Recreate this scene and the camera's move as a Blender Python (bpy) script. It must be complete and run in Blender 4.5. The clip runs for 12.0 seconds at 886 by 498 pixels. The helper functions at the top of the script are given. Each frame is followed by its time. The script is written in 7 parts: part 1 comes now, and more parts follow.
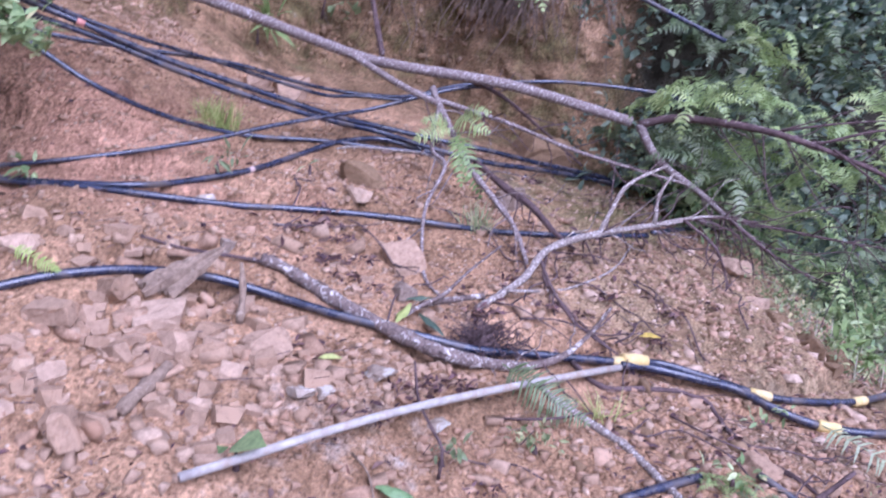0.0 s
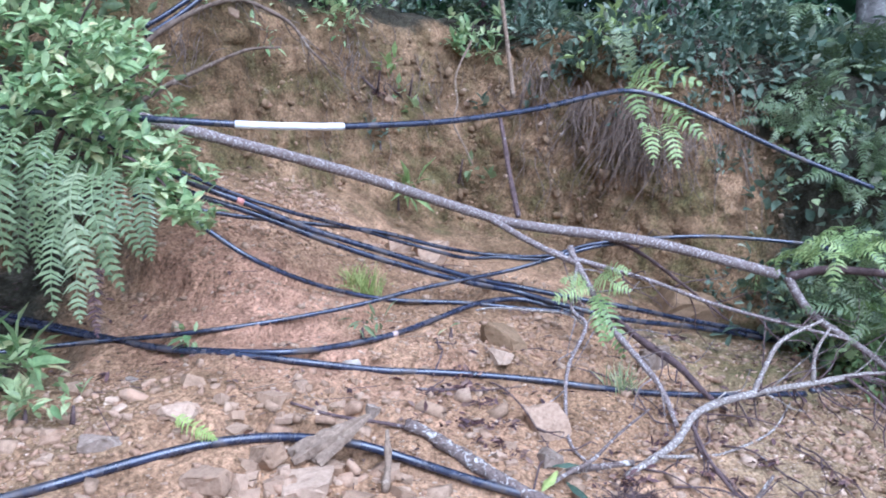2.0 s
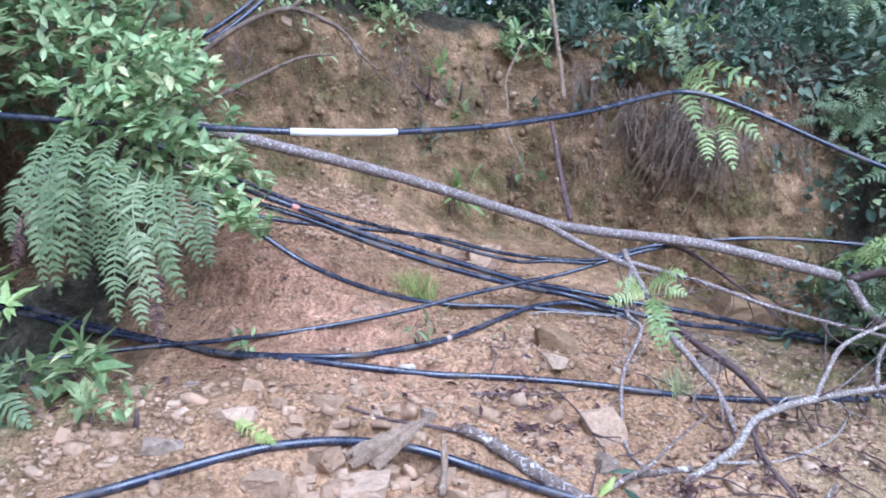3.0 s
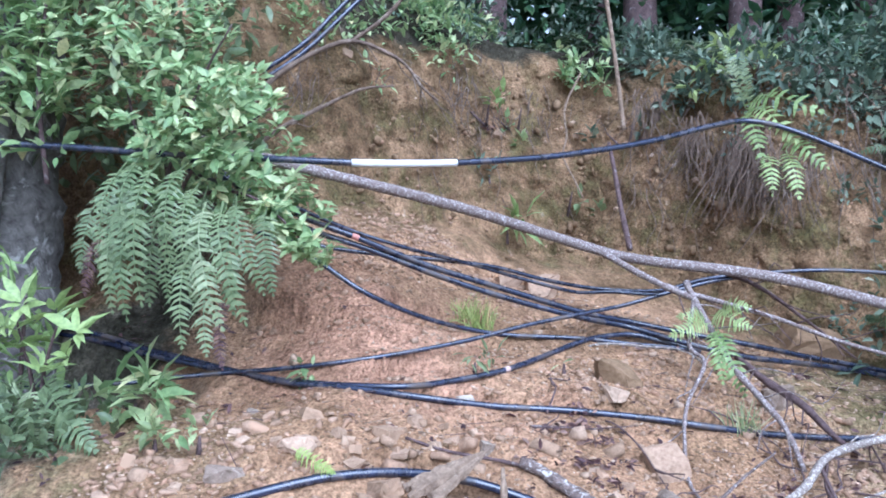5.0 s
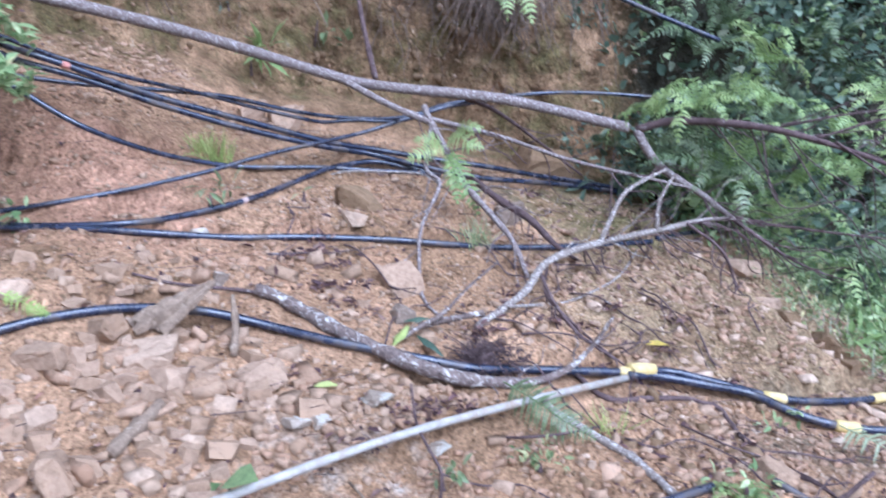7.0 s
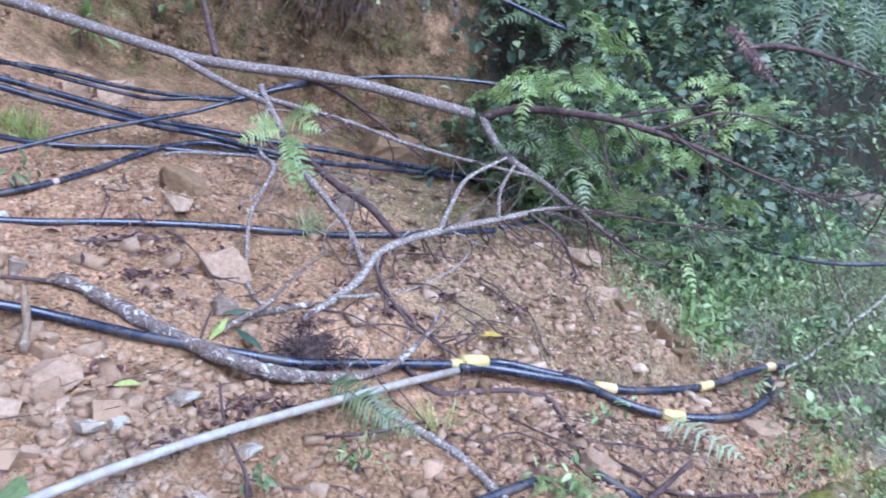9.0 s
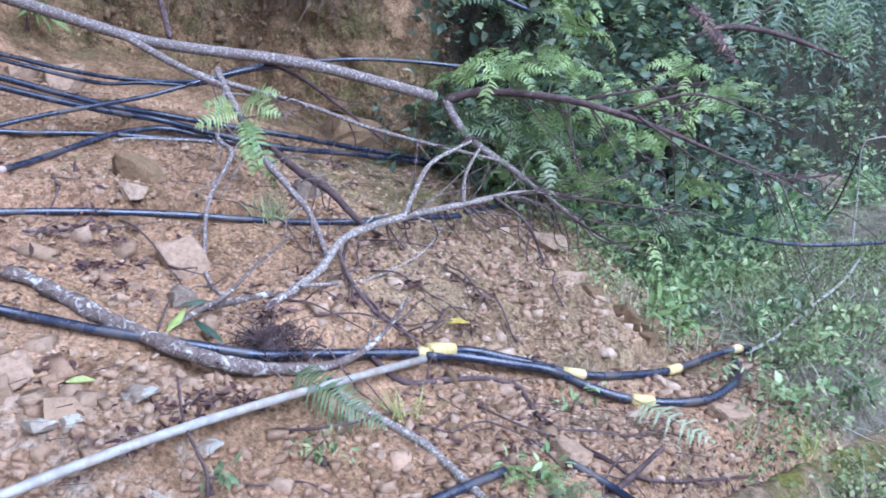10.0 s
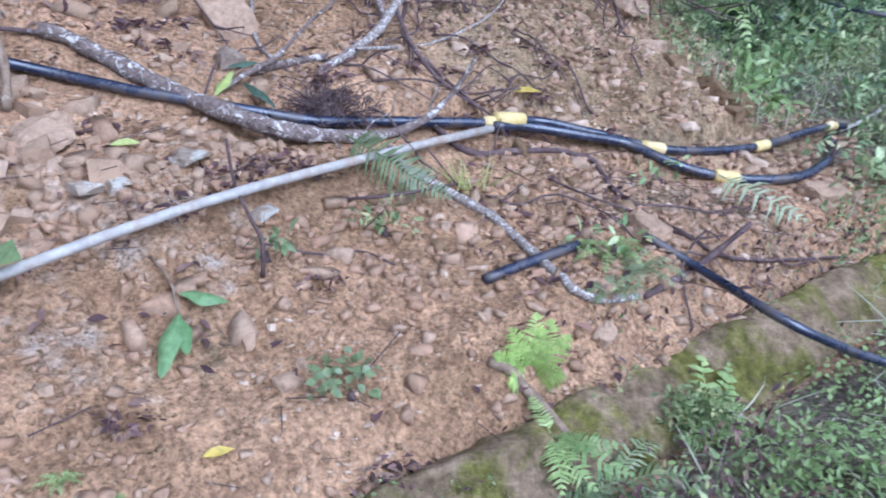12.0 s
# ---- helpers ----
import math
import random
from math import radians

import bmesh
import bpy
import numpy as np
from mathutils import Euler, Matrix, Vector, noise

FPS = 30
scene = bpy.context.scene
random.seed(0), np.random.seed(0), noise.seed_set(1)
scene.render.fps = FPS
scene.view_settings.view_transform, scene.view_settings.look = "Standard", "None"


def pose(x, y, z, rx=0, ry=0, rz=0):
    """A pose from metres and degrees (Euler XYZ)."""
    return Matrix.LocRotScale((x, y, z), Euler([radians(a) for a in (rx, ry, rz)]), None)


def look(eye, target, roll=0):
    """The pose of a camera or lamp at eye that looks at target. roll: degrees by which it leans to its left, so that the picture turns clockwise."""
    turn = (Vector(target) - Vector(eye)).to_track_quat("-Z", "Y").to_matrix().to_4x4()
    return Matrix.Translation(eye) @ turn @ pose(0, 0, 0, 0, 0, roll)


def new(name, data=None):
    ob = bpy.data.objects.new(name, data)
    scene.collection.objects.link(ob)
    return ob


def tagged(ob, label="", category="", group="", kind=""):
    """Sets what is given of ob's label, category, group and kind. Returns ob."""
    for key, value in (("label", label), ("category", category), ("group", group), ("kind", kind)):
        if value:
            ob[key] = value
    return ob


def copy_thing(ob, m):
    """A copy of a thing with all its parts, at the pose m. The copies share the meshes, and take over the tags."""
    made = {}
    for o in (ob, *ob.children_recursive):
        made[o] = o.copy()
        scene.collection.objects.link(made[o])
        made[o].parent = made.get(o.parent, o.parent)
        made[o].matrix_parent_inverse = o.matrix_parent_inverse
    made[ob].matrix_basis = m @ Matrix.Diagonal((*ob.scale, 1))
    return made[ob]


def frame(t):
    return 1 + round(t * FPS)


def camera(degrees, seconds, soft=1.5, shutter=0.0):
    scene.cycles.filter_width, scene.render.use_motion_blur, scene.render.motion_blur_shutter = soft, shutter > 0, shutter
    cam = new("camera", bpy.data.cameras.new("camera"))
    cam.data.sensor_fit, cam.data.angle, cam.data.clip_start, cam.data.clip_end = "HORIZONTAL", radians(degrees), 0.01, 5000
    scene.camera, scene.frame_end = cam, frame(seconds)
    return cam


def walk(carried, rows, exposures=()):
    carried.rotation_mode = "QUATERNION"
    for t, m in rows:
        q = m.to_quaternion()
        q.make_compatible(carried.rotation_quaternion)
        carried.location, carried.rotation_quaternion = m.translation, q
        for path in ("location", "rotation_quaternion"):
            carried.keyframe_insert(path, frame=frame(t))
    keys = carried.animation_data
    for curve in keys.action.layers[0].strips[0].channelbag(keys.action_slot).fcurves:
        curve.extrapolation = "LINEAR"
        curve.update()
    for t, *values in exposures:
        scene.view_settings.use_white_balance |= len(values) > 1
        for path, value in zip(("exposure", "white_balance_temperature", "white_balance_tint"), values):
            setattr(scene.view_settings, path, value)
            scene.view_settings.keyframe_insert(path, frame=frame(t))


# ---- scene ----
cam = camera(54.0, 12.0, soft=1.8, shutter=0.5)
PATH = [
    (0, (0.074, 0.14, 1.358), (0.033, 2.12, 1.074), 3.0),
    (0.5, (0.076, 0.134, 1.374), (0.077, 2.127, 1.216), 1.6),
    (1, (0.052, 0.123, 1.415), (-0.159, 2.112, 1.422), 1.7),
    (1.5, (0.042, 0.116, 1.424), (-0.273, 2.089, 1.513), 1.4),
    (2, (0.041, 0.131, 1.406), (-0.317, 2.098, 1.457), 1.2),
    (2.5, (0.03, 0.127, 1.41), (-0.381, 2.084, 1.453), 0.7),
    (3, (0.018, 0.119, 1.412), (-0.448, 2.063, 1.468), 0.9),
    (5, (-0.003, 0.117, 1.428), (-0.591, 2.025, 1.543), 1.4),
    (5.5, (0.009, 0.109, 1.418), (-0.588, 2.014, 1.536), 1.0),
    (6, (0.032, 0.106, 1.397), (-0.423, 2.054, 1.412), 0.3),
    (6.5, (0.087, 0.131, 1.353), (-0.135, 2.115, 1.239), -0.3),
    (7, (0.179, 0.196, 1.346), (0.088, 2.18, 1.108), -0.8),
    (7.2, (0.218, 0.223, 1.346), (0.159, 2.205, 1.082), -0.9),
    (8.8, (0.36, 0.331, 1.315), (0.517, 2.308, 1.057), 0.9),
    (9, (0.357, 0.339, 1.335), (0.554, 2.311, 1.066), 0.7),
    (9.5, (0.356, 0.399, 1.317), (0.603, 2.362, 1.022), 0.3),
    (10, (0.359, 0.419, 1.325), (0.639, 2.376, 1.024), 0.3),
    (10.5, (0.348, 0.42, 1.292), (0.65, 2.373, 0.982), 0.5),
    (11, (0.3, 0.446, 1.219), (0.523, 2.37, 0.724), 1.6),
    (11.5, (0.325, 0.574, 1.194), (0.547, 2.43, 0.481), 1.8),
    (12, (0.36, 0.631, 1.178), (0.492, 2.479, 0.423), -0.4),
]
walk(cam, [(t, look(eye, target, roll)) for t, eye, target, roll in PATH], [(0.0, 0.78, 4900, 38), (0.6, 0.73, 4850, 32), (1.0, 0.8, 4750, 20), (1.4, 0.95, 4680, 15), (2.5, 1.01, 4660, 14), (5.5, 1.05, 4700, 12), (7.0, 0.93, 4680, 15), (9.5, 0.85, 4580, 14), (10.6, 0.82, 4600, 14), (12.0, 0.65, 4680, 14)])

# ---- daylight under an overcast sky ----
world = bpy.data.worlds.new("sky")
scene.world = world
world.use_nodes = True
sky = world.node_tree.nodes.new("ShaderNodeTexSky")
sky.sky_type, sky.sun_disc = "NISHITA", False
sky.sun_elevation, sky.sun_rotation = radians(44), radians(146)
sky.dust_density, sky.air_density = 4.0, 1.0
back = world.node_tree.nodes["Background"]
pale = world.node_tree.nodes.new("ShaderNodeHueSaturation")
pale.inputs["Saturation"].default_value = 0.15
world.node_tree.links.new(sky.outputs[0], pale.inputs["Color"])
world.node_tree.links.new(pale.outputs[0], back.inputs[0])
back.inputs[1].default_value = 0.13
sun = new("sun", bpy.data.lights.new("sun", "SUN"))
sun.data.energy, sun.data.angle, sun.data.color = 1.6, radians(60), (1.0, 0.96, 0.9)
sun.matrix_world = look((5.5, -4.2, 9.6), (0, 4, 0))

# ---- the lie of the land ----
LATTICE = np.random.RandomState(7).rand(64, 64)


def wave(x, y, size):
    """Smooth noise between -1 and 1 with bumps about size metres across."""
    u, v = np.asarray(x) / size + 19.3, np.asarray(y) / size + 7.7
    i, j = np.floor(u).astype(int), np.floor(v).astype(int)
    a, b = u - i, v - j
    a, b = a * a * (3 - 2 * a), b * b * (3 - 2 * b)
    g = lambda p, q: LATTICE[p % 64, q % 64]
    return 2 * ((g(i, j) * (1 - a) + g(i + 1, j) * a) * (1 - b) + (g(i, j + 1) * (1 - a) + g(i + 1, j + 1) * a) * b) - 1


def smooth(a, b, x):
    u = np.clip((np.asarray(x) - a) / (b - a), 0, 1)
    return u * u * (3 - 2 * u)


KERB_A, KERB_B = (0.44, 2.11), (1.58, 2.91)     # two points on the kerb's inner line


def kerb_side(x, y):
    """Metres to the road's side of the kerb's line (minus: on the bank's side)."""
    ax, ay = KERB_A
    dx, dy = KERB_B[0] - ax, KERB_B[1] - ay
    n = math.hypot(dx, dy)
    return ((x - ax) * dy - (y - ay) * dx) / n


def foot(x):
    """Where the steep cut begins."""
    return np.interp(x, [-6, -3.2, -2.3, -1.6, -1.1, -0.2, 0.35, 1.4, 2.2, 3.2, 4.5, 7, 14], [3.2, 4.1, 4.9, 6.1, 6.5, 6.5, 5.95, 5.75, 5.9, 6.6, 7.9, 10.5, 17])


def ground_z(x, y, rough=True):
    x, y = np.asarray(x, float), np.asarray(y, float)
    z = np.interp(y, [0, 1.5, 2.0, 2.5, 3.0, 3.5, 3.9, 4.2, 4.5, 5.1, 6.5, 9], [-0.35, -0.14, 0.08, 0.31, 0.54, 0.70, 0.85, 1.0, 1.07, 1.28, 1.62, 1.9])
    z = z - 0.27 * (np.clip(x, -1.6, 9) + 0.5) - 0.60 * np.clip(x - 1.75, 0, 3)
    z = z + 0.5 * np.clip(-1.35 - x, 0, 1.6) * smooth(3.5, 4.5, y)
    z = z - (0.07 * smooth(-1.55, -1.8, x) + 0.27 * smooth(-2.12, -2.5, x)) * smooth(3.25, 3.6, y) * smooth(4.6, 4.1, y)
    flat = 0.10 + 0.03 * np.clip(y - 3.5, -3, 6)
    z = np.where(z > flat, z, flat) + 0.07 * np.exp(-np.abs(z - flat) / 0.1)
    d = y - foot(x) + 0.16 * wave(x, y * 0.3, 0.7)
    crest = np.interp(x, [-4, -2.4, -1.8, -1.2, -0.4, 0.2, 1.0, 2, 4, 14], [4.0, 3.68, 3.46, 3.49, 3.38, 3.2, 3.05, 2.9, 3.0, 3.0])
    wide = np.interp(x, [-2.2, -1.2, 0.8, 2], [0.95, 0.65, 0.65, 1.3])
    rise = 0.45 * smooth(-0.1, 0.45 * wide, d) + 0.55 * smooth(0.05, wide, d)
    z = z + np.maximum(crest - z, 0.3) * rise + 0.16 * np.clip(d - wide, 0, 30)
    shelf = smooth(-0.32, -0.07, kerb_side(x, y))
    z = z + shelf * (np.minimum(z, -0.05) - z)
    road = -0.17 + 0 * x
    z = np.where(kerb_side(x, y) > -0.09, np.minimum(z, road), z)
    if rough:
        bare = 1 - 0.75 * smooth(-0.12, -0.03, kerb_side(x, y))
        z = z + bare * (0.035 * wave(x, y, 0.45) + 0.018 * wave(x, y, 0.16) + 0.008 * wave(x, y, 0.06))
    return z


# ---- end of the land ----
# ---- where the long things run ----
TRUNK_LINE = [(-2.509, 3.700, 2.212), (-2.049, 3.620, 2.074), (-1.787, 3.853, 2.016), (-1.234, 4.384, 1.899), (-0.608, 5.050, 1.724), (-0.305, 5.059, 1.664), (0.313, 5.078, 1.588), (0.990, 5.100, 1.425)]
ARCHING_LINE = [(1.038, 5.100, 1.413), (1.196, 5.036, 1.454), (1.366, 4.970, 1.451), (1.588, 4.884, 1.424), (1.806, 4.800, 1.372), (2.158, 4.830, 1.263), (2.594, 4.867, 1.095), (3.013, 4.900, 0.963)]
FORK_DOWN_LINE = [(1.038, 5.100, 1.413), (1.096, 5.065, 1.292), (1.183, 5.030, 1.188), (1.374, 4.970, 1.055), (1.542, 4.950, 0.920), (1.767, 4.900, 0.755)]
LONG_THIN_LINE = [(-0.608, 5.050, 1.724), (-0.333, 5.029, 1.573), (-0.176, 5.017, 1.511), (0.308, 4.981, 1.377), (0.682, 4.952, 1.248), (1.322, 4.900, 1.092)]
SECOND_LINE = [(-0.608, 5.050, 1.724), (-0.406, 4.953, 1.611), (-0.230, 4.869, 1.523), (-0.084, 4.800, 1.462)]
PROP_LINE = [(-0.124, 4.850, 1.553), (-0.084, 4.800, 1.462), (0.095, 4.543, 1.154), (0.225, 4.398, 1.005), (0.322, 4.286, 0.889), (0.386, 4.159, 0.733)]
HANGING_LINE = [(-0.084, 4.800, 1.456), (-0.098, 4.532, 1.234), (-0.026, 4.409, 1.159), (-0.096, 4.189, 0.988), (-0.104, 4.029, 0.855), (-0.073, 3.833, 0.696), (0.043, 3.692, 0.617)]
PALE_LINE = [(0.151, 3.657, 0.612), (0.349, 3.850, 0.715), (0.468, 4.020, 0.828), (0.733, 4.300, 0.877), (1.065, 4.580, 0.907), (1.338, 4.800, 0.934), (1.542, 4.950, 0.929)]
PALE_TWIG_LINE = [(0.733, 4.300, 0.877), (0.784, 4.345, 0.976), (0.875, 4.413, 1.114), (1.075, 4.500, 1.211)]
PALE_TWIG_B_LINE = [(1.046, 4.550, 0.910), (1.062, 4.575, 1.051), (1.135, 4.600, 1.173)]
PALE_TWIG_C_LINE = [(0.283, 3.750, 0.678), (0.465, 3.978, 0.643), (0.589, 4.067, 0.649), (0.812, 4.309, 0.706), (0.980, 4.722, 0.785)]
LOG_LINE = [(-0.715, 3.530, 0.793), (-0.629, 3.533, 0.763), (-0.399, 3.423, 0.665), (-0.200, 3.340, 0.591), (-0.008, 3.272, 0.532), (0.137, 3.299, 0.489), (0.346, 3.401, 0.453), (0.489, 3.477, 0.476), (0.601, 3.550, 0.550), (0.686, 3.550, 0.673)]
LOG_TWIG_LINE = [(-1.155, 3.415, 0.875), (-0.985, 3.435, 0.831), (-0.767, 3.532, 0.789), (-0.643, 3.550, 0.761)]
LOG_TWIG_B_LINE = [(-0.157, 3.426, 0.605), (-0.063, 3.520, 0.646), (0.019, 3.600, 0.680), (0.119, 3.670, 0.772), (0.243, 3.750, 0.867)]
LOG_TWIG_C_LINE = [(-0.078, 3.633, 0.622), (0.059, 3.600, 0.658), (0.180, 3.650, 0.671)]
TWIG_D_LINE = [(0.385, 3.360, 0.422), (0.435, 3.244, 0.384), (0.573, 3.196, 0.312), (0.727, 3.023, 0.250), (0.806, 2.889, 0.203), (0.861, 2.760, 0.180), (0.943, 2.765, 0.140), (1.081, 2.849, 0.104)]
TWIG_E_LINE = [(0.544, 3.542, 0.441), (0.648, 3.421, 0.382), (0.855, 3.519, 0.353), (1.094, 3.594, 0.301), (1.130, 3.402, 0.256), (1.228, 3.195, 0.206), (1.365, 3.092, 0.144), (1.543, 3.148, 0.075), (2.008, 3.388, -0.032)]
TWIG_F_LINE = [(1.480, 3.050, 0.241), (1.303, 3.011, 0.114), (1.100, 2.855, 0.100)]
STICK_F_LINE = [(0.610, 2.540, 0.088), (0.703, 2.522, 0.012), (0.790, 2.405, -0.050)]
TWIG_G_LINE = [(-0.058, 2.950, 0.574), (-0.039, 2.900, 0.462), (0.008, 2.793, 0.410), (0.051, 2.700, 0.366), (0.043, 2.700, 0.273)]
TWIG_H_LINE = [(0.051, 2.700, 0.366), (0.174, 2.812, 0.285), (0.294, 2.882, 0.260), (0.386, 2.852, 0.227)]
TWIG_I_LINE = [(0.022, 3.090, 0.459), (0.099, 3.100, 0.411), (0.213, 3.058, 0.361), (0.394, 3.000, 0.383), (0.598, 3.278, 0.322)]
POLE_LINE = [(-0.755, 6.100, 3.850), (-0.706, 6.126, 3.532), (-0.641, 6.161, 3.097), (-0.584, 6.200, 2.633)]
ROOT_LINE = [(-0.680, 6.150, 2.536), (-0.631, 6.081, 2.327), (-0.581, 6.002, 2.083), (-0.504, 5.900, 1.778)]
DEAD_A_LINE = [(-2.432, 4.300, 2.422), (-2.371, 4.362, 2.571), (-2.249, 4.438, 2.708), (-2.067, 4.535, 2.836), (-1.930, 4.600, 2.874), (-1.774, 4.627, 2.817), (-1.650, 4.652, 2.740), (-1.559, 4.678, 2.617), (-1.467, 4.700, 2.534)]
DEAD_B_LINE = [(-2.337, 4.200, 2.206), (-2.199, 4.294, 2.338), (-2.053, 4.385, 2.443), (-1.853, 4.510, 2.572), (-1.694, 4.600, 2.606)]
DEAD_C_LINE = [(-1.956, 4.600, 2.877), (-1.783, 4.636, 3.005), (-1.662, 4.668, 3.153), (-1.574, 4.700, 3.320)]
K_TOP_LINE = [(-3.464, 3.050, 2.081), (-2.856, 3.280, 2.070), (-2.581, 3.349, 2.056), (-2.238, 3.438, 2.037), (-1.895, 3.533, 2.030), (-1.526, 3.640, 2.020), (-1.331, 3.814, 2.039), (-1.125, 4.005, 2.069), (-0.811, 4.308, 2.134), (-0.564, 4.556, 2.205), (-0.296, 4.836, 2.300), (0.001, 5.158, 2.433), (0.178, 5.350, 2.493), (0.373, 5.392, 2.462), (0.651, 5.457, 2.357), (0.978, 5.536, 2.213), (1.224, 5.597, 2.111), (1.637, 5.700, 1.957)]
K_PAIR_LINE = [(-2.418, 3.700, 2.091), (-2.202, 3.800, 1.963), (-1.901, 3.976, 1.809), (-1.687, 4.100, 1.725), (-1.391, 4.325, 1.601), (-1.042, 4.595, 1.489), (-0.664, 4.898, 1.373), (-0.431, 5.092, 1.327), (-0.115, 5.137, 1.270), (0.200, 5.237, 1.219), (0.534, 5.503, 1.149), (0.919, 5.735, 1.080), (1.259, 5.818, 1.005), (1.654, 5.758, 0.887)]
K_PAIR_B_LINE = [(-2.451, 3.750, 2.048), (-2.231, 3.850, 1.925), (-1.919, 4.013, 1.763), (-1.654, 4.150, 1.674), (-1.293, 4.398, 1.531), (-0.985, 4.615, 1.430), (-0.656, 4.850, 1.344), (-0.424, 5.020, 1.299), (-0.111, 4.996, 1.220), (0.195, 5.087, 1.156), (0.592, 5.448, 1.107), (1.012, 5.705, 1.040), (1.351, 5.800, 0.988)]
K_PAIR_C_LINE = [(-2.064, 4.000, 1.901), (-1.789, 4.250, 1.775), (-1.547, 4.418, 1.696), (-1.442, 4.580, 1.668), (-1.253, 4.820, 1.619), (-1.061, 4.980, 1.563), (-0.851, 5.100, 1.509), (-0.734, 5.200, 1.486), (-0.55, 5.30, 1.495), (-0.29, 5.35, 1.49), (-0.03, 5.385, 1.565), (0.30, 5.44, 1.61)]
K_BACK_LINE = [(-2.311, 4.200, 1.760), (-1.990, 4.300, 1.694), (-1.752, 4.465, 1.664), (-1.501, 4.642, 1.648), (-1.181, 4.874, 1.618), (-0.896, 5.091, 1.550), (-0.624, 5.300, 1.511), (-0.288, 5.343, 1.509), (-0.021, 5.380, 1.583), (0.312, 5.425, 1.625), (0.711, 5.480, 1.645), (1.210, 5.550, 1.613), (1.439, 5.700, 1.574)]
K_SAG_LINE = [(-2.364, 3.750, 2.112), (-2.187, 3.800, 1.952), (-1.990, 3.868, 1.746), (-1.763, 3.939, 1.569), (-1.559, 4.000, 1.438), (-1.369, 4.273, 1.331), (-1.178, 4.538, 1.268), (-0.991, 4.654, 1.244), (-0.679, 4.802, 1.236), (-0.414, 4.918, 1.212), (-0.111, 5.016, 1.190)]
K_CROSS_LINE = [(-3.466, 3.400, 0.955), (-2.675, 3.500, 0.996), (-2.424, 3.621, 1.028), (-2.166, 3.750, 1.059), (-1.929, 3.780, 1.084), (-1.630, 3.850, 1.126), (-1.385, 3.998, 1.170), (-1.120, 4.225, 1.233), (-0.885, 4.439, 1.307), (-0.631, 4.672, 1.372), (-0.441, 4.850, 1.420), (-0.174, 4.983, 1.507), (0.039, 5.091, 1.568), (0.258, 5.200, 1.602)]
K_LEFT_LINE = [(-3.763, 4.000, 1.238), (-3.042, 3.950, 1.162), (-2.769, 3.907, 1.120), (-2.406, 3.850, 1.079), (-2.081, 3.800, 1.049), (-1.856, 3.750, 1.035), (-1.570, 3.720, 1.034), (-1.298, 3.767, 1.038), (-1.152, 3.965, 1.050), (-0.930, 4.208, 1.099), (-0.786, 4.545, 1.161), (-0.620, 4.819, 1.233), (-0.423, 5.008, 1.259), (-0.267, 5.023, 1.230), (-0.051, 5.069, 1.176)]
K_LONG_LINE = [(-3.814, 4.050, 1.296), (-3.083, 4.000, 1.193), (-2.779, 3.942, 1.140), (-2.456, 3.880, 1.097), (-2.168, 3.800, 1.063), (-1.841, 3.720, 1.033), (-1.481, 3.700, 1.023), (-1.185, 3.742, 0.997), (-0.918, 3.891, 0.961), (-0.608, 4.016, 0.946), (-0.238, 4.164, 0.914), (0.017, 4.253, 0.881), (0.279, 4.411, 0.845), (0.635, 4.589, 0.827), (1.090, 4.906, 0.811)]
K_LONG_END_LINE = [(1.128, 4.952, 0.822), (1.538, 5.385, 0.819), (2.044, 5.919, 0.748), (2.462, 6.100, 0.661), (3.054, 6.200, 0.569), (3.489, 6.300, 0.461), (3.896, 6.400, 0.395), (4.352, 6.500, 0.374), (5.000, 6.900, 0.330)]
K_LOW_LINE = [(-2.104, 2.433, 0.588), (-1.818, 2.628, 0.653), (-1.694, 2.685, 0.687), (-1.570, 2.816, 0.720), (-1.430, 2.944, 0.755), (-1.300, 3.031, 0.781), (-1.151, 3.141, 0.788), (-1.017, 3.255, 0.772), (-0.839, 3.329, 0.742), (-0.629, 3.373, 0.680), (-0.388, 3.347, 0.627)]
K_LOW_B_LINE = [(-0.200, 3.344, 0.589), (-0.016, 3.347, 0.551), (0.152, 3.381, 0.511), (0.316, 3.468, 0.485), (0.556, 3.565, 0.452), (0.817, 3.674, 0.415)]
K_SHEEN_LINE = [(2.47, 4.41, 0.155), (2.731, 4.588, 0.185), (3.264, 5.164, 0.20), (3.956, 5.882, 0.24), (5.185, 7.448, 0.215)]
K_TAPED_LINE = [(0.757, 3.643, 0.425), (0.932, 3.757, 0.401), (1.044, 3.739, 0.381), (1.190, 3.761, 0.338), (1.381, 3.758, 0.287), (1.568, 3.809, 0.254), (1.888, 3.978, 0.208), (2.250, 4.293, 0.152), (2.404, 4.370, 0.157), (2.50, 4.43, 0.135)]
K_TAPED_B_LINE = [(0.755, 3.620, 0.418), (0.875, 3.686, 0.399), (1.085, 3.710, 0.355), (1.282, 3.745, 0.306), (1.401, 3.666, 0.263), (1.563, 3.654, 0.209), (1.762, 3.671, 0.175), (1.961, 3.732, 0.162), (2.132, 3.878, 0.167), (2.300, 4.132, 0.150), (2.352, 4.294, 0.157)]
PIPE_LINE = [(-0.655, 2.368, 0.362), (-0.145, 2.770, 0.431), (0.314, 3.170, 0.436), (0.741, 3.560, 0.416)]
STUB_LINE = [(0.627, 2.775, 0.208), (0.770, 2.871, 0.216), (0.925, 2.972, 0.220)]
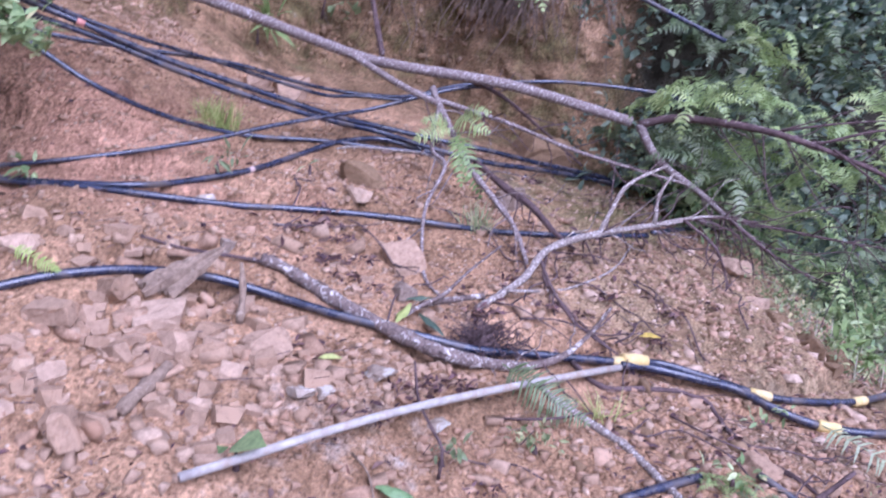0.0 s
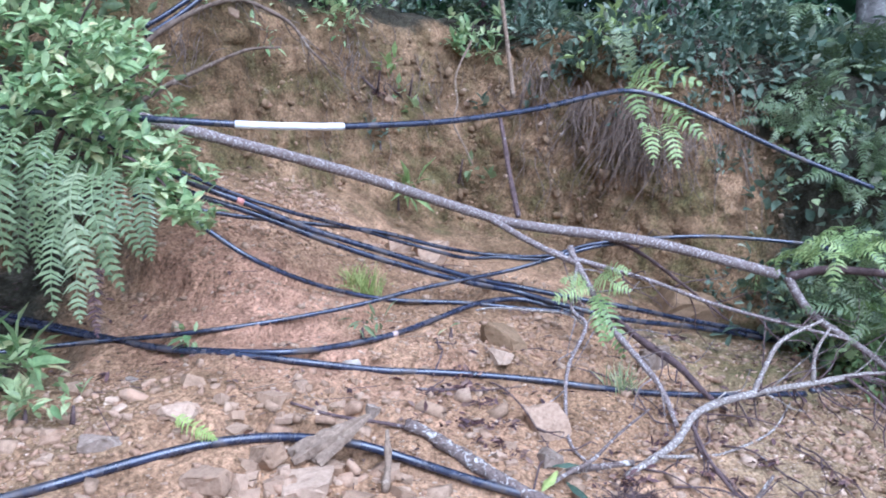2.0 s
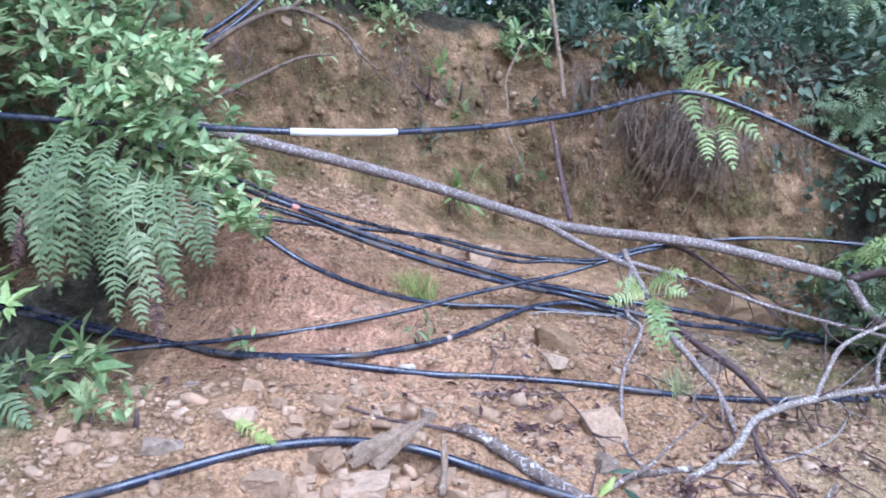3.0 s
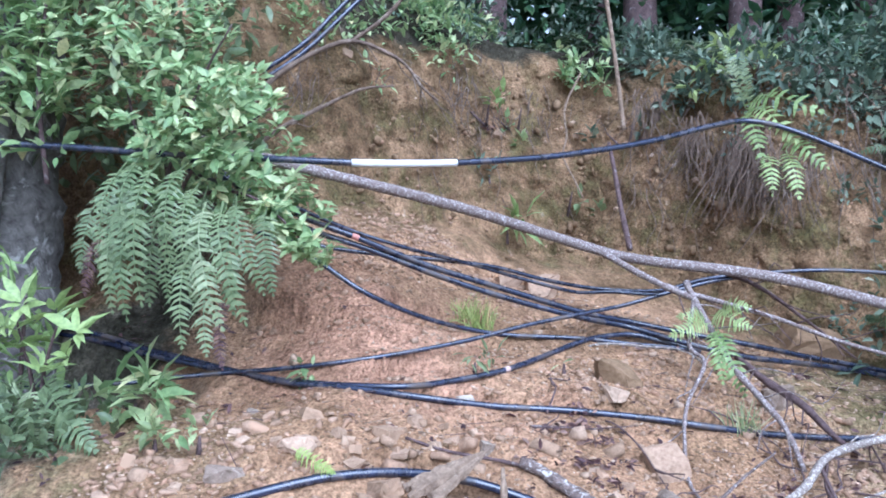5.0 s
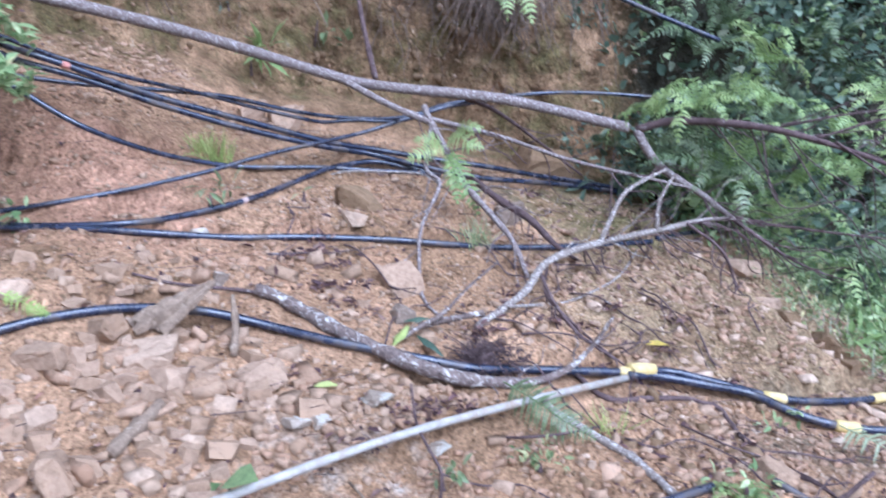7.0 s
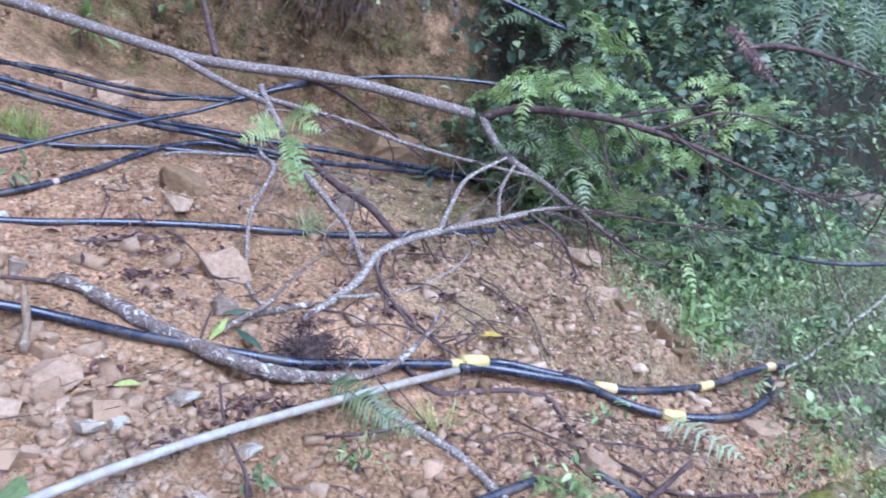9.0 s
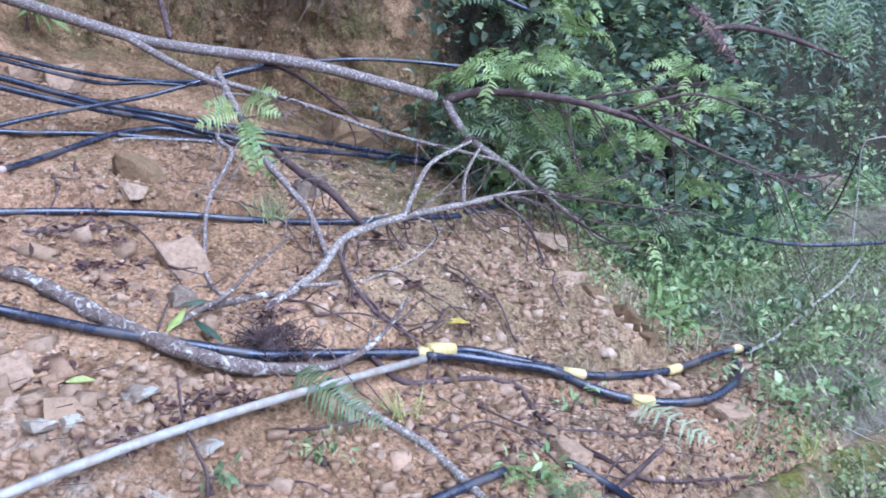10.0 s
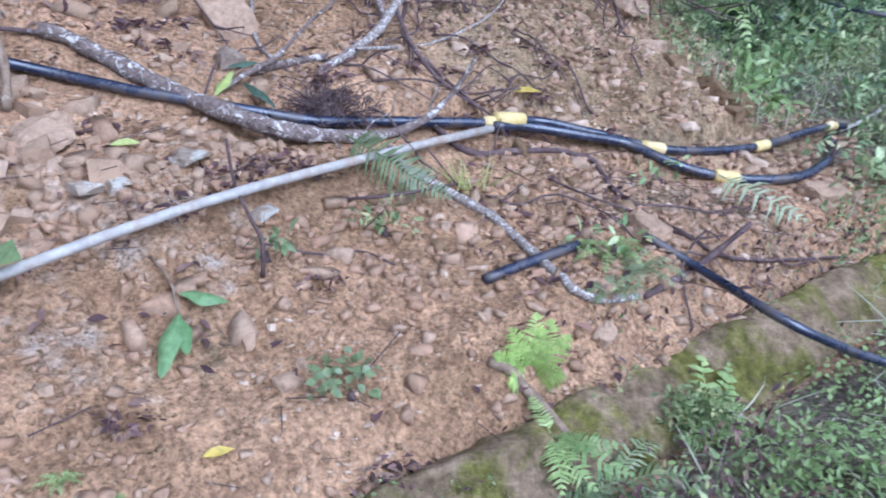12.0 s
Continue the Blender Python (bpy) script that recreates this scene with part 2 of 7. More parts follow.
K_ROAD_LINE = [(1.148, 3.049, 0.203), (1.280, 2.999, 0.129), (1.352, 2.820, 0.115), (1.450, 2.659, 0.085), (1.632, 2.673, -0.010), (1.767, 2.695, -0.070), (1.971, 2.648, -0.130)]
K_WHITE_LINE = [(5.353, 6.900, 1.081), (4.993, 6.900, 1.176), (4.771, 6.900, 1.167), (4.679, 6.900, 1.094), (4.706, 6.950, 0.689), (4.598, 6.809, 0.219)]
K_WHITE_B_LINE = [(4.691, 6.900, 1.126), (4.773, 7.200, 0.809), (4.891, 7.600, 0.501), (5.085, 8.266, 0.277), (4.622, 7.967, 0.305)]
K_WALL_LINE = [(-2.522, 4.600, 2.733), (-2.402, 4.659, 2.831), (-2.280, 4.724, 2.952), (-2.161, 4.800, 3.118), (-1.971, 4.922, 3.384), (-1.756, 5.058, 3.682)]
K_WALL_B_LINE = [(-2.500, 4.600, 2.690), (-2.368, 4.663, 2.798), (-2.246, 4.727, 2.925), (-2.125, 4.800, 3.083), (-1.931, 4.917, 3.336), (-1.714, 5.048, 3.620)]
DARK_TWIG_LINE = [(0.069, 5.100, 1.610), (0.257, 5.170, 1.534), (0.480, 5.267, 1.377), (0.774, 5.400, 1.153)]
DARK_ROOT_LINE = [(0.128, 4.800, 1.169), (0.261, 4.600, 1.070), (0.415, 4.500, 0.974), (0.528, 4.350, 0.863), (0.646, 4.481, 0.770)]
DARK_ROOT_B_LINE = [(0.420, 4.000, 0.807), (0.484, 3.850, 0.667), (0.596, 3.830, 0.529), (0.722, 3.719, 0.460)]
EDGE_TWIG_LINE = [(1.229, 4.700, 0.928), (1.383, 4.600, 0.796), (1.489, 4.654, 0.585), (1.528, 4.373, 0.495)]
RIGHT_BRANCH_LINE = [(2.590, 5.600, 1.791), (2.803, 5.600, 1.872), (3.059, 5.600, 1.867), (3.362, 5.600, 1.793), (3.691, 5.600, 1.680)]
THIN_ROOT_LINE = [(-0.941, 6.550, 3.145), (-1.029, 6.400, 2.851), (-0.990, 6.250, 2.611), (-1.005, 6.200, 2.461), (-0.900, 6.100, 2.263), (-0.837, 6.050, 2.138)]
BARK_PIECE_LINE = [(-1.003, 3.123, 0.718), (-0.927, 3.250, 0.773), (-0.799, 3.270, 0.874)]
UPRIGHT_LINE = [(-0.700, 3.153, 0.617), (-0.702, 3.200, 0.713), (-0.714, 3.220, 0.827)]
STICK_L_LINE = [(-0.912, 2.599, 0.461), (-0.889, 2.712, 0.491), (-0.849, 2.847, 0.538)]
TANGLE_A_LINE = [(1.542, 4.950, 0.920), (1.825, 4.900, 0.883), (2.123, 4.850, 0.843), (2.531, 4.900, 0.794)]
TANGLE_B_LINE = [(1.542, 4.950, 0.920), (1.720, 4.850, 0.777), (1.875, 4.750, 0.683), (2.074, 4.700, 0.613)]
TANGLE_C_LINE = [(0.472, 4.150, 0.785), (0.453, 3.950, 0.696), (0.556, 3.921, 0.581), (0.662, 3.797, 0.500), (0.752, 3.690, 0.444)]
FAN_A_LINE = [(1.743, 4.85, 1.417), (2.047, 4.85, 1.469), (2.449, 4.85, 1.516)]
FAN_B_LINE = [(1.919, 4.82, 1.355), (2.315, 4.82, 1.448), (2.665, 4.82, 1.349), (2.893, 4.82, 1.27)]
FAN_C_LINE = [(2.005, 4.8, 1.332), (2.228, 4.8, 1.181), (2.457, 4.8, 1.017)]
RIGHT_FORK_LINE = [(2.994, 5.6, 1.880), (3.131, 5.6, 2.009), (3.268, 5.6, 2.138)]
PALE_ROOT_LINE = [(-0.714, 4.780, 1.168), (-0.546, 4.780, 1.212), (-0.305, 4.760, 1.207), (-0.158, 4.740, 1.200), (-0.077, 4.720, 1.171), (-0.025, 4.700, 1.127)]
BOUGH_LINE = [(0.662, 6.900, 3.086), (0.719, 6.944, 3.245), (0.867, 6.989, 3.303), (1.249, 7.100, 3.299)]
BRIGHT_FERN_PLACES = [(1.90, 5.40, 1.50), (1.76, 5.30, 1.60), (1.80, 5.45, 1.86), (1.32, 5.10, 1.34), (1.60, 5.05, 1.25), (1.98, 5.10, 1.17), (2.32, 5.20, 1.20), (1.36, 5.10, 1.58), (1.45, 5.10, 1.20), (2.17, 5.30, 1.43), (2.55, 5.30, 0.92), (1.79, 4.95, 0.96), (1.62, 5.15, 1.62), (1.20, 5.15, 1.56), (2.75, 5.35, 1.42), (2.45, 5.35, 1.62), (1.85, 5.05, 1.34)]

# ---- materials ----
def material(name, rough=0.8, spec=0.3):
    m = bpy.data.materials.new(name)
    m.use_nodes = True
    nodes, links = m.node_tree.nodes, m.node_tree.links
    b = nodes["Principled BSDF"]
    b.inputs["Roughness"].default_value = rough
    b.inputs["Specular IOR Level"].default_value = spec
    return m, nodes, links, b


def noise_node(nodes, links, scale, detail=6, rough=0.6, vector=None, distort=0.0):
    n = nodes.new("ShaderNodeTexNoise")
    n.inputs["Scale"].default_value, n.inputs["Detail"].default_value = scale, detail
    n.inputs["Roughness"].default_value, n.inputs["Distortion"].default_value = rough, distort
    if vector:
        links.new(vector, n.inputs["Vector"])
    return n


def ramp_node(nodes, links, source, stops):
    r = nodes.new("ShaderNodeValToRGB")
    while len(r.color_ramp.elements) < len(stops):
        r.color_ramp.elements.new(0.5)
    for e, (at, colour) in zip(r.color_ramp.elements, stops):
        e.position, e.color = at, (*colour, 1)
    links.new(source, r.inputs[0])
    return r


def mix_node(nodes, links, factor, a, b, blend="MIX"):
    n = nodes.new("ShaderNodeMix")
    n.data_type, n.blend_type = "RGBA", blend
    for value, slot in ((factor, 0), (a, 6), (b, 7)):
        if isinstance(value, (int, float)):
            n.inputs[slot].default_value = value
        elif isinstance(value, tuple):
            n.inputs[slot].default_value = (*value, 1)
        else:
            links.new(value, n.inputs[slot])
    return n.outputs[2]


def bump_node(nodes, links, height, strength, distance, into):
    b = nodes.new("ShaderNodeBump")
    b.inputs["Strength"].default_value, b.inputs["Distance"].default_value = strength, distance
    links.new(height, b.inputs["Height"])
    if into is not None:
        links.new(b.outputs[0], into)
    return b


def soil_material():
    m, nodes, links, b = material("soil", 0.93, 0.12)
    at = nodes.new("ShaderNodeTexCoord").outputs["Object"]
    big = noise_node(nodes, links, 1.3, 4, 0.6, at)
    mid = noise_node(nodes, links, 9, 7, 0.68, at)
    fine = noise_node(nodes, links, 70, 6, 0.7, at)
    c1 = ramp_node(nodes, links, big.outputs[0], [(0.3, (0.268, 0.168, 0.093)), (0.5, (0.442, 0.276, 0.162)), (0.7, (0.58, 0.37, 0.226))])
    # grain tones; low ends deepened to paint shadow in the bump's hollows
    c2 = ramp_node(nodes, links, mid.outputs[0], [(0.28, (0.44, 0.40, 0.37)), (0.5, (0.90, 0.89, 0.88)), (0.72, (1.25, 1.23, 1.2))])
    c3 = ramp_node(nodes, links, fine.outputs[0], [(0.32, (0.42, 0.40, 0.385)), (0.48, (0.95, 0.95, 0.95)), (0.66, (1.45, 1.43, 1.40))])
    bare = c1.outputs[0]
    other = noise_node(nodes, links, 4, 6, 0.7, at)
    # red clay, ochre bank, moss, pale crust and leaf litter by where they lie, then dark mould with shade
    for layer, stops in (("clay", [(0.3, (0.39, 0.222, 0.138)), (0.7, (0.51, 0.302, 0.198))]),
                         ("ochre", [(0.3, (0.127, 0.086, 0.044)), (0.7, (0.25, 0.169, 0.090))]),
                         ("sand", [(0.3, (0.26, 0.185, 0.105)), (0.7, (0.43, 0.315, 0.19))]),
                         ("moss", [(0.3, (0.10, 0.105, 0.03)), (0.7, (0.22, 0.205, 0.08))]),
                         ("crust", [(0.3, (0.34, 0.32, 0.29)), (0.7, (0.48, 0.46, 0.43))]),
                         ("litter", [(0.3, (0.12, 0.104, 0.078)), (0.5, (0.21, 0.185, 0.138)), (0.7, (0.33, 0.29, 0.225))]),
                         # near-black turf mould, also painting the shade of overhang and hollows
                         ("mould_shade", [(0.3, (0.03, 0.03, 0.02)), (0.7, (0.075, 0.065, 0.045))])):
        a = nodes.new("ShaderNodeAttribute")
        a.attribute_name = layer
        edge = nodes.new("ShaderNodeMath")
        edge.operation = "MULTIPLY_ADD"
        links.new(other.outputs[0] if layer != "crust" else mid.outputs[0], edge.inputs[0])
        edge.inputs[1].default_value = 1.8
        links.new(a.outputs["Fac"], edge.inputs[2])
        cut = nodes.new("ShaderNodeMapRange")
        links.new(edge.outputs[0], cut.inputs[0])
        cut.inputs[1].default_value, cut.inputs[2].default_value = 1.15, 1.75
        tone = ramp_node(nodes, links, big.outputs[0], stops)
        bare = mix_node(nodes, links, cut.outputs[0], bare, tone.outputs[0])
    bare = mix_node(nodes, links, 1.0, mix_node(nodes, links, 1.0, bare, c2.outputs[0], "MULTIPLY"), c3.outputs[0], "MULTIPLY")
    links.new(bare, b.inputs["Base Color"])
    lumps = nodes.new("ShaderNodeTexVoronoi")
    lumps.inputs["Scale"].default_value = 34
    warped = mix_node(nodes, links, 0.06, at, mid.outputs["Color"])
    links.new(warped, lumps.inputs["Vector"])
    crumbs = bump_node(nodes, links, lumps.outputs["Distance"], 0.75, 0.022, None)
    crumbs.invert = True
    first = bump_node(nodes, links, mid.outputs[0], 1.0, 0.045, None)
    links.new(crumbs.outputs[0], first.inputs["Normal"])
    second = bump_node(nodes, links, fine.outputs[0], 0.9, 0.010, b.inputs["Normal"])
    links.new(first.outputs[0], second.inputs["Normal"])
    return m


def stone_material(name, dark, light, lichen=(0.5, 0.48, 0.45), amount=0.62):
    m, nodes, links, b = material(name, 0.85, 0.25)
    info = nodes.new("ShaderNodeObjectInfo")
    isle = nodes.new("ShaderNodeNewGeometry")
    at = isle.outputs["Position"]
    grain = noise_node(nodes, links, 38, 7, 0.7, at)
    spots = noise_node(nodes, links, 14, 5, 0.65, at, 0.6)
    c = ramp_node(nodes, links, grain.outputs[0], [(0.3, dark), (0.7, light)])
    s = ramp_node(nodes, links, spots.outputs[0], [(amount, (0, 0, 0)), (amount + 0.06, (1, 1, 1))])
    add = nodes.new("ShaderNodeMath")
    add.operation = "ADD"
    links.new(info.outputs["Random"], add.inputs[0])
    links.new(isle.outputs["Random Per Island"], add.inputs[1])
    frac = nodes.new("ShaderNodeMath")
    frac.operation = "FRACT"
    links.new(add.outputs[0], frac.inputs[0])
    vary = ramp_node(nodes, links, frac.outputs[0], [(0.0, (0.80, 0.74, 0.68)), (0.35, (0.93, 0.87, 0.81)), (0.75, (1.0, 0.95, 0.9)), (1.0, (1.2, 1.2, 1.18))])
    out = mix_node(nodes, links, s.outputs[0], c.outputs[0], lichen)
    links.new(mix_node(nodes, links, 1.0, out, vary.outputs[0], "MULTIPLY"), b.inputs["Base Color"])
    bump_node(nodes, links, grain.outputs[0], 0.8, 0.008, b.inputs["Normal"])
    return m


def bark_material(name, dark, light, pale, amount, scale=30):
    m, nodes, links, b = material(name, 0.9, 0.15)
    at = nodes.new("ShaderNodeTexCoord").outputs["Object"]
    grain = noise_node(nodes, links, scale, 7, 0.7, at, 0.4)
    patch = noise_node(nodes, links, scale * 0.55, 5, 0.7, at, 0.8)
    c = ramp_node(nodes, links, grain.outputs[0], [(0.3, dark), (0.68, light)])
    p = ramp_node(nodes, links, patch.outputs[0], [(amount, (0, 0, 0)), (amount + 0.09, (1, 1, 1))])
    links.new(mix_node(nodes, links, p.outputs[0], c.outputs[0], pale), b.inputs["Base Color"])
    bump_node(nodes, links, grain.outputs[0], 1.0, 0.3 / scale, b.inputs["Normal"])
    return m


def leaf_material(name, dark, mid, light, gloss=0.45, through_light=0.25, single=1.0):
    m, nodes, links, b = material(name, gloss, 0.4)
    isle = nodes.new("ShaderNodeNewGeometry")
    info = nodes.new("ShaderNodeObjectInfo")
    at = nodes.new("ShaderNodeTexCoord").outputs["Object"]
    add = nodes.new("ShaderNodeMath")
    add.operation = "MULTIPLY_ADD"
    links.new(isle.outputs["Random Per Island"], add.inputs[0])
    add.inputs[1].default_value = single
    links.new(info.outputs["Random"], add.inputs[2])
    frac = nodes.new("ShaderNodeMath")
    frac.operation = "FRACT" if single == 1.0 else "MULTIPLY"
    links.new(add.outputs[0], frac.inputs[0])
    frac.inputs[1].default_value = 0.9 / (1 + single)
    tone = ramp_node(nodes, links, frac.outputs[0], [(0.0, dark), (0.55, mid), (0.92, light), (1.0, (light[0] * 1.22, light[1] * 1.02, light[2]))])
    vein = noise_node(nodes, links, 60, 3, 0.5, at)
    shade = ramp_node(nodes, links, vein.outputs[0], [(0.3, (0.72, 0.75, 0.72)), (0.7, (1.15, 1.12, 1.1))])
    colour = mix_node(nodes, links, 1.0, tone.outputs[0], shade.outputs[0], "MULTIPLY")
    links.new(colour, b.inputs["Base Color"])
    t = nodes.new("ShaderNodeBsdfTranslucent")
    links.new(colour, t.inputs[0])
    both = nodes.new("ShaderNodeMixShader")
    both.inputs[0].default_value = through_light
    links.new(b.outputs[0], both.inputs[1])
    links.new(t.outputs[0], both.inputs[2])
    links.new(both.outputs[0], nodes["Material Output"].inputs[0])
    return m


def plain_material(name, low, high, rough, spec=0.4, scale=14, bump=0.2, dirt=None, metal=0.0):
    m, nodes, links, b = material(name, rough, spec)
    at = nodes.new("ShaderNodeTexCoord").outputs["Object"]
    n = noise_node(nodes, links, scale, 6, 0.65, at)
    c = ramp_node(nodes, links, n.outputs[0], [(0.35, low), (0.65, high)])
    out = c.outputs[0]
    if dirt:
        d = noise_node(nodes, links, scale * 0.4, 6, 0.7, at)
        k = ramp_node(nodes, links, d.outputs[0], [(0.5, (0, 0, 0)), (0.68, (1, 1, 1))])
        out = mix_node(nodes, links, k.outputs[0], out, dirt)
        r = ramp_node(nodes, links, k.outputs[0], [(0.0, (rough,) * 3), (1.0, (0.85,) * 3)])
        links.new(r.outputs[0], b.inputs["Roughness"])
    links.new(out, b.inputs["Base Color"])
    b.inputs["Metallic"].default_value = metal
    bump_node(nodes, links, n.outputs[0], bump, 0.004, b.inputs["Normal"])
    return m


def mossy_material():
    """Weathered concrete under earth and a patchy yellow-green moss."""
    m, nodes, links, b = material("mossy_concrete", 0.95, 0.1)
    at = nodes.new("ShaderNodeTexCoord").outputs["Object"]
    patch = noise_node(nodes, links, 4.5, 6, 0.7, at, 0.4)
    grain = noise_node(nodes, links, 45, 7, 0.75, at)
    crumb = noise_node(nodes, links, 14, 6, 0.7, at)
    earth = ramp_node(nodes, links, crumb.outputs[0], [(0.3, (0.13, 0.092, 0.058)), (0.5, (0.27, 0.195, 0.125)), (0.7, (0.40, 0.30, 0.205))])
    moss = ramp_node(nodes, links, crumb.outputs[0], [(0.3, (0.085, 0.085, 0.022)), (0.55, (0.20, 0.185, 0.05)), (0.75, (0.33, 0.30, 0.10))])
    where = ramp_node(nodes, links, patch.outputs[0], [(0.46, (0, 0, 0)), (0.58, (1, 1, 1))])
    fine = ramp_node(nodes, links, grain.outputs[0], [(0.3, (0.5, 0.5, 0.48)), (0.7, (1.4, 1.38, 1.35))])
    both = mix_node(nodes, links, where.outputs[0], earth.outputs[0], moss.outputs[0])
    links.new(mix_node(nodes, links, 1.0, both, fine.outputs[0], "MULTIPLY"), b.inputs["Base Color"])
    first = bump_node(nodes, links, crumb.outputs[0], 1.0, 0.03, None)
    second = bump_node(nodes, links, grain.outputs[0], 1.0, 0.012, b.inputs["Normal"])
    links.new(first.outputs[0], second.inputs["Normal"])
    return m


SOIL = soil_material()
STONE = stone_material("stone", (0.225, 0.157, 0.105), (0.445, 0.322, 0.228), (0.39, 0.277, 0.19), 0.52)
STONE_GREY = stone_material("grey_stone", (0.17, 0.132, 0.104), (0.34, 0.275, 0.225), (0.42, 0.37, 0.32), 0.58)
STONE_TAN = stone_material("tan_stone", (0.26, 0.185, 0.13), (0.50, 0.37, 0.27), (0.44, 0.32, 0.225), 0.58)
BARK = bark_material("grey_bark", (0.085, 0.06, 0.055), (0.27, 0.215, 0.195), (0.47, 0.43, 0.41), 0.52, 150)
BARK_DARK = bark_material("dark_bark", (0.05, 0.032, 0.033), (0.17, 0.118, 0.112), (0.30, 0.265, 0.255), 0.6)
BARK_PALE = bark_material("pale_bark", (0.115, 0.092, 0.078), (0.32, 0.265, 0.23), (0.56, 0.52, 0.48), 0.52, 130)
BARK_LOG = bark_material("lichen_log_bark", (0.062, 0.043, 0.037), (0.245, 0.188, 0.165), (0.55, 0.51, 0.47), 0.53, 62)
BARK_BIG = bark_material("weathered_bark", (0.06, 0.054, 0.05), (0.27, 0.25, 0.23), (0.43, 0.41, 0.385), 0.56, 15)
DRY_WOOD = bark_material("dry_wood", (0.13, 0.09, 0.065), (0.35, 0.26, 0.185), (0.44, 0.36, 0.28), 0.6, 30)
ROOTS = bark_material("root_fibre", (0.07, 0.048, 0.036), (0.23, 0.17, 0.13), (0.33, 0.27, 0.22), 0.58, 20)
CLOD = stone_material("soil_clod", (0.13, 0.088, 0.05), (0.27, 0.185, 0.11), (0.24, 0.165, 0.10), 0.55)
STONE_PALE = stone_material("pale_stone", (0.36, 0.27, 0.20), (0.60, 0.47, 0.36), (0.50, 0.36, 0.26), 0.6)
WHITE_STONE = stone_material("white_stone", (0.55, 0.52, 0.47), (0.72, 0.69, 0.64), (0.6, 0.55, 0.48), 0.66)
LICHEN_STONE = stone_material("lichen_stone", (0.24, 0.195, 0.155), (0.40, 0.34, 0.28), (0.50, 0.495, 0.455), 0.53)
CRUMB = stone_material("soil_crumb", (0.23, 0.152, 0.10), (0.44, 0.305, 0.212), (0.39, 0.255, 0.17), 0.5)
RUBBER = plain_material("cable_sheath", (0.012, 0.0145, 0.03), (0.03, 0.036, 0.069), 0.24, 0.8, 18, 0.15, (0.10, 0.075, 0.06))
CONDUIT = plain_material("grey_conduit", (0.30, 0.275, 0.25), (0.44, 0.41, 0.375), 0.5, 0.3, 26, 0.3, (0.30, 0.225, 0.165))
YELLOW = plain_material("yellow_tape", (0.54, 0.40, 0.13), (0.66, 0.52, 0.23), 0.5, 0.4, 30, 0.5, (0.66, 0.55, 0.36))
WHITE_TAPE = plain_material("white_tape", (0.68, 0.68, 0.70), (0.8, 0.8, 0.8), 0.4, 0.4, 20, 0.2)
PALE_MARK = plain_material("pale_mark", (0.40, 0.28, 0.24), (0.52, 0.40, 0.36), 0.6, 0.3, 30, 0.2)
RED_TAPE = plain_material("red_tape", (0.45, 0.16, 0.12), (0.60, 0.30, 0.25), 0.5, 0.3, 30, 0.2)
CONCRETE = mossy_material()
FERN = leaf_material("fern_leaf", (0.125, 0.172, 0.078), (0.24, 0.298, 0.148), (0.39, 0.43, 0.255), 0.36, single=0.5)
FERN_BRIGHT = leaf_material("young_fern_leaf", (0.22, 0.31, 0.11), (0.37, 0.47, 0.18), (0.53, 0.60, 0.26), 0.42, 0.3, 0.3)
FERN_PALE = leaf_material("pale_frond_leaf", (0.29, 0.35, 0.20), (0.39, 0.44, 0.27), (0.50, 0.53, 0.38), 0.5, 0.2, 0.3)
# FERN darkened to paint the shade of recesses; dark weeds use it too
FERN_SHADED = leaf_material("shaded_fern_leaf", (0.09, 0.125, 0.06), (0.18, 0.23, 0.115), (0.30, 0.34, 0.20), 0.35, single=0.5)
LEAF = leaf_material("shrub_leaf", (0.18, 0.285, 0.115), (0.355, 0.46, 0.215), (0.54, 0.61, 0.33), 0.42, 0.35)
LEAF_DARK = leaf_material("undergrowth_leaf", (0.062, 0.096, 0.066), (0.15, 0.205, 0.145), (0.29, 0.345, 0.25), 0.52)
# forest leaves, darkened in colour for the shade beneath the crowns
LEAF_FAR_SHADED = leaf_material("shaded_forest_leaf", (0.022, 0.055, 0.03), (0.05, 0.11, 0.05), (0.10, 0.18, 0.08), 0.45)
LEAF_DRY = leaf_material("dead_leaf", (0.055, 0.029, 0.034), (0.13, 0.068, 0.068), (0.27, 0.175, 0.135), 0.7, 0.1)
LEAF_YELLOW = leaf_material("yellowed_leaf", (0.46, 0.33, 0.06), (0.58, 0.43, 0.09), (0.66, 0.52, 0.14), 0.5)
FERN_LIME = leaf_material("lime_fern_leaf", (0.36, 0.50, 0.12), (0.48, 0.62, 0.19), (0.60, 0.70, 0.26), 0.5, 0.35, 0.3)
WEED = leaf_material("weed_leaf", (0.13, 0.175, 0.07), (0.26, 0.315, 0.14), (0.45, 0.48, 0.24), 0.5, 0.25)
WILTED = leaf_material("wilted_leaf", (0.15, 0.26, 0.10), (0.20, 0.32, 0.14), (0.27, 0.38, 0.18), 0.5, 0.25)
GRASS = leaf_material("grass_blade", (0.16, 0.20, 0.09), (0.29, 0.34, 0.155), (0.43, 0.44, 0.25), 0.5)
GRASS_DRY = leaf_material("dry_grass_blade", (0.27, 0.265, 0.19), (0.40, 0.39, 0.29), (0.54, 0.52, 0.41), 0.6)
GRASS_PALE = leaf_material("pale_grass_blade", (0.26, 0.33, 0.09), (0.40, 0.47, 0.14), (0.54, 0.55, 0.22), 0.6)


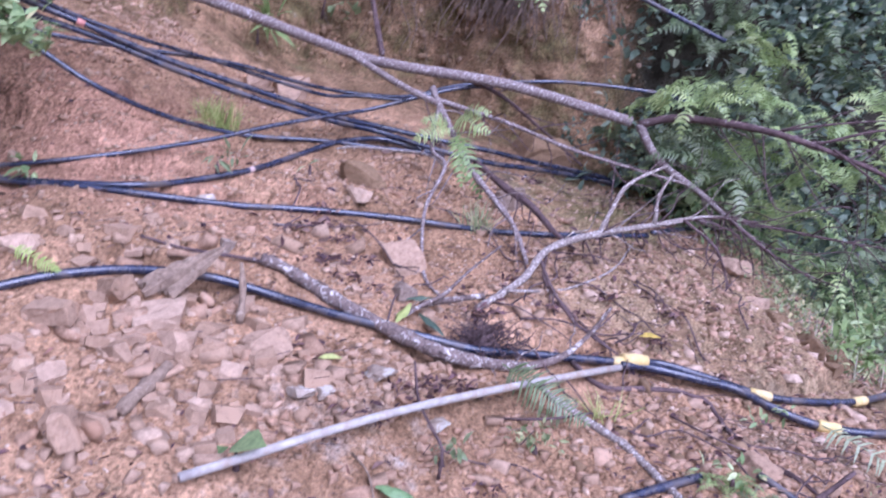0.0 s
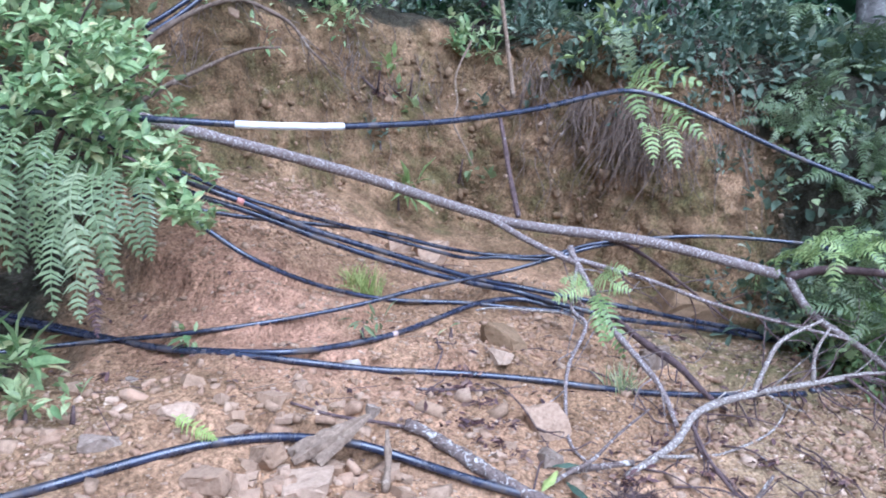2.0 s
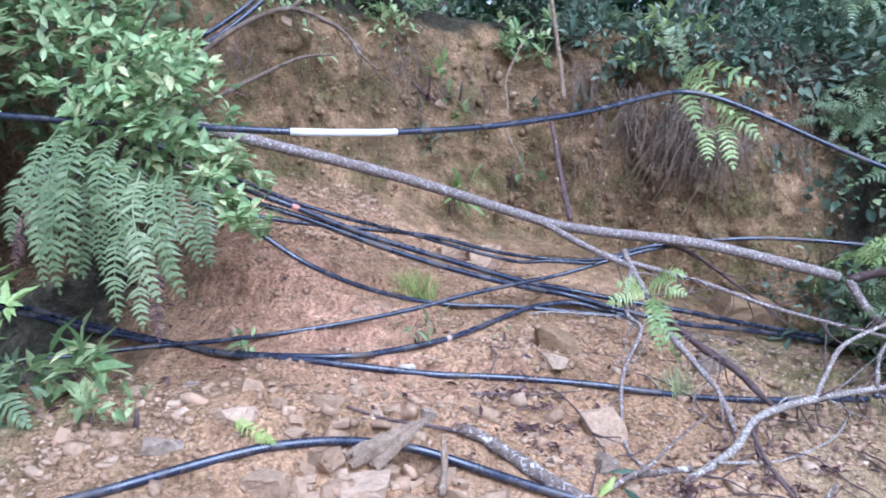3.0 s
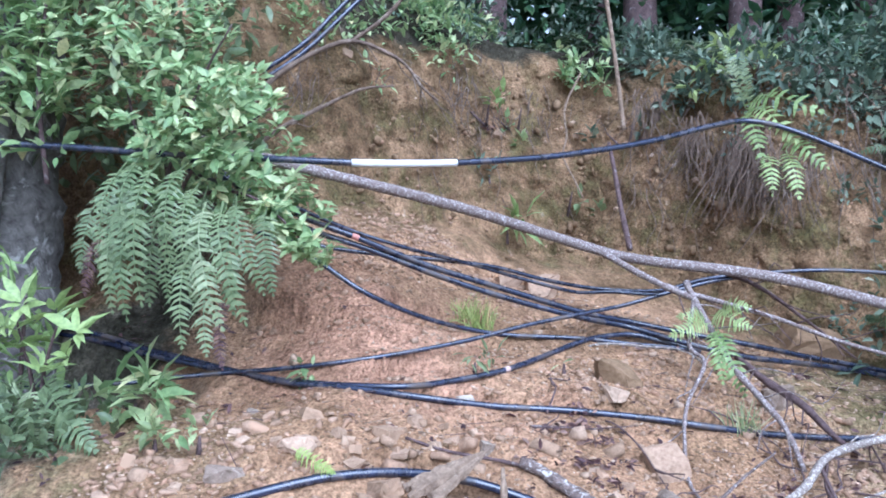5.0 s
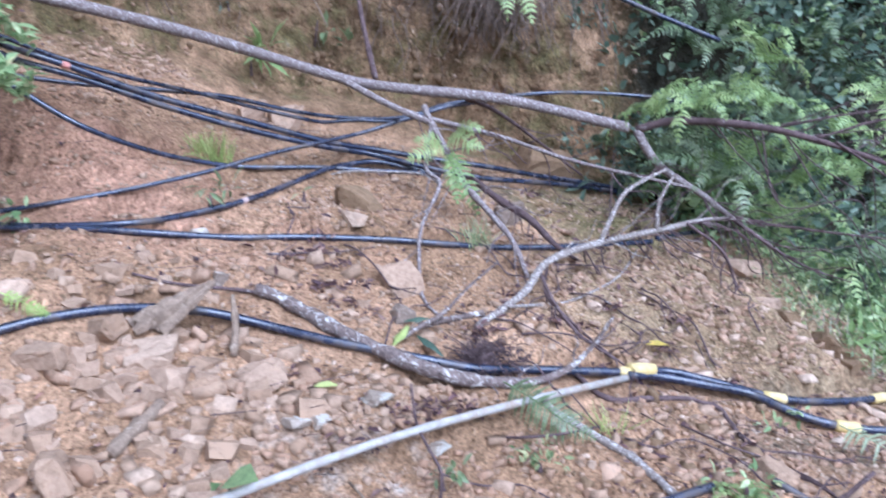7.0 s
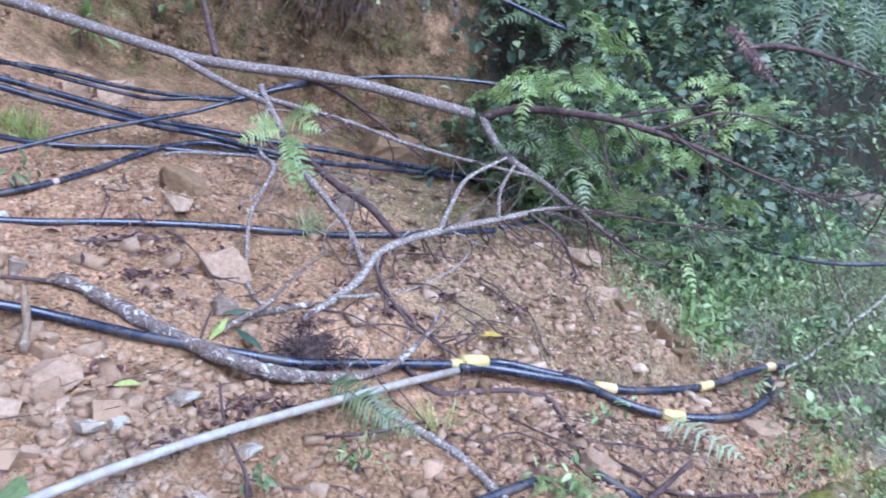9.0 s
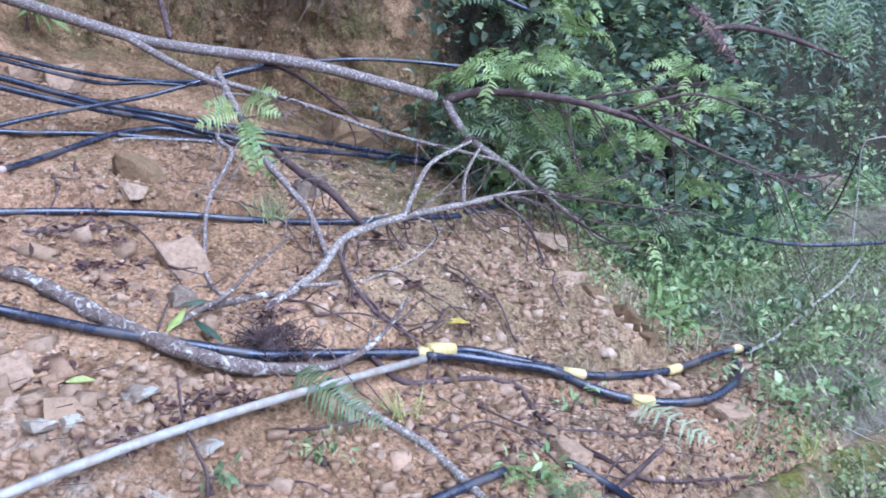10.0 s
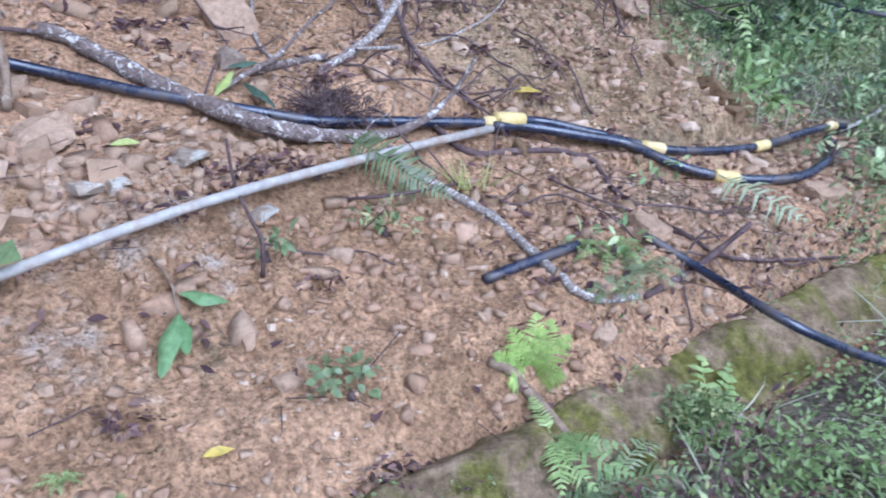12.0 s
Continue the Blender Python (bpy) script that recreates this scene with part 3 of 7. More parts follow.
# ---- builders ----
def mesh_of(name, verts, faces, mat, soft=False):
    me = bpy.data.meshes.new(name)
    me.from_pydata([tuple(v) for v in verts], [], [tuple(f) for f in faces])
    me.materials.append(mat)
    if soft:
        me.polygons.foreach_set("use_smooth", [True] * len(me.polygons))
    me.update()
    return me


def under(ob, parent):
    ob.parent = parent
    return ob


def spline(points, step):
    """Points along a smooth curve through the given ones, about step metres apart."""
    p = [Vector(q) for q in points]
    p = [2 * p[0] - p[1]] + p + [2 * p[-1] - p[-2]]
    out = []
    for a, b, c, d in zip(p, p[1:], p[2:], p[3:]):
        n = max(2, int((c - b).length / step))
        for i in range(n):
            u = i / n
            out.append(0.5 * ((2 * b) + (c - a) * u + (2 * a - 5 * b + 4 * c - d) * u * u + (3 * b - a - 3 * c + d) * u ** 3))
    out.append(p[-2])
    return out


def tube_data(line, radii, sides=8, knots=0.0, seed=0, ends=True):
    """A swept tube along the line, its radius running through radii; knots: how uneven it is."""
    rnd = random.Random(seed)
    n = len(line)
    verts, faces = [], []
    normal = None
    for i, q in enumerate(line):
        way = (line[min(i + 1, n - 1)] - line[max(i - 1, 0)]).normalized()
        if normal is None:
            normal = way.orthogonal().normalized()
        normal = (normal - normal.dot(way) * way).normalized()
        side = way.cross(normal)
        u = i / max(1, n - 1) * (len(radii) - 1)
        k = min(int(u), len(radii) - 2)
        r = radii[k] + (radii[k + 1] - radii[k]) * (u - k)
        r *= 1 + knots * (rnd.random() - 0.5) * 2
        for s in range(sides):
            a = 2 * math.pi * s / sides
            rr = r * (1 + knots * 0.7 * (rnd.random() - 0.5))
            verts.append(q + rr * (math.cos(a) * normal + math.sin(a) * side))
    for i in range(n - 1):
        for s in range(sides):
            a, b = i * sides + s, i * sides + (s + 1) % sides
            faces.append((a, b, b + sides, a + sides))
    if ends:
        faces.append(tuple(reversed(range(sides))))
        faces.append(tuple((n - 1) * sides + s for s in range(sides)))
    return verts, faces


def tube(name, points, radii, mat, parent=None, sides=8, knots=0.0, step=0.05, rest=False, seed=0):
    line = spline(points, step)
    if rest:
        r = max(radii)
        for q in line:
            q.z = max(q.z, float(ground_z(q.x, q.y)) + 0.55 * r)
    verts, faces = tube_data(line, radii, sides, knots, seed)
    ob = new(name, mesh_of(name, verts, faces, mat, True))
    return under(ob, parent) if parent else ob


def join(pieces):
    verts, faces = [], []
    for v, f in pieces:
        k = len(verts)
        verts += list(v)
        faces += [tuple(i + k for i in q) for q in f]
    return verts, faces


def broken_block(rnd, cuts):
    """A block about two units across with its corners and sides broken off along flat cracks."""
    bm = bmesh.new()
    bmesh.ops.create_cube(bm, size=1.7)
    for v in bm.verts:
        v.co += Vector((rnd.uniform(-0.22, 0.22), rnd.uniform(-0.22, 0.22), rnd.uniform(-0.22, 0.22)))
    for _ in range(cuts):
        n = Vector((rnd.gauss(0, 1), rnd.gauss(0, 1), rnd.gauss(0, 1))).normalized()
        bmesh.ops.bisect_plane(bm, geom=list(bm.verts) + list(bm.edges) + list(bm.faces), plane_co=n * rnd.uniform(0.5, 0.92), plane_no=n, clear_outer=True)
        bmesh.ops.holes_fill(bm, edges=[e for e in bm.edges if e.is_boundary])
    return bm


def rock_data(rnd, size, flat=0.6, cuts=7):
    """An angular stone: a block broken along a few cracks, its edges knocked off and its faces rough."""
    bm = broken_block(rnd, cuts)
    bmesh.ops.scale(bm, vec=(size * 1.1, size * 0.85, size * flat), verts=bm.verts)
    bmesh.ops.bevel(bm, geom=list(bm.edges), offset=size * 0.05, segments=1, affect="EDGES", profile=0.5)
    bmesh.ops.triangulate(bm, faces=list(bm.faces))
    for _ in range(2):
        bmesh.ops.subdivide_edges(bm, edges=[e for e in bm.edges if e.calc_length() > 0.35 * size], cuts=1, use_grid_fill=True)
        bmesh.ops.triangulate(bm, faces=list(bm.faces))
    for v in bm.verts:
        v.co += Vector((rnd.gauss(0, 1), rnd.gauss(0, 1), rnd.gauss(0, 1))) * size * 0.022
    bm.verts.index_update()
    verts, faces = [v.co.copy() for v in bm.verts], [tuple(v.index for v in f.verts) for f in bm.faces]
    bm.free()
    return verts, faces


def pebble_template(rnd, cuts=4):
    """A small angular stone of about 30 triangles."""
    bm = broken_block(rnd, cuts)
    bmesh.ops.triangulate(bm, faces=list(bm.faces))
    bm.verts.index_update()
    v = np.array([q.co[:] for q in bm.verts])
    f = np.array([[q.index for q in p.verts] for p in bm.faces])
    bm.free()
    return v, f


def many(name, template, places, turns, sizes, mat, parent=None):
    """One mesh of copies of a template (vertices, faces of one length) at places, turned by 3x3 turns and scaled by sizes (n or n x 3)."""
    v, f = template
    n, k = len(places), len(v)
    sizes = np.asarray(sizes, float)
    sizes = sizes[:, None] if sizes.ndim == 1 else sizes
    p = np.einsum("nij,nkj->nki", turns, v[None] * sizes[:, None, :]) + np.asarray(places)[:, None, :]
    faces = (f[None] + (np.arange(n) * k)[:, None, None]).reshape(-1)
    c = f.shape[1]
    me = bpy.data.meshes.new(name)
    me.vertices.add(n * k)
    me.vertices.foreach_set("co", p.reshape(-1))
    me.loops.add(len(faces))
    me.loops.foreach_set("vertex_index", faces)
    me.polygons.add(n * len(f))
    me.polygons.foreach_set("loop_start", np.arange(n * len(f)) * c)
    me.update(calc_edges=True)
    me.materials.append(mat)
    ob = new(name, me)
    return under(ob, parent) if parent else ob


def frames_of(ways, ups):
    """3x3 turns that carry y to ways and z near ups."""
    y = ways / np.linalg.norm(ways, axis=1)[:, None]
    x = np.cross(y, ups)
    x /= np.linalg.norm(x, axis=1)[:, None] + 1e-9
    return np.stack([x, y, np.cross(x, y)], axis=2)


# a leaf one unit long along y, folded at its midrib and drooping at the tip
OVAL = (np.array([(0, 0, 0), (0.155, 0.28, 0.045), (0.18, 0.58, 0.03), (0, 1, -0.13), (-0.18, 0.58, 0.03), (-0.155, 0.28, 0.045), (0, 0.5, -0.03)]),
        np.array([(0, 1, 6), (1, 2, 6), (2, 3, 6), (3, 4, 6), (4, 5, 6), (5, 0, 6)]))
ROUND = (OVAL[0] * (1.65, 0.85, 1.2), OVAL[1])
LANCE = (np.array([(0, 0, 0), (0.09, 0.3, 0.02), (0.08, 0.6, 0.01), (0, 1, -0.16), (-0.08, 0.6, 0.01), (-0.09, 0.3, 0.02), (0, 0.5, -0.02)]), OVAL[1])
BROAD_LANCE = (LANCE[0] * (1.5, 1, 1.2), LANCE[1])
BLADE = (np.array([(-0.012, 0, 0), (0.012, 0, 0), (0.011, 0.4, 0.05), (-0.011, 0.4, 0.05), (0.006, 0.75, 0.02), (-0.006, 0.75, 0.02), (0, 1, -0.1), (0, 1, -0.1)]),
         np.array([(0, 1, 2, 3), (3, 2, 4, 5), (5, 4, 6, 7)]))


def leaf_cloud(name, centres, spread_way, size, mat, parent, rng, template=OVAL, vary=0.35):
    n = len(centres)
    ways = np.asarray(spread_way) + rng.normal(0, 0.55, (n, 3))
    ups = np.tile((0.0, -0.25, 1.0), (n, 1)) + rng.normal(0, 0.4, (n, 3))
    return many(name, template, centres, frames_of(ways, ups), size * (1 + vary * rng.uniform(-1, 1, n)), mat, parent)


def wood(name, label, line, radii, mat, category="branch", twigs=(), knots=0.10, rest=False, sides=9, group="", seed=1):
    """A fallen stem with its side branches as parts."""
    top = tagged(new(name), label, category, group)
    top.location = line[0]
    made = [tube("stem", line, radii, mat, None, sides, knots, 0.035, rest, seed)]
    for k, (twig, r, *own) in enumerate(twigs):
        made.append(tube("side_branch", twig, r, own[0] if own else mat, None, 6, knots, 0.03, False, seed + k + 1))
    made[0].parent, made[0].matrix_parent_inverse = top, Matrix.Translation(line[0]).inverted()
    for ob in made[1:]:
        ob.parent = made[0]
    return top


def twiglets(line, rnd, count, reach, down=0.0, start=0.15):
    """Thin side shoots off a line, for a dead branch."""
    pts = spline(line, 0.05)
    out = []
    for _ in range(count):
        i = int(len(pts) * rnd.uniform(start, 0.97))
        q = pts[min(i, len(pts) - 2)]
        way = (pts[min(i + 1, len(pts) - 1)] - pts[max(i - 1, 0)]).normalized()
        side = Vector((rnd.gauss(0, 1), rnd.gauss(0, 0.6), rnd.gauss(0, 1) - down)).normalized()
        d = (way * 0.9 + side * 0.8).normalized()
        n = reach * rnd.uniform(0.5, 1.2)
        bend = Vector((rnd.gauss(0, 0.12), rnd.gauss(0, 0.12), rnd.gauss(0, 0.12)))
        out.append(([q, q + d * n * 0.35 + bend * n * 0.4, q + d * n * 0.7 - bend * n * 0.5, q + d * n + bend * n], [0.0045, 0.003, 0.0015]))
    return out


def cable(label, line, radius, mat=None, tapes=(), name="cable", group="fallen cables"):
    """A cable with its wraps of tape; tapes: (share of the length, length in metres, material, name)."""
    mat = mat or RUBBER
    pts = spline(line, 0.04)
    top = tagged(new(name), label, "cable", group)
    top.location = pts[0]
    back = Matrix.Translation(pts[0]).inverted()
    ob = new("sheath", mesh_of("sheath", *tube_data(pts, [radius, radius], 12), mat, True))
    ob.parent, ob.matrix_parent_inverse = top, back
    lengths = [0.0]
    for a, b in zip(pts, pts[1:]):
        lengths.append(lengths[-1] + (b - a).length)
    for at, span, tmat, tname in tapes:
        i = min(range(len(pts)), key=lambda j: (pts[j] - Vector(at)).length)
        ends = [lengths[i] - 0.5 * span, lengths[i] + 0.5 * span]
        part_line = [q.copy() for q, s in zip(pts, lengths) if ends[0] + 0.004 < s < ends[1] - 0.004]
        for s, k in zip(ends, (0, len(part_line) + 1)):
            j = max(0, min(len(pts) - 2, int(np.searchsorted(lengths, s)) - 1))
            part_line.insert(k, pts[j].lerp(pts[j + 1], (s - lengths[j]) / max(1e-6, lengths[j + 1] - lengths[j])))
        thick = [1.15, 1.38, 1.33, 1.36, 1.12] if tmat == YELLOW else [1.07, 1.07, 1.07]
        wrap = new(tname, mesh_of(tname, *tube_data(part_line, [radius * k for k in thick], 12, 0.02 if tmat == YELLOW else 0.0), tmat, True))
        wrap.parent = ob
    return top


# ---- the ground ----
LYING = [(q, k) for line, k in ((K_PAIR_LINE, 0.0155), (K_PAIR_B_LINE, 0.0155), (K_PAIR_C_LINE, 0.012), (K_BACK_LINE, 0.012), (K_SAG_LINE, 0.014), (K_CROSS_LINE, 0.0125), (K_LEFT_LINE, 0.0155), (K_LONG_LINE, 0.0165), (K_LONG_END_LINE, 0.016), (K_LOW_LINE + K_LOW_B_LINE, 0.0192), (K_TAPED_LINE, 0.0165), (K_TAPED_B_LINE, 0.019), (STUB_LINE, 0.0195), (PIPE_LINE, 0.016), (LOG_LINE, 0.034)) for q in spline(line, 0.04)]
TOUCH = np.array([(q.x, q.y) for q, k in LYING if q.z - k < float(ground_z(q.x, q.y)) + 0.30])


def clear(x, y, gap=0.045):
    """True where no lying cable or pipe is nearer than gap."""
    x, y = np.atleast_1d(x), np.atleast_1d(y)
    out = np.ones(len(x), bool)
    for i in range(0, len(x), 2000):
        d = np.hypot(x[i:i + 2000, None] - TOUCH[None, :, 0], y[i:i + 2000, None] - TOUCH[None, :, 1])
        out[i:i + 2000] = d.min(axis=1) > gap
    return out


def bedded(x, y):
    """The ground's height with the beds of cables and pipe pressed into it."""
    z = np.array(ground_z(x, y), float)
    flat_z, fx, fy = z.reshape(-1), np.asarray(x, float).reshape(-1), np.asarray(y, float).reshape(-1)
    for i in range(0, len(fx), 1000):
        d = np.hypot(fx[i:i + 1000, None] - NEAR[None, :, 0], fy[i:i + 1000, None] - NEAR[None, :, 1])
        low = NEAR[None, :, 2] - 0.3 * NEAR[None, :, 3] + np.where(fy[i:i + 1000, None] > NEAR[None, :, 1], 0.75, 0.08) * np.maximum(0, d - NEAR[None, :, 3])
        flat_z[i:i + 1000] = np.minimum(flat_z[i:i + 1000], np.where(d < 0.3, low, 9.0).min(axis=1))
    return z


NEAR = np.array([(q.x, q.y, q.z, k) for q, k in LYING if q.z < float(ground_z(q.x, q.y)) + 0.12])


def bed(xs, gy, gz):
    """Presses a shallow bed into the soil below what lies on it."""
    for q, k in LYING:
        a, b = np.searchsorted(xs, (q.x - 0.3, q.x + 0.3))
        d = np.hypot(xs[a:b, None] - q.x, gy[a:b] - q.y)
        gz[a:b] = np.where(d < 0.3, np.minimum(gz[a:b], q.z - 0.3 * k + np.where(gy[a:b] > q.y, 0.75, 0.08) * np.maximum(0, d - k)), gz[a:b])


def spaced(a, b, fine, far):
    """Positions fine metres apart from a to b, widening outwards to -far and far."""
    core = list(np.arange(a, b, fine))
    step, x = fine, b
    while x < far:
        core.append(x)
        step *= 1.22
        x += step
    core.append(far)
    low, step, x = [], fine * 1.22, a - fine
    while x > -far:
        low.append(x)
        step *= 1.22
        x -= step
    return np.array([-far] + low[::-1] + core)


def build_ground():
    xs = spaced(-3.3, 4.2, 0.022, 400)
    # rows run along the slope and crowd together on the steep cut
    start = foot(xs) - 0.2
    cut = np.interp(xs, [-2.2, -1.2, 0.8, 2], [1.3, 1.0, 1.0, 1.7])
    rows = [np.full_like(xs, y) for y in spaced(1.3, 1.35, 0.05, 400) if y < 1.3]
    rows += [1.3 + (start - 1.3) * u for u in np.linspace(0, 1, 225)]
    rows += [start + cut * u for u in np.linspace(0, 1, 150)[1:]]
    step = 0.03
    far = start + cut
    while far.max() < 380:
        far = far + step
        step *= 1.2
        rows.append(far)
    gy = np.stack(rows, axis=1)
    gx = np.repeat(xs[:, None], gy.shape[1], axis=1)
    gz = ground_z(gx, gy)
    bed(xs, gy, gz)
    # clods, ledges and hollows on the steep cut
    steep = smooth(-0.15, 0.12, gy - foot(gx)) * smooth(1.3, 0.8, gy - foot(gx)) * smooth(-5, -3, gx) * smooth(6, 4, gx)
    push = steep * (0.07 * wave(gx, gz * 0.6, 0.42) + 0.045 * wave(gx * 1.3 + 5, gz * 0.7, 0.19) + 0.03 * wave(gx + 9, gz, 0.09) + 0.02 * wave(gx + 2, gz, 0.05))
    py = gy + push
    px = gx + steep * 0.04 * wave(gx + 3, gz + 4, 0.13)
    gz = gz + steep * 0.02 * wave(gx + 7, gz + 1, 0.06)
    nx, ny = gx.shape
    idx = np.arange(nx * ny).reshape(nx, ny)
    faces = np.stack([idx[:-1, :-1], idx[1:, :-1], idx[1:, 1:], idx[:-1, 1:]], axis=-1).reshape(-1, 4)
    me = bpy.data.meshes.new("ground")
    me.vertices.add(nx * ny)
    me.vertices.foreach_set("co", np.stack([px, py, gz], axis=-1).reshape(-1))
    me.loops.add(faces.size)
    me.loops.foreach_set("vertex_index", faces.reshape(-1))
    me.polygons.add(len(faces))
    me.polygons.foreach_set("loop_start", np.arange(len(faces)) * 4)
    me.update(calc_edges=True)
    me.polygons.foreach_set("use_smooth", np.ones(len(faces), bool))
    d = gy - foot(gx)
    layers = {
        "clay": 0.85 * np.exp(-(((gx + 1.65) / 0.7) ** 2 + ((gy - 4.1) / 0.6) ** 2)) + 0.3 * np.exp(-(((gx + 0.6) / 1.2) ** 2 + ((gy - 3.9) / 0.6) ** 2)),
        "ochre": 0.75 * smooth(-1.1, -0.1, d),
        "sand": np.maximum(0.85 * smooth(0.1, 0.8, gx) * smooth(3.5, 4.1, gy) * smooth(6.0, 5.4, gy), 0.55 * smooth(-1.3, -1.8, gx) * smooth(3.7, 3.3, gy)),
        # moss; its bank-foot term also paints in the shading around the cables
        "moss": 0.30 * smooth(-1.7, -2.2, gx) * smooth(3.3, 3.1, gy) + 0.55 * np.exp(-(((gx - 0.7) / 0.7) ** 2 + ((gy - 5.1) / 0.5) ** 2)) + 0.27 * smooth(-0.6, 0.0, d) * smooth(0.7, 0.2, d),
        "crust": 0.36 * np.exp(-(((gx + 0.3) / 0.45) ** 2 + ((gy - 2.85) / 0.38) ** 2)) + 0.4 * np.exp(-(((gx + 0.41) / 0.14) ** 2 + ((gy - 2.41) / 0.10) ** 2)),
        # dark turf, plus shade painted under undergrowth, crest lip and left hollow
        "mould_shade": np.maximum(1.2 * smooth(-0.2, 0.2, d) * smooth(0.9, 1.5, gx), 1.1 * smooth(0.0, 0.17, d - 0.52 + 0.10 * smooth(-1.0, -0.8, gx) + 0.08 * wave(gx, gy, 0.25))) + 0.7 * smooth(-2.35, -2.7, gx) * smooth(3.3, 3.7, gy) * smooth(0.2, -0.1, d),
        # leaf litter; the spot at y 5.2 also darkens for shade between cables
        "litter": np.maximum.reduce([0.95 * smooth(2.2, 2.6, gx + 0.4 * smooth(4.3, 5.2, gy) + 0.18 * wave(gx, gy, 0.4)), 0.9 * smooth(0.0, 0.2, kerb_side(gx, gy)), 1.0 * smooth(-2.3, -2.8, gx + 0.2 * wave(gx, gy, 0.5) + 0.12 * wave(gx, gy, 0.15)) * smooth(0.2, -0.1, d), 0.42 * np.exp(-((gx / 0.9) ** 2 + ((gy - 5.2) / 0.4) ** 2)), 0.40 * np.exp(-(((gx - 1.35) / 0.6) ** 2 + ((gy - 3.45) / 0.5) ** 2))]),
    }
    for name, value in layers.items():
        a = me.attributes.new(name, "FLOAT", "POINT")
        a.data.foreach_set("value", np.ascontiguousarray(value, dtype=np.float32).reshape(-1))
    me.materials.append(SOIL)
    return tagged(new("ground", me), "reddish-brown landslip of loose soil below a cut bank", "ground", kind="structure")


GROUND = build_ground()

# ---- fallen stems and branches ----
rnd = random.Random(4)
wood("fallen_tree", "long slender fallen tree with grey lichen bark", TRUNK_LINE, [0.025, 0.028, 0.0285, 0.0295, 0.030], BARK, "tree", knots=0.05,
     twigs=[(SECOND_LINE, [0.02, 0.017]), (LONG_THIN_LINE, [0.02, 0.012, 0.008]), (FORK_DOWN_LINE, [0.026, 0.022, 0.014, 0.008]),
            (ARCHING_LINE, [0.025, 0.021, 0.014, 0.009, 0.005], BARK_DARK), (FAN_A_LINE, [0.009, 0.006, 0.002], BARK_DARK), (FAN_B_LINE, [0.009, 0.007, 0.002], BARK_DARK), (FAN_C_LINE, [0.008, 0.005, 0.002], BARK_DARK)] + [(*q, BARK_DARK) for q in twiglets(ARCHING_LINE, rnd, 26, 0.85, 0.3) + twiglets(LONG_THIN_LINE, rnd, 14, 0.4) + twiglets(FORK_DOWN_LINE, rnd, 16, 0.7, 0.3, 0.4)])
wood("fallen_branch", "bare grey branch leaning on the soil slope", PROP_LINE, [0.017, 0.017, 0.015, 0.012], BARK, twigs=[(HANGING_LINE, [0.011, 0.01, 0.009, 0.007])] + twiglets(PROP_LINE, rnd, 9, 0.35) + twiglets(HANGING_LINE, rnd, 6, 0.2))
wood("fallen_branch", "pale lichen-covered branch lying over the rubble", PALE_LINE, [0.015, 0.0175, 0.016, 0.014, 0.010], BARK_PALE, knots=0.12,
     twigs=[(PALE_TWIG_LINE, [0.014, 0.011, 0.007]), (PALE_TWIG_B_LINE, [0.012, 0.006]), (PALE_TWIG_C_LINE, [0.008, 0.006, 0.004])] + twiglets(PALE_LINE, rnd, 6, 0.4) + [(*q, BARK_DARK) for q in twiglets(PALE_LINE, rnd, 28, 0.55, 0.5, 0.4)])
wood("fallen_log", "grey-brown log with white lichen patches on the slope", LOG_LINE, [0.0245, 0.0275, 0.0295, 0.0295, 0.0285, 0.027, 0.023, 0.016, 0.010, 0.006], BARK_LOG, "log", knots=0.12,
     twigs=[(LOG_TWIG_LINE, [0.007, 0.009], BARK_DARK), (LOG_TWIG_B_LINE, [0.012, 0.008, 0.005]), (LOG_TWIG_C_LINE, [0.016, 0.012])] + twiglets(LOG_LINE, rnd, 6, 0.25))
wood("fallen_branch", "thin pale lichen-spotted branch lying down the slope", TWIG_D_LINE, [0.013, 0.016, 0.016, 0.014, 0.011], BARK_PALE, knots=0.15, rest=True)
wood("fallen_branch", "thin dark bare twig lying on rubble", TWIG_E_LINE, [0.012, 0.011, 0.009, 0.006, 0.004], BARK_DARK, knots=0.15, twigs=twiglets(TWIG_E_LINE, rnd, 6, 0.22), rest=True)
wood("fallen_branch", "short dark stem propped on rubble", TWIG_F_LINE, [0.008, 0.013, 0.012], BARK_DARK, knots=0.12)
wood("stick", "pale dry stick on bare soil", STICK_F_LINE, [0.014, 0.016, 0.013], DRY_WOOD, "stick", rest=True)
wood("twig", "thin upright dead twig in the soil", TWIG_G_LINE, [0.004, 0.005, 0.005, 0.006], BARK_DARK, "twig", twigs=[(TWIG_H_LINE, [0.004, 0.003])])
wood("twig", "thin dead twig arching over the grey pipe", TWIG_I_LINE, [0.004, 0.005, 0.004], BARK_DARK, "twig")
wood("pole", "pale bare stem hanging down the bank face", POLE_LINE, [0.015, 0.016, 0.015, 0.017], DRY_WOOD, "stem", knots=0.04)
wood("root", "dark root running down the bank face", ROOT_LINE, [0.014, 0.017, 0.02], BARK_DARK, "root", knots=0.1)
wood("dead_branch", "dead bare branch hanging at the top of the bank", DEAD_A_LINE, [0.018, 0.016, 0.012, 0.006], ROOTS, twigs=[(DEAD_C_LINE, [0.013, 0.010])] + twiglets(DEAD_A_LINE, rnd, 9, 0.3, 0.8, 0.5), knots=0.1)
wood("dead_branch", "dead grey branch leaning across the bank face", DEAD_B_LINE, [0.016, 0.012, 0.006], ROOTS, twigs=twiglets(DEAD_B_LINE, rnd, 3, 0.25))

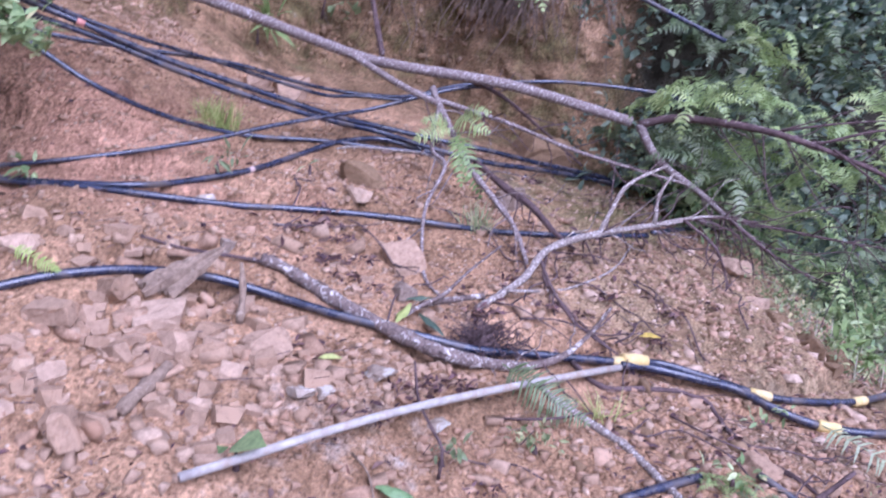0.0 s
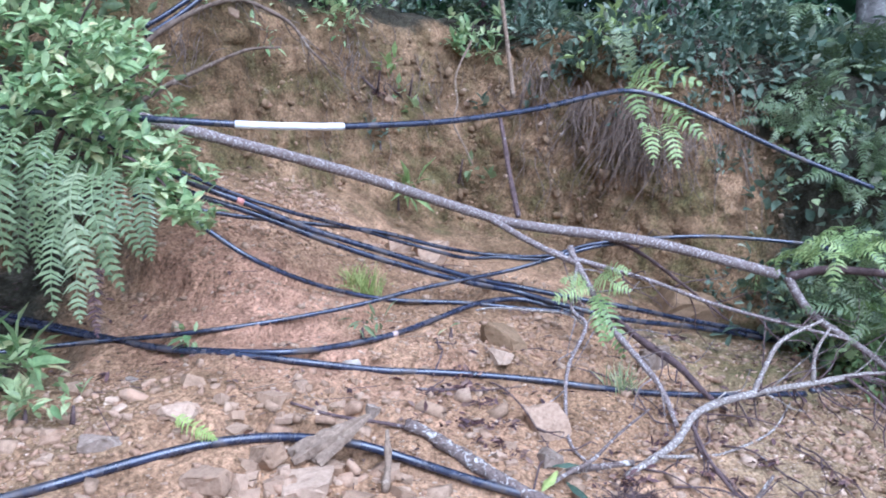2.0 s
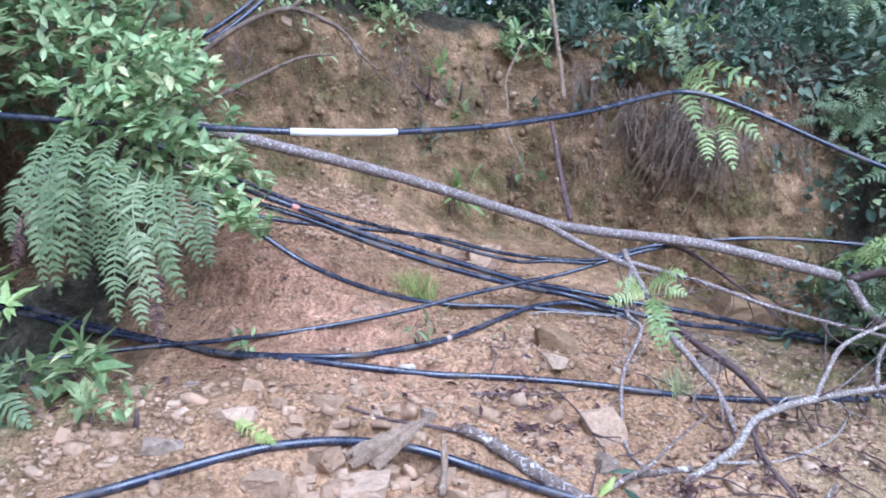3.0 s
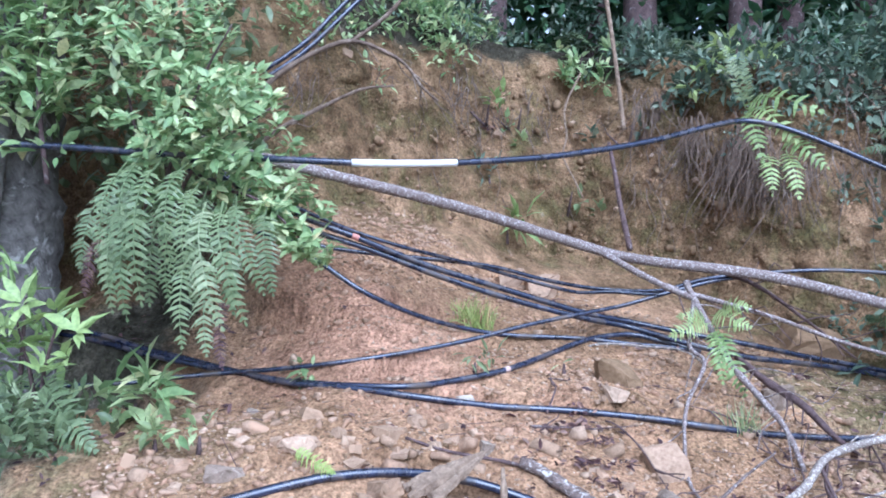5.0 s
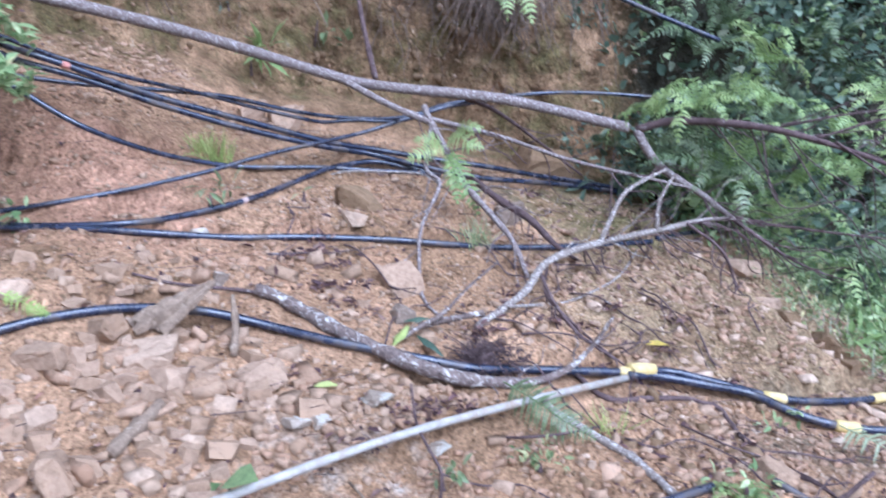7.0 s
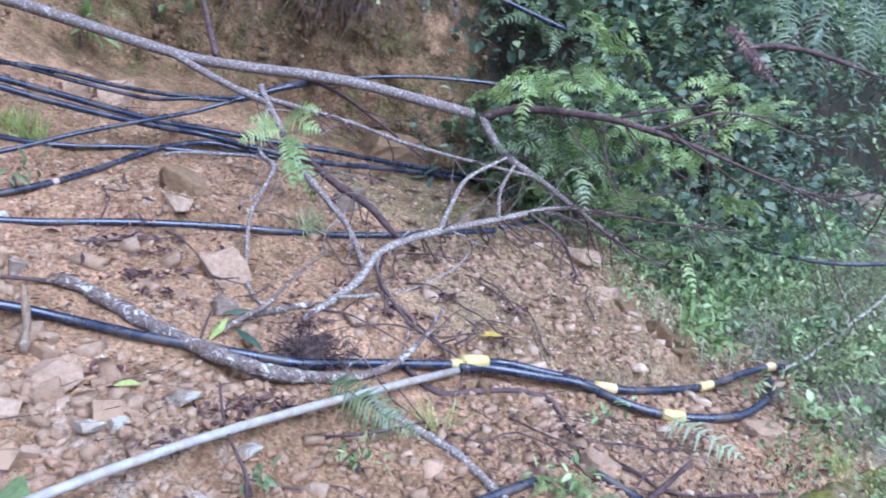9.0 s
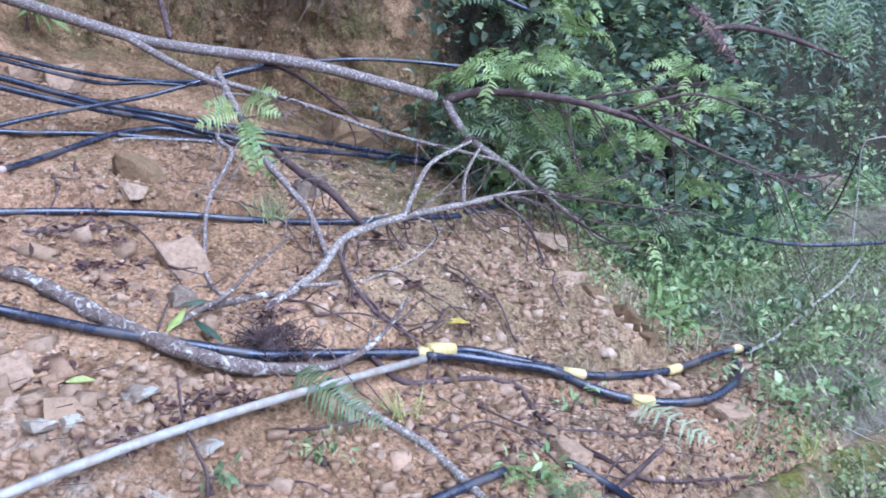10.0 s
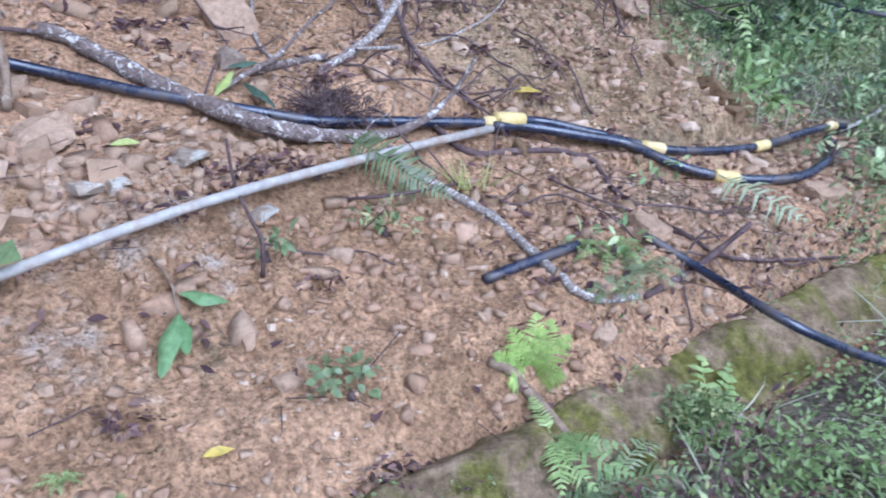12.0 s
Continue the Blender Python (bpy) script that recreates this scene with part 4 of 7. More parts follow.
# ---- cables ----
cable("thick black cable slung across the bank with a white tape wrap", K_TOP_LINE, 0.0155, tapes=[((-1.33, 3.81, 2.04), 0.52, WHITE_TAPE, "white_wrap")])
cable("black cable of a sagging pair with a red mark", K_PAIR_LINE, 0.0155, tapes=[((-1.69, 4.10, 1.725), 0.035, RED_TAPE, "red_mark")])
cable("black cable of a sagging pair", K_PAIR_B_LINE, 0.0155)
cable("thin black cable hanging beside the sagging pair", K_PAIR_C_LINE, 0.011)
cable("thin black cable hanging along the foot of the bank", K_BACK_LINE, 0.012)
cable("black cable sagging steeply down to the soil", K_SAG_LINE, 0.0128)
cable("thin black cable crossing the others", K_CROSS_LINE, 0.0112)
cable("black cable curving up the slope with a pale mark", K_LEFT_LINE, 0.0145, tapes=[((-0.93, 4.208, 1.10), 0.03, PALE_MARK, "pale_mark")])
cable("long black cable lying across the slope", K_LONG_LINE, 0.0155)
cable("black cable running into the undergrowth", K_LONG_END_LINE, 0.016)
cable("thick black cable bowed over the rubble and under the log", K_LOW_LINE + K_LOW_B_LINE, 0.018, tapes=[((0.80, 3.66, 0.415), 0.13, YELLOW, "yellow_wrap")])
wrap_line = [Vector(K_LOW_B_LINE[-1]) + Vector((d, 0.42 * d, -0.14 * d + 0.012)) for d in (-0.055, -0.02, 0.02, 0.055)]
tagged(new("tape_wrap", mesh_of("tape_wrap", *tube_data(wrap_line, [0.026, 0.030, 0.029, 0.027], 14, 0.04), YELLOW, True)), "yellow tape wrap binding cables and pipe", "tape")
cable("black cable with yellow tape wraps", [(x, y, z + 0.035 * min(1, max(0, (x - 1.8) / 0.4))) for x, y, z in K_TAPED_LINE], 0.0165, tapes=[((1.40, 3.76, 0.287), 0.10, YELLOW, "yellow_wrap"), ((1.93, 4.0, 0.205), 0.11, YELLOW, "yellow_wrap"), ((2.40, 4.37, 0.157), 0.07, YELLOW, "yellow_wrap")])
cable("thick black cable looping at the foot of the slope", K_TAPED_B_LINE, 0.019, tapes=[((1.66, 3.66, 0.19), 0.10, YELLOW, "yellow_wrap")])
cable("cut stub of black cable lying on the soil", STUB_LINE, 0.0165)
cable("thick black cable draped over the mossy kerb", [(x, y, z + 0.01) for x, y, z in K_ROAD_LINE], 0.014)
# the conduit's pale grey stands in for sky reflected on this cable
cable("thin cable through the verge, sky sheen painted as pale grey", K_SHEEN_LINE, 0.0095, CONDUIT)
cable("pale grey cable rising from the verge", K_WHITE_LINE, 0.0065, CONDUIT)
cable("dark cable hanging into the verge", K_WHITE_B_LINE, 0.009)
cable("black cable at the top of the cut bank", K_WALL_LINE, 0.015)
cable("black cable at the top of the cut bank", K_WALL_B_LINE, 0.015)
tagged(tube("conduit_pipe", [(x, y, z + 0.010) for x, y, z in PIPE_LINE], [0.0142, 0.0142], CONDUIT, None, 14, 0.0, 0.2), "long straight light grey plastic conduit pipe on the soil", "pipe")

for args in (("dead_branch", "dark thin branch crossing behind the fallen trunk", DARK_TWIG_LINE, [0.013, 0.010, 0.006]),
             ("dead_root", "dark twisted root lying under the bare branch", DARK_ROOT_LINE, [0.016, 0.02, 0.016, 0.008]),
             ("dead_branch", "dark twiggy stem lying on the soil", DARK_ROOT_B_LINE, [0.008, 0.009, 0.006]),
             ("dead_branch", "thin dark branch hanging over the slope edge", EDGE_TWIG_LINE, [0.009, 0.007, 0.004]),
             ("tree_branch", "long bare branch reaching out of the undergrowth", RIGHT_BRANCH_LINE, [0.004, 0.02, 0.018, 0.014, 0.007]),
             ("dead_branch", "thin dark twig reaching over the undergrowth", TANGLE_A_LINE, [0.009, 0.007, 0.003]),
             ("dead_branch", "thin dark twig at the slope edge", TANGLE_B_LINE, [0.009, 0.007, 0.003]),
             ("dead_branch", "dark drooping twig on the soil", TANGLE_C_LINE, [0.008, 0.007, 0.004]),
             ("bough", "dark arched stem on top of the bank", BOUGH_LINE, [0.016, 0.014, 0.01])):
    wood(*args, BARK_DARK, knots=0.12, twigs=([(RIGHT_FORK_LINE, [0.009, 0.006, 0.003])] if args[0] == "tree_branch" else []) + twiglets(args[2], rnd, 5, 0.3), seed=len(args[1]))
strew = random.Random(63)
for k, (x, y, turn, length) in enumerate(((0.55, 3.75, 20, 0.7), (0.45, 3.95, 70, 0.6), (0.70, 4.05, -30, 0.55), (0.30, 4.10, 110, 0.5), (0.85, 3.85, 50, 0.5), (0.95, 4.25, -60, 0.6), (0.60, 4.35, 10, 0.6), (0.25, 3.72, -20, 0.5), (1.15, 4.0, 130, 0.45), (1.10, 3.25, -35, 0.6), (1.35, 3.30, 15, 0.55), (1.30, 2.98, 60, 0.5), (0.85, 3.20, -10, 0.5), (-0.55, 3.85, 40, 0.45), (-0.35, 3.95, -50, 0.45), (-0.70, 4.05, 80, 0.4), (0.05, 4.35, -15, 0.5), (1.45, 4.35, 100, 0.5), (-0.15, 3.55, 65, 0.35), (0.40, 3.45, -40, 0.4))):
    d = Vector((math.cos(radians(turn)), math.sin(radians(turn)), 0))
    line = []
    for u in (0, 0.25, 0.5, 0.75, 1.0):
        q = Vector((x, y, 0)) + d * length * (u - 0.3) + Vector((strew.gauss(0, 0.025), strew.gauss(0, 0.025), 0))
        line.append((q.x, q.y, float(ground_z(q.x, q.y)) + 0.008 + strew.uniform(0.0, 0.07) * math.sin(math.pi * u)))
    wood("twig", "thin dark purple-brown dead twig lying on the soil", line, [0.0045, 0.0036, 0.002], BARK_DARK, "twig", twiglets(line, strew, 2, 0.18), 0.15, group="fallen twigs", seed=k)
wood("twig", "thin pale peeled twig lying over the cables", PALE_ROOT_LINE, [0.006, 0.007, 0.006, 0.005], BARK_PALE, "twig", knots=0.15)
wood("root", "thin pale root hanging down the bank", THIN_ROOT_LINE, [0.008, 0.007, 0.005], DRY_WOOD, "root")
wood("stick", "pale broken stick lying on rubble", STICK_L_LINE, [0.022, 0.026, 0.02], DRY_WOOD, "stick", rest=True, knots=0.15)
wood("stick", "short grey stick standing in the rubble", UPRIGHT_LINE, [0.016, 0.014, 0.008], DRY_WOOD, "stick", knots=0.2)
axis = Vector(BARK_PIECE_LINE[-1]) - Vector(BARK_PIECE_LINE[0])
chips = random.Random(3)
splinters = []
for k in range(9):
    off = Vector((0.0125 * (k - 4), 0.02 * math.cos(k * 1.1), -0.006 * (k - 4)))
    a, b = chips.uniform(-0.06, 0.10), chips.uniform(0.72, 1.02)
    line = [Vector(BARK_PIECE_LINE[0]) + axis * (a + (b - a) * u) + off * (1 - 0.8 * u) + Vector((0, 0, chips.uniform(-0.003, 0.003))) for u in (0, 0.3, 0.6, 0.85, 1.0)]
    splinters.append(tube_data(spline(line, 0.02), [0.018, 0.021, 0.018, 0.012, 0.003], 6, 0.25, k))
chip_mesh = mesh_of("bark_piece", *join(splinters), DRY_WOOD)
tagged(new("bark_piece", chip_mesh), "splintered slab of grey-brown rotten wood", "wood")


# ---- ferns and leaves ----
def frond_on(points, width, pairs, facing, seed=0, slim=0.31, sweep=0.48):
    """A frond whose rib runs through points, its blade turned to facing."""
    rnd = random.Random(seed)
    rib = spline(points, (Vector(points[0]) - Vector(points[-1])).length / 14)
    n = len(rib)
    span = sum((b - a).length for a, b in zip(rib, rib[1:]))
    verts, faces = tube_data(rib, [0.004 * (span / 0.5), 0.001], 4)
    facing = Vector(facing).normalized()
    for i in range(pairs):
        u = 0.10 + 0.90 * (i + 0.5) / pairs
        k = min(n - 2, int(u * (n - 1)))
        base = rib[k].lerp(rib[k + 1], u * (n - 1) - k)
        way = (rib[k + 1] - rib[k]).normalized()
        side = way.cross(facing).normalized()
        reach = width * (math.sin(math.pi * (0.16 + 0.84 * u)) ** 0.75) * 1.0
        half = way * (slim * span / pairs) * rnd.uniform(0.8, 1.15)
        base = base + way * rnd.uniform(-0.15, 0.15) * span / pairs
        for s in (-1, 1):
            out = (side * s + way * sweep * rnd.uniform(0.7, 1.3) + facing * rnd.uniform(-0.28, 0.18)).normalized()
            if rnd.random() < 0.05:
                continue
            r = reach * rnd.uniform(0.72, 1.14)
            mid = base + out * r * 0.5 + facing * 0.05 * r
            tip = base + out * r - facing * 0.10 * r - Vector((0, 0, 0.10 * r))
            q = len(verts)
            verts += [base - half * 0.8, base + half * 0.8, mid + half * 0.9, tip, mid - half * 0.9]
            faces += [(q, q + 1, q + 2, q + 4), (q + 4, q + 2, q + 3)]
    return verts, faces


def fern(label, reach, fronds, mat, seed, width=0.22, pairs=16, lift=1.0, facing=(0, -1, 0.3)):
    """A clump of arching fronds that spring from one crown; built at the origin."""
    rnd = random.Random(seed)
    top = tagged(new("fern"), label, "fern", "ferns")
    for i in range(fronds):
        a = 2 * math.pi * (i + rnd.uniform(-0.3, 0.3)) / fronds
        r = reach * rnd.uniform(0.7, 1.15)
        d = Vector((math.cos(a), math.sin(a), 0))
        up = lift * rnd.uniform(0.6, 1.1)
        line = [Vector((0, 0, 0)), d * 0.35 * r + Vector((0, 0, 0.42 * r * up)), d * 0.72 * r + Vector((0, 0, 0.45 * r * up)), d * r + Vector((0, 0, 0.18 * r * up))]
        under(new("frond", mesh_of("frond", *frond_on(line, width * r, pairs, Vector((0, 0, 1)) - d * 0.2, seed * 31 + i), mat)), top)
    return top


def on_ground(x, y, lift=0.0):
    return Vector((x, y, float(bedded(np.array([x]), np.array([y]))[0]) + lift))


def hung_fern(label, stems, mat, name="fern", slim=0.31, pairs=19, facing=(0.1, -1, 0.35)):
    """A fern whose fronds run between given ends: (base, tip, width, bulge)."""
    top = tagged(new(name), label, "fern", "ferns")
    top.location = stems[0][0]
    for i, (a, b, w, bulge) in enumerate(stems):
        a, b = Vector(a), Vector(b)
        line = [a, a.lerp(b, 0.35) + Vector((0, -bulge, 0.35 * bulge)), a.lerp(b, 0.7) + Vector((0, -bulge * 0.8, 0.15 * bulge)), b]
        ob = new("frond", mesh_of("frond", *frond_on(line, w, pairs, facing, i + 5, slim), mat))
        ob.parent, ob.matrix_parent_inverse = top, Matrix.Translation(a if i == 0 else Vector(stems[0][0])).inverted()
    return top


hung_fern("large drooping green fern hanging from the shrubby bank",
          [((-2.36, 3.30, 2.02), (-2.28, 3.14, 1.43), 0.085, 0.10), ((-2.24, 3.28, 2.0), (-2.19, 3.12, 1.36), 0.09, 0.12),
           ((-2.46, 3.34, 2.0), (-2.46, 3.2, 1.50), 0.08, 0.08), ((-2.12, 3.28, 1.98), (-2.08, 3.16, 1.50), 0.08, 0.1),
           ((-2.40, 3.32, 1.85), (-2.36, 3.16, 1.33), 0.085, 0.10), ((-2.30, 3.3, 1.8), (-2.24, 3.1, 1.30), 0.08, 0.12), ((-2.06, 3.3, 1.9), (-1.98, 3.14, 1.42), 0.075, 0.1), ((-2.16, 3.34, 1.8), (-2.12, 3.2, 1.38), 0.07, 0.08)], FERN, slim=0.30)
hung_fern("drooping green fern with pale leaflets over the cables",
          [((-1.98, 3.22, 1.80), (-1.79, 3.08, 1.28), 0.085, 0.10), ((-1.90, 3.22, 1.80), (-1.70, 3.10, 1.30), 0.08, 0.10),
           ((-2.02, 3.22, 1.66), (-1.97, 3.08, 1.20), 0.08, 0.06), ((-1.93, 3.22, 1.58), (-1.86, 3.08, 1.18), 0.075, 0.05),
           ((-1.84, 3.22, 1.82), (-1.64, 3.12, 1.42), 0.07, 0.07)], FERN, slim=0.30)
hung_fern("fern fronds deep under the shrub, coloured dark for shade", [((-2.50, 3.42, 1.95), (-2.52, 3.34, 1.42), 0.09, 0.05), ((-2.30, 3.42, 1.9), (-2.30, 3.32, 1.36), 0.09, 0.05), ((-2.10, 3.42, 1.9), (-2.08, 3.32, 1.36), 0.09, 0.05), ((-1.95, 3.40, 1.85), (-1.88, 3.30, 1.34), 0.09, 0.05), ((-1.80, 3.40, 1.8), (-1.70, 3.30, 1.42), 0.08, 0.05), ((-2.62, 3.42, 1.9), (-2.68, 3.34, 1.5), 0.09, 0.05)], FERN_SHADED, slim=0.36)
hung_fern("withered brown fern frond over the cables", [((-1.93, 3.32, 1.42), (-1.86, 3.2, 1.12), 0.05, 0.04), ((-2.55, 3.35, 1.7), (-2.62, 3.3, 1.4), 0.06, 0.04)], LEAF_DRY)
hung_fern("dark green fern frond low beside the tree foot", [((-2.75, 3.2, 1.12), (-2.36, 2.95, 0.92), 0.12, 0.03), ((-2.8, 3.2, 1.1), (-2.62, 2.95, 0.80), 0.12, 0.02), ((-2.85, 3.2, 1.1), (-3.1, 3.0, 0.8), 0.1, 0.03)], FERN)
hung_fern("young bright fern caught in the fallen branch", [((0.0, 4.66, 1.38), (0.19, 4.52, 1.33), 0.075, 0.05), ((0.02, 4.66, 1.34), (0.16, 4.50, 1.0), 0.08, 0.06), ((0.0, 4.66, 1.34), (-0.20, 4.54, 1.27), 0.075, 0.05), ((0.04, 4.66, 1.40), (0.19, 4.56, 1.43), 0.065, 0.06), ((0.02, 4.66, 1.32), (0.06, 4.50, 1.05), 0.075, 0.05), ((-0.02, 4.66, 1.36), (-0.16, 4.54, 1.37), 0.06, 0.05)], FERN_BRIGHT, slim=0.34, pairs=14)
hung_fern("drooping palm-like fronds in the undergrowth", [((3.20, 6.05, 2.28), (3.12, 5.85, 1.75), 0.16, 0.05), ((3.45, 6.05, 2.34), (3.30, 5.85, 1.66), 0.17, 0.05), ((3.75, 6.05, 2.34), (3.60, 5.85, 1.60), 0.17, 0.05), ((3.95, 6.05, 2.28), (3.92, 5.85, 1.52), 0.16, 0.05), ((3.60, 6.1, 2.40), (3.95, 5.95, 1.9), 0.15, 0.05)], FERN_SHADED, slim=0.17, pairs=17)
hung_fern("withered brown frond hanging in the undergrowth", [((2.55, 5.55, 2.02), (2.86, 5.40, 1.62), 0.07, 0.04), ((2.6, 5.55, 2.0), (2.80, 5.42, 1.66), 0.06, 0.03)], LEAF_DRY)
hung_fern("yellow-green fern frond lying on the cable", [((-1.47, 3.05, 0.87), (-1.27, 3.00, 0.80), 0.04, 0.0)], FERN_LIME)
hung_fern("narrow green palm-like frond lying over the grey pipe", [((0.25, 3.24, 0.50), (0.56, 3.08, 0.34), 0.095, 0.05)], FERN, pairs=27)
hung_fern("pale striped fern frond on rubble", [((1.55, 3.51, 0.25), (1.76, 3.23, 0.17), 0.10, 0.02)], FERN_PALE, slim=0.24, pairs=13, facing=(0.1, -0.6, 1))
hung_fern("bright green broad-lobed ferns growing on the bank edge",
          [((0.19, 5.70, 2.66), (0.62, 5.40, 2.53), 0.115, 0.12), ((0.20, 5.70, 2.64), (0.48, 5.42, 2.36), 0.11, 0.10), ((0.19, 5.70, 2.62), (0.29, 5.42, 2.24), 0.09, 0.08),
           ((0.40, 5.62, 2.42), (0.64, 5.40, 2.20), 0.09, 0.08), ((0.42, 5.60, 2.36), (0.48, 5.40, 2.03), 0.085, 0.06), ((0.32, 5.60, 2.34), (0.34, 5.42, 2.06), 0.08, 0.06)], FERN_BRIGHT, slim=0.30, pairs=11)
hung_fern("slender upright green fern on the bank shoulder", [((0.20, 5.78, 2.66), (0.06, 5.7, 3.05), 0.06, 0.03), ((0.22, 5.78, 2.66), (0.17, 5.7, 3.0), 0.06, 0.03)], FERN)

hung_fern("lime green fern growing in the soil near the kerb",
          [((0.725, 2.585, 0.02), (x, y, z), 0.052, 0.015) for x, y, z in ((0.622, 2.53, 0.117), (0.665, 2.55, 0.178), (0.731, 2.56, 0.212), (0.818, 2.55, 0.15), (0.80, 2.50, 0.06), (0.655, 2.50, 0.045), (0.77, 2.56, 0.19))], FERN_LIME, slim=0.5)
hung_fern("soft green fern spreading over the kerb edge", [((0.743, 2.38, -0.03), (0.916, 2.251, -0.06), 0.05, 0.03), ((0.743, 2.38, -0.03), (0.736, 2.201, -0.07), 0.05, 0.03), ((0.743, 2.38, -0.03), (0.896, 2.332, -0.03), 0.045, 0.03), ((0.734, 2.369, -0.03), (0.821, 2.21, -0.07), 0.05, 0.03), ((0.743, 2.38, -0.03), (0.713, 2.497, 0.01), 0.035, 0.03)], FERN_BRIGHT, slim=0.36, pairs=13, facing=(0.0, -0.7, 1))
hung_fern("soft green fern climbing over the mossy kerb", [((1.166, 2.456, -0.14), (1.249, 2.791, -0.02), 0.05, 0.03), ((1.173, 2.455, -0.14), (1.318, 2.724, -0.05), 0.05, 0.03), ((1.166, 2.456, -0.14), (1.125, 2.604, -0.06), 0.045, 0.03), ((1.18, 2.455, -0.14), (1.31, 2.609, -0.09), 0.05, 0.03), ((1.161, 2.444, -0.14), (1.087, 2.454, -0.1), 0.04, 0.03), ((1.173, 2.455, -0.14), (1.224, 2.579, -0.05), 0.05, 0.03)], FERN_BRIGHT, slim=0.40, pairs=12, facing=(0.0, -0.8, 0.8))
fern_small = fern("small bright green fern growing in the soil", 0.20, 8, FERN_BRIGHT, 3, 0.26, 14, 0.9)
fern_small.matrix_basis = pose(*on_ground(1.02, 2.94), 0, 0, 120) @ Matrix.Scale(0.6, 4)
fern_soft = fern("soft green fern at the foot of the kerb", 0.24, 9, FERN, 12, 0.24, 16, 0.7)
fern_soft.matrix_basis = pose(*on_ground(0.86, 2.30, 0.02), 0, 0, 40)
for x, y, turn, size in ((0.74, 2.24, 150, 0.7), (0.98, 2.79, 80, 0.45), (1.10, 2.90, 20, 0.5)):
    copy_thing(fern_soft, pose(*on_ground(x, y, 0.02), 0, 0, turn) @ Matrix.Scale(size, 4))
for x, y, turn, size in ((-0.30, 2.10, 80, 0.4), (-0.19, 2.06, 10, 0.35), (0.93, 2.98, 70, 0.5)):
    copy_thing(fern_small, pose(*on_ground(x, y, 0.0), 0, 0, turn) @ Matrix.Scale(size, 4))
fern_shaded = fern("undergrowth fern with shade put into its leaf colour", 0.50, 8, FERN_SHADED, 8, 0.20, 18, 1.0)
fern_shaded.matrix_basis = pose(*on_ground(1.55, 5.75), 15, 0, 20)
fern_light = fern("bright green fern in the undergrowth", 0.42, 8, FERN_BRIGHT, 9, 0.24, 14, 1.0)
fern_light.matrix_basis = pose(*on_ground(1.75, 5.65, 0.25), 25, 0, 70)
for x, y, lift, turn, size in ((1.35, 5.65, 0.1, 10, 0.9), (2.1, 5.8, 0.3, 50, 0.9), (2.3, 6.0, 0.5, 110, 0.9), (1.95, 5.75, 0.05, 200, 0.8), (2.65, 6.1, 0.2, 250, 0.9), (1.5, 5.8, 0.35, 300, 0.8), (2.45, 5.9, 0.0, 140, 0.8), (2.0, 6.3, 0.1, 30, 0.8), (1.25, 5.5, 0.25, 80, 0.8), (1.7, 5.45, 0.35, 160, 0.9), (2.2, 5.55, 0.15, 15, 0.9), (2.6, 5.8, 0.35, 60, 0.9), (3.1, 6.2, 0.3, 100, 0.9), (1.6, 5.4, 0.1, 220, 0.8), (2.05, 5.4, 0.05, 280, 0.7)):
    copy_thing(fern_light if turn % 20 == 10 or turn < 20 else fern_shaded, pose(*on_ground(x, y, lift), 22, 0, turn) @ Matrix.Scale(size, 4))
# three of these take the darkened fern where the bank lies in shadow
for k, (x, y, z) in enumerate(BRIGHT_FERN_PLACES):
    copy_thing(fern_shaded if k in (0, 3, 8) else fern_light, pose(x, y, z - 0.06, 40, 0, 47 * k) @ Matrix.Scale(0.62 + 0.06 * (k % 5), 4))
place = random.Random(21)
for k in range(46):
    x = place.uniform(1.1, 6.2)
    y = float(foot(x)) + place.uniform(-0.25, 1.6)
    copy_thing(fern_shaded, pose(*on_ground(x, y, place.uniform(0.0, 0.3)), place.uniform(5, 40), place.uniform(-12, 12), place.uniform(0, 360)) @ Matrix.Scale(place.uniform(0.6, 1.15), 4))
for k in range(9):
    x = place.uniform(0.75, 2.3)
    y = float(foot(x)) + place.uniform(0.15, 0.75)
    copy_thing(fern_shaded, pose(x, y - 0.05, float(ground_z(x, y)), place.uniform(30, 60), place.uniform(-12, 12), place.uniform(0, 360)) @ Matrix.Scale(place.uniform(0.5, 0.85), 4))
for k in range(26):
    x = place.uniform(-1.8, 3.5)
    y = float(foot(x)) + place.uniform(0.95, 2.6)
    copy_thing(fern_shaded, pose(*on_ground(x, y), place.uniform(-5, 20), 0, place.uniform(0, 360)) @ Matrix.Scale(place.uniform(0.6, 1.2), 4))


def clumps(rng, centres, each, radius, squash=0.8):
    c = np.repeat(np.asarray(centres, float), each, axis=0)
    d = rng.normal(0, 1, c.shape)
    d /= np.linalg.norm(d, axis=1)[:, None]
    return c + d * (radius * rng.uniform(0.35, 1.0, len(c)) ** 0.6)[:, None] * (1, 1, squash), d


def rosettes(rng, centres, each, axis, radius):
    """Leaves that radiate from shoot tips, most of them upwards and outwards."""
    c = np.repeat(np.asarray(centres, float), each, axis=0)
    a = np.repeat(np.asarray(axis) + rng.normal(0, 0.35, (len(centres), 3)), each, axis=0)
    d = rng.normal(0, 1, c.shape)
    d = d - (np.sum(d * a, axis=1) / np.sum(a * a, axis=1))[:, None] * a
    d = d / np.linalg.norm(d, axis=1)[:, None] + 0.5 * a * rng.uniform(0.2, 1.2, (len(c), 1))
    return c + a * rng.uniform(-radius, radius, (len(c), 1)), d, a


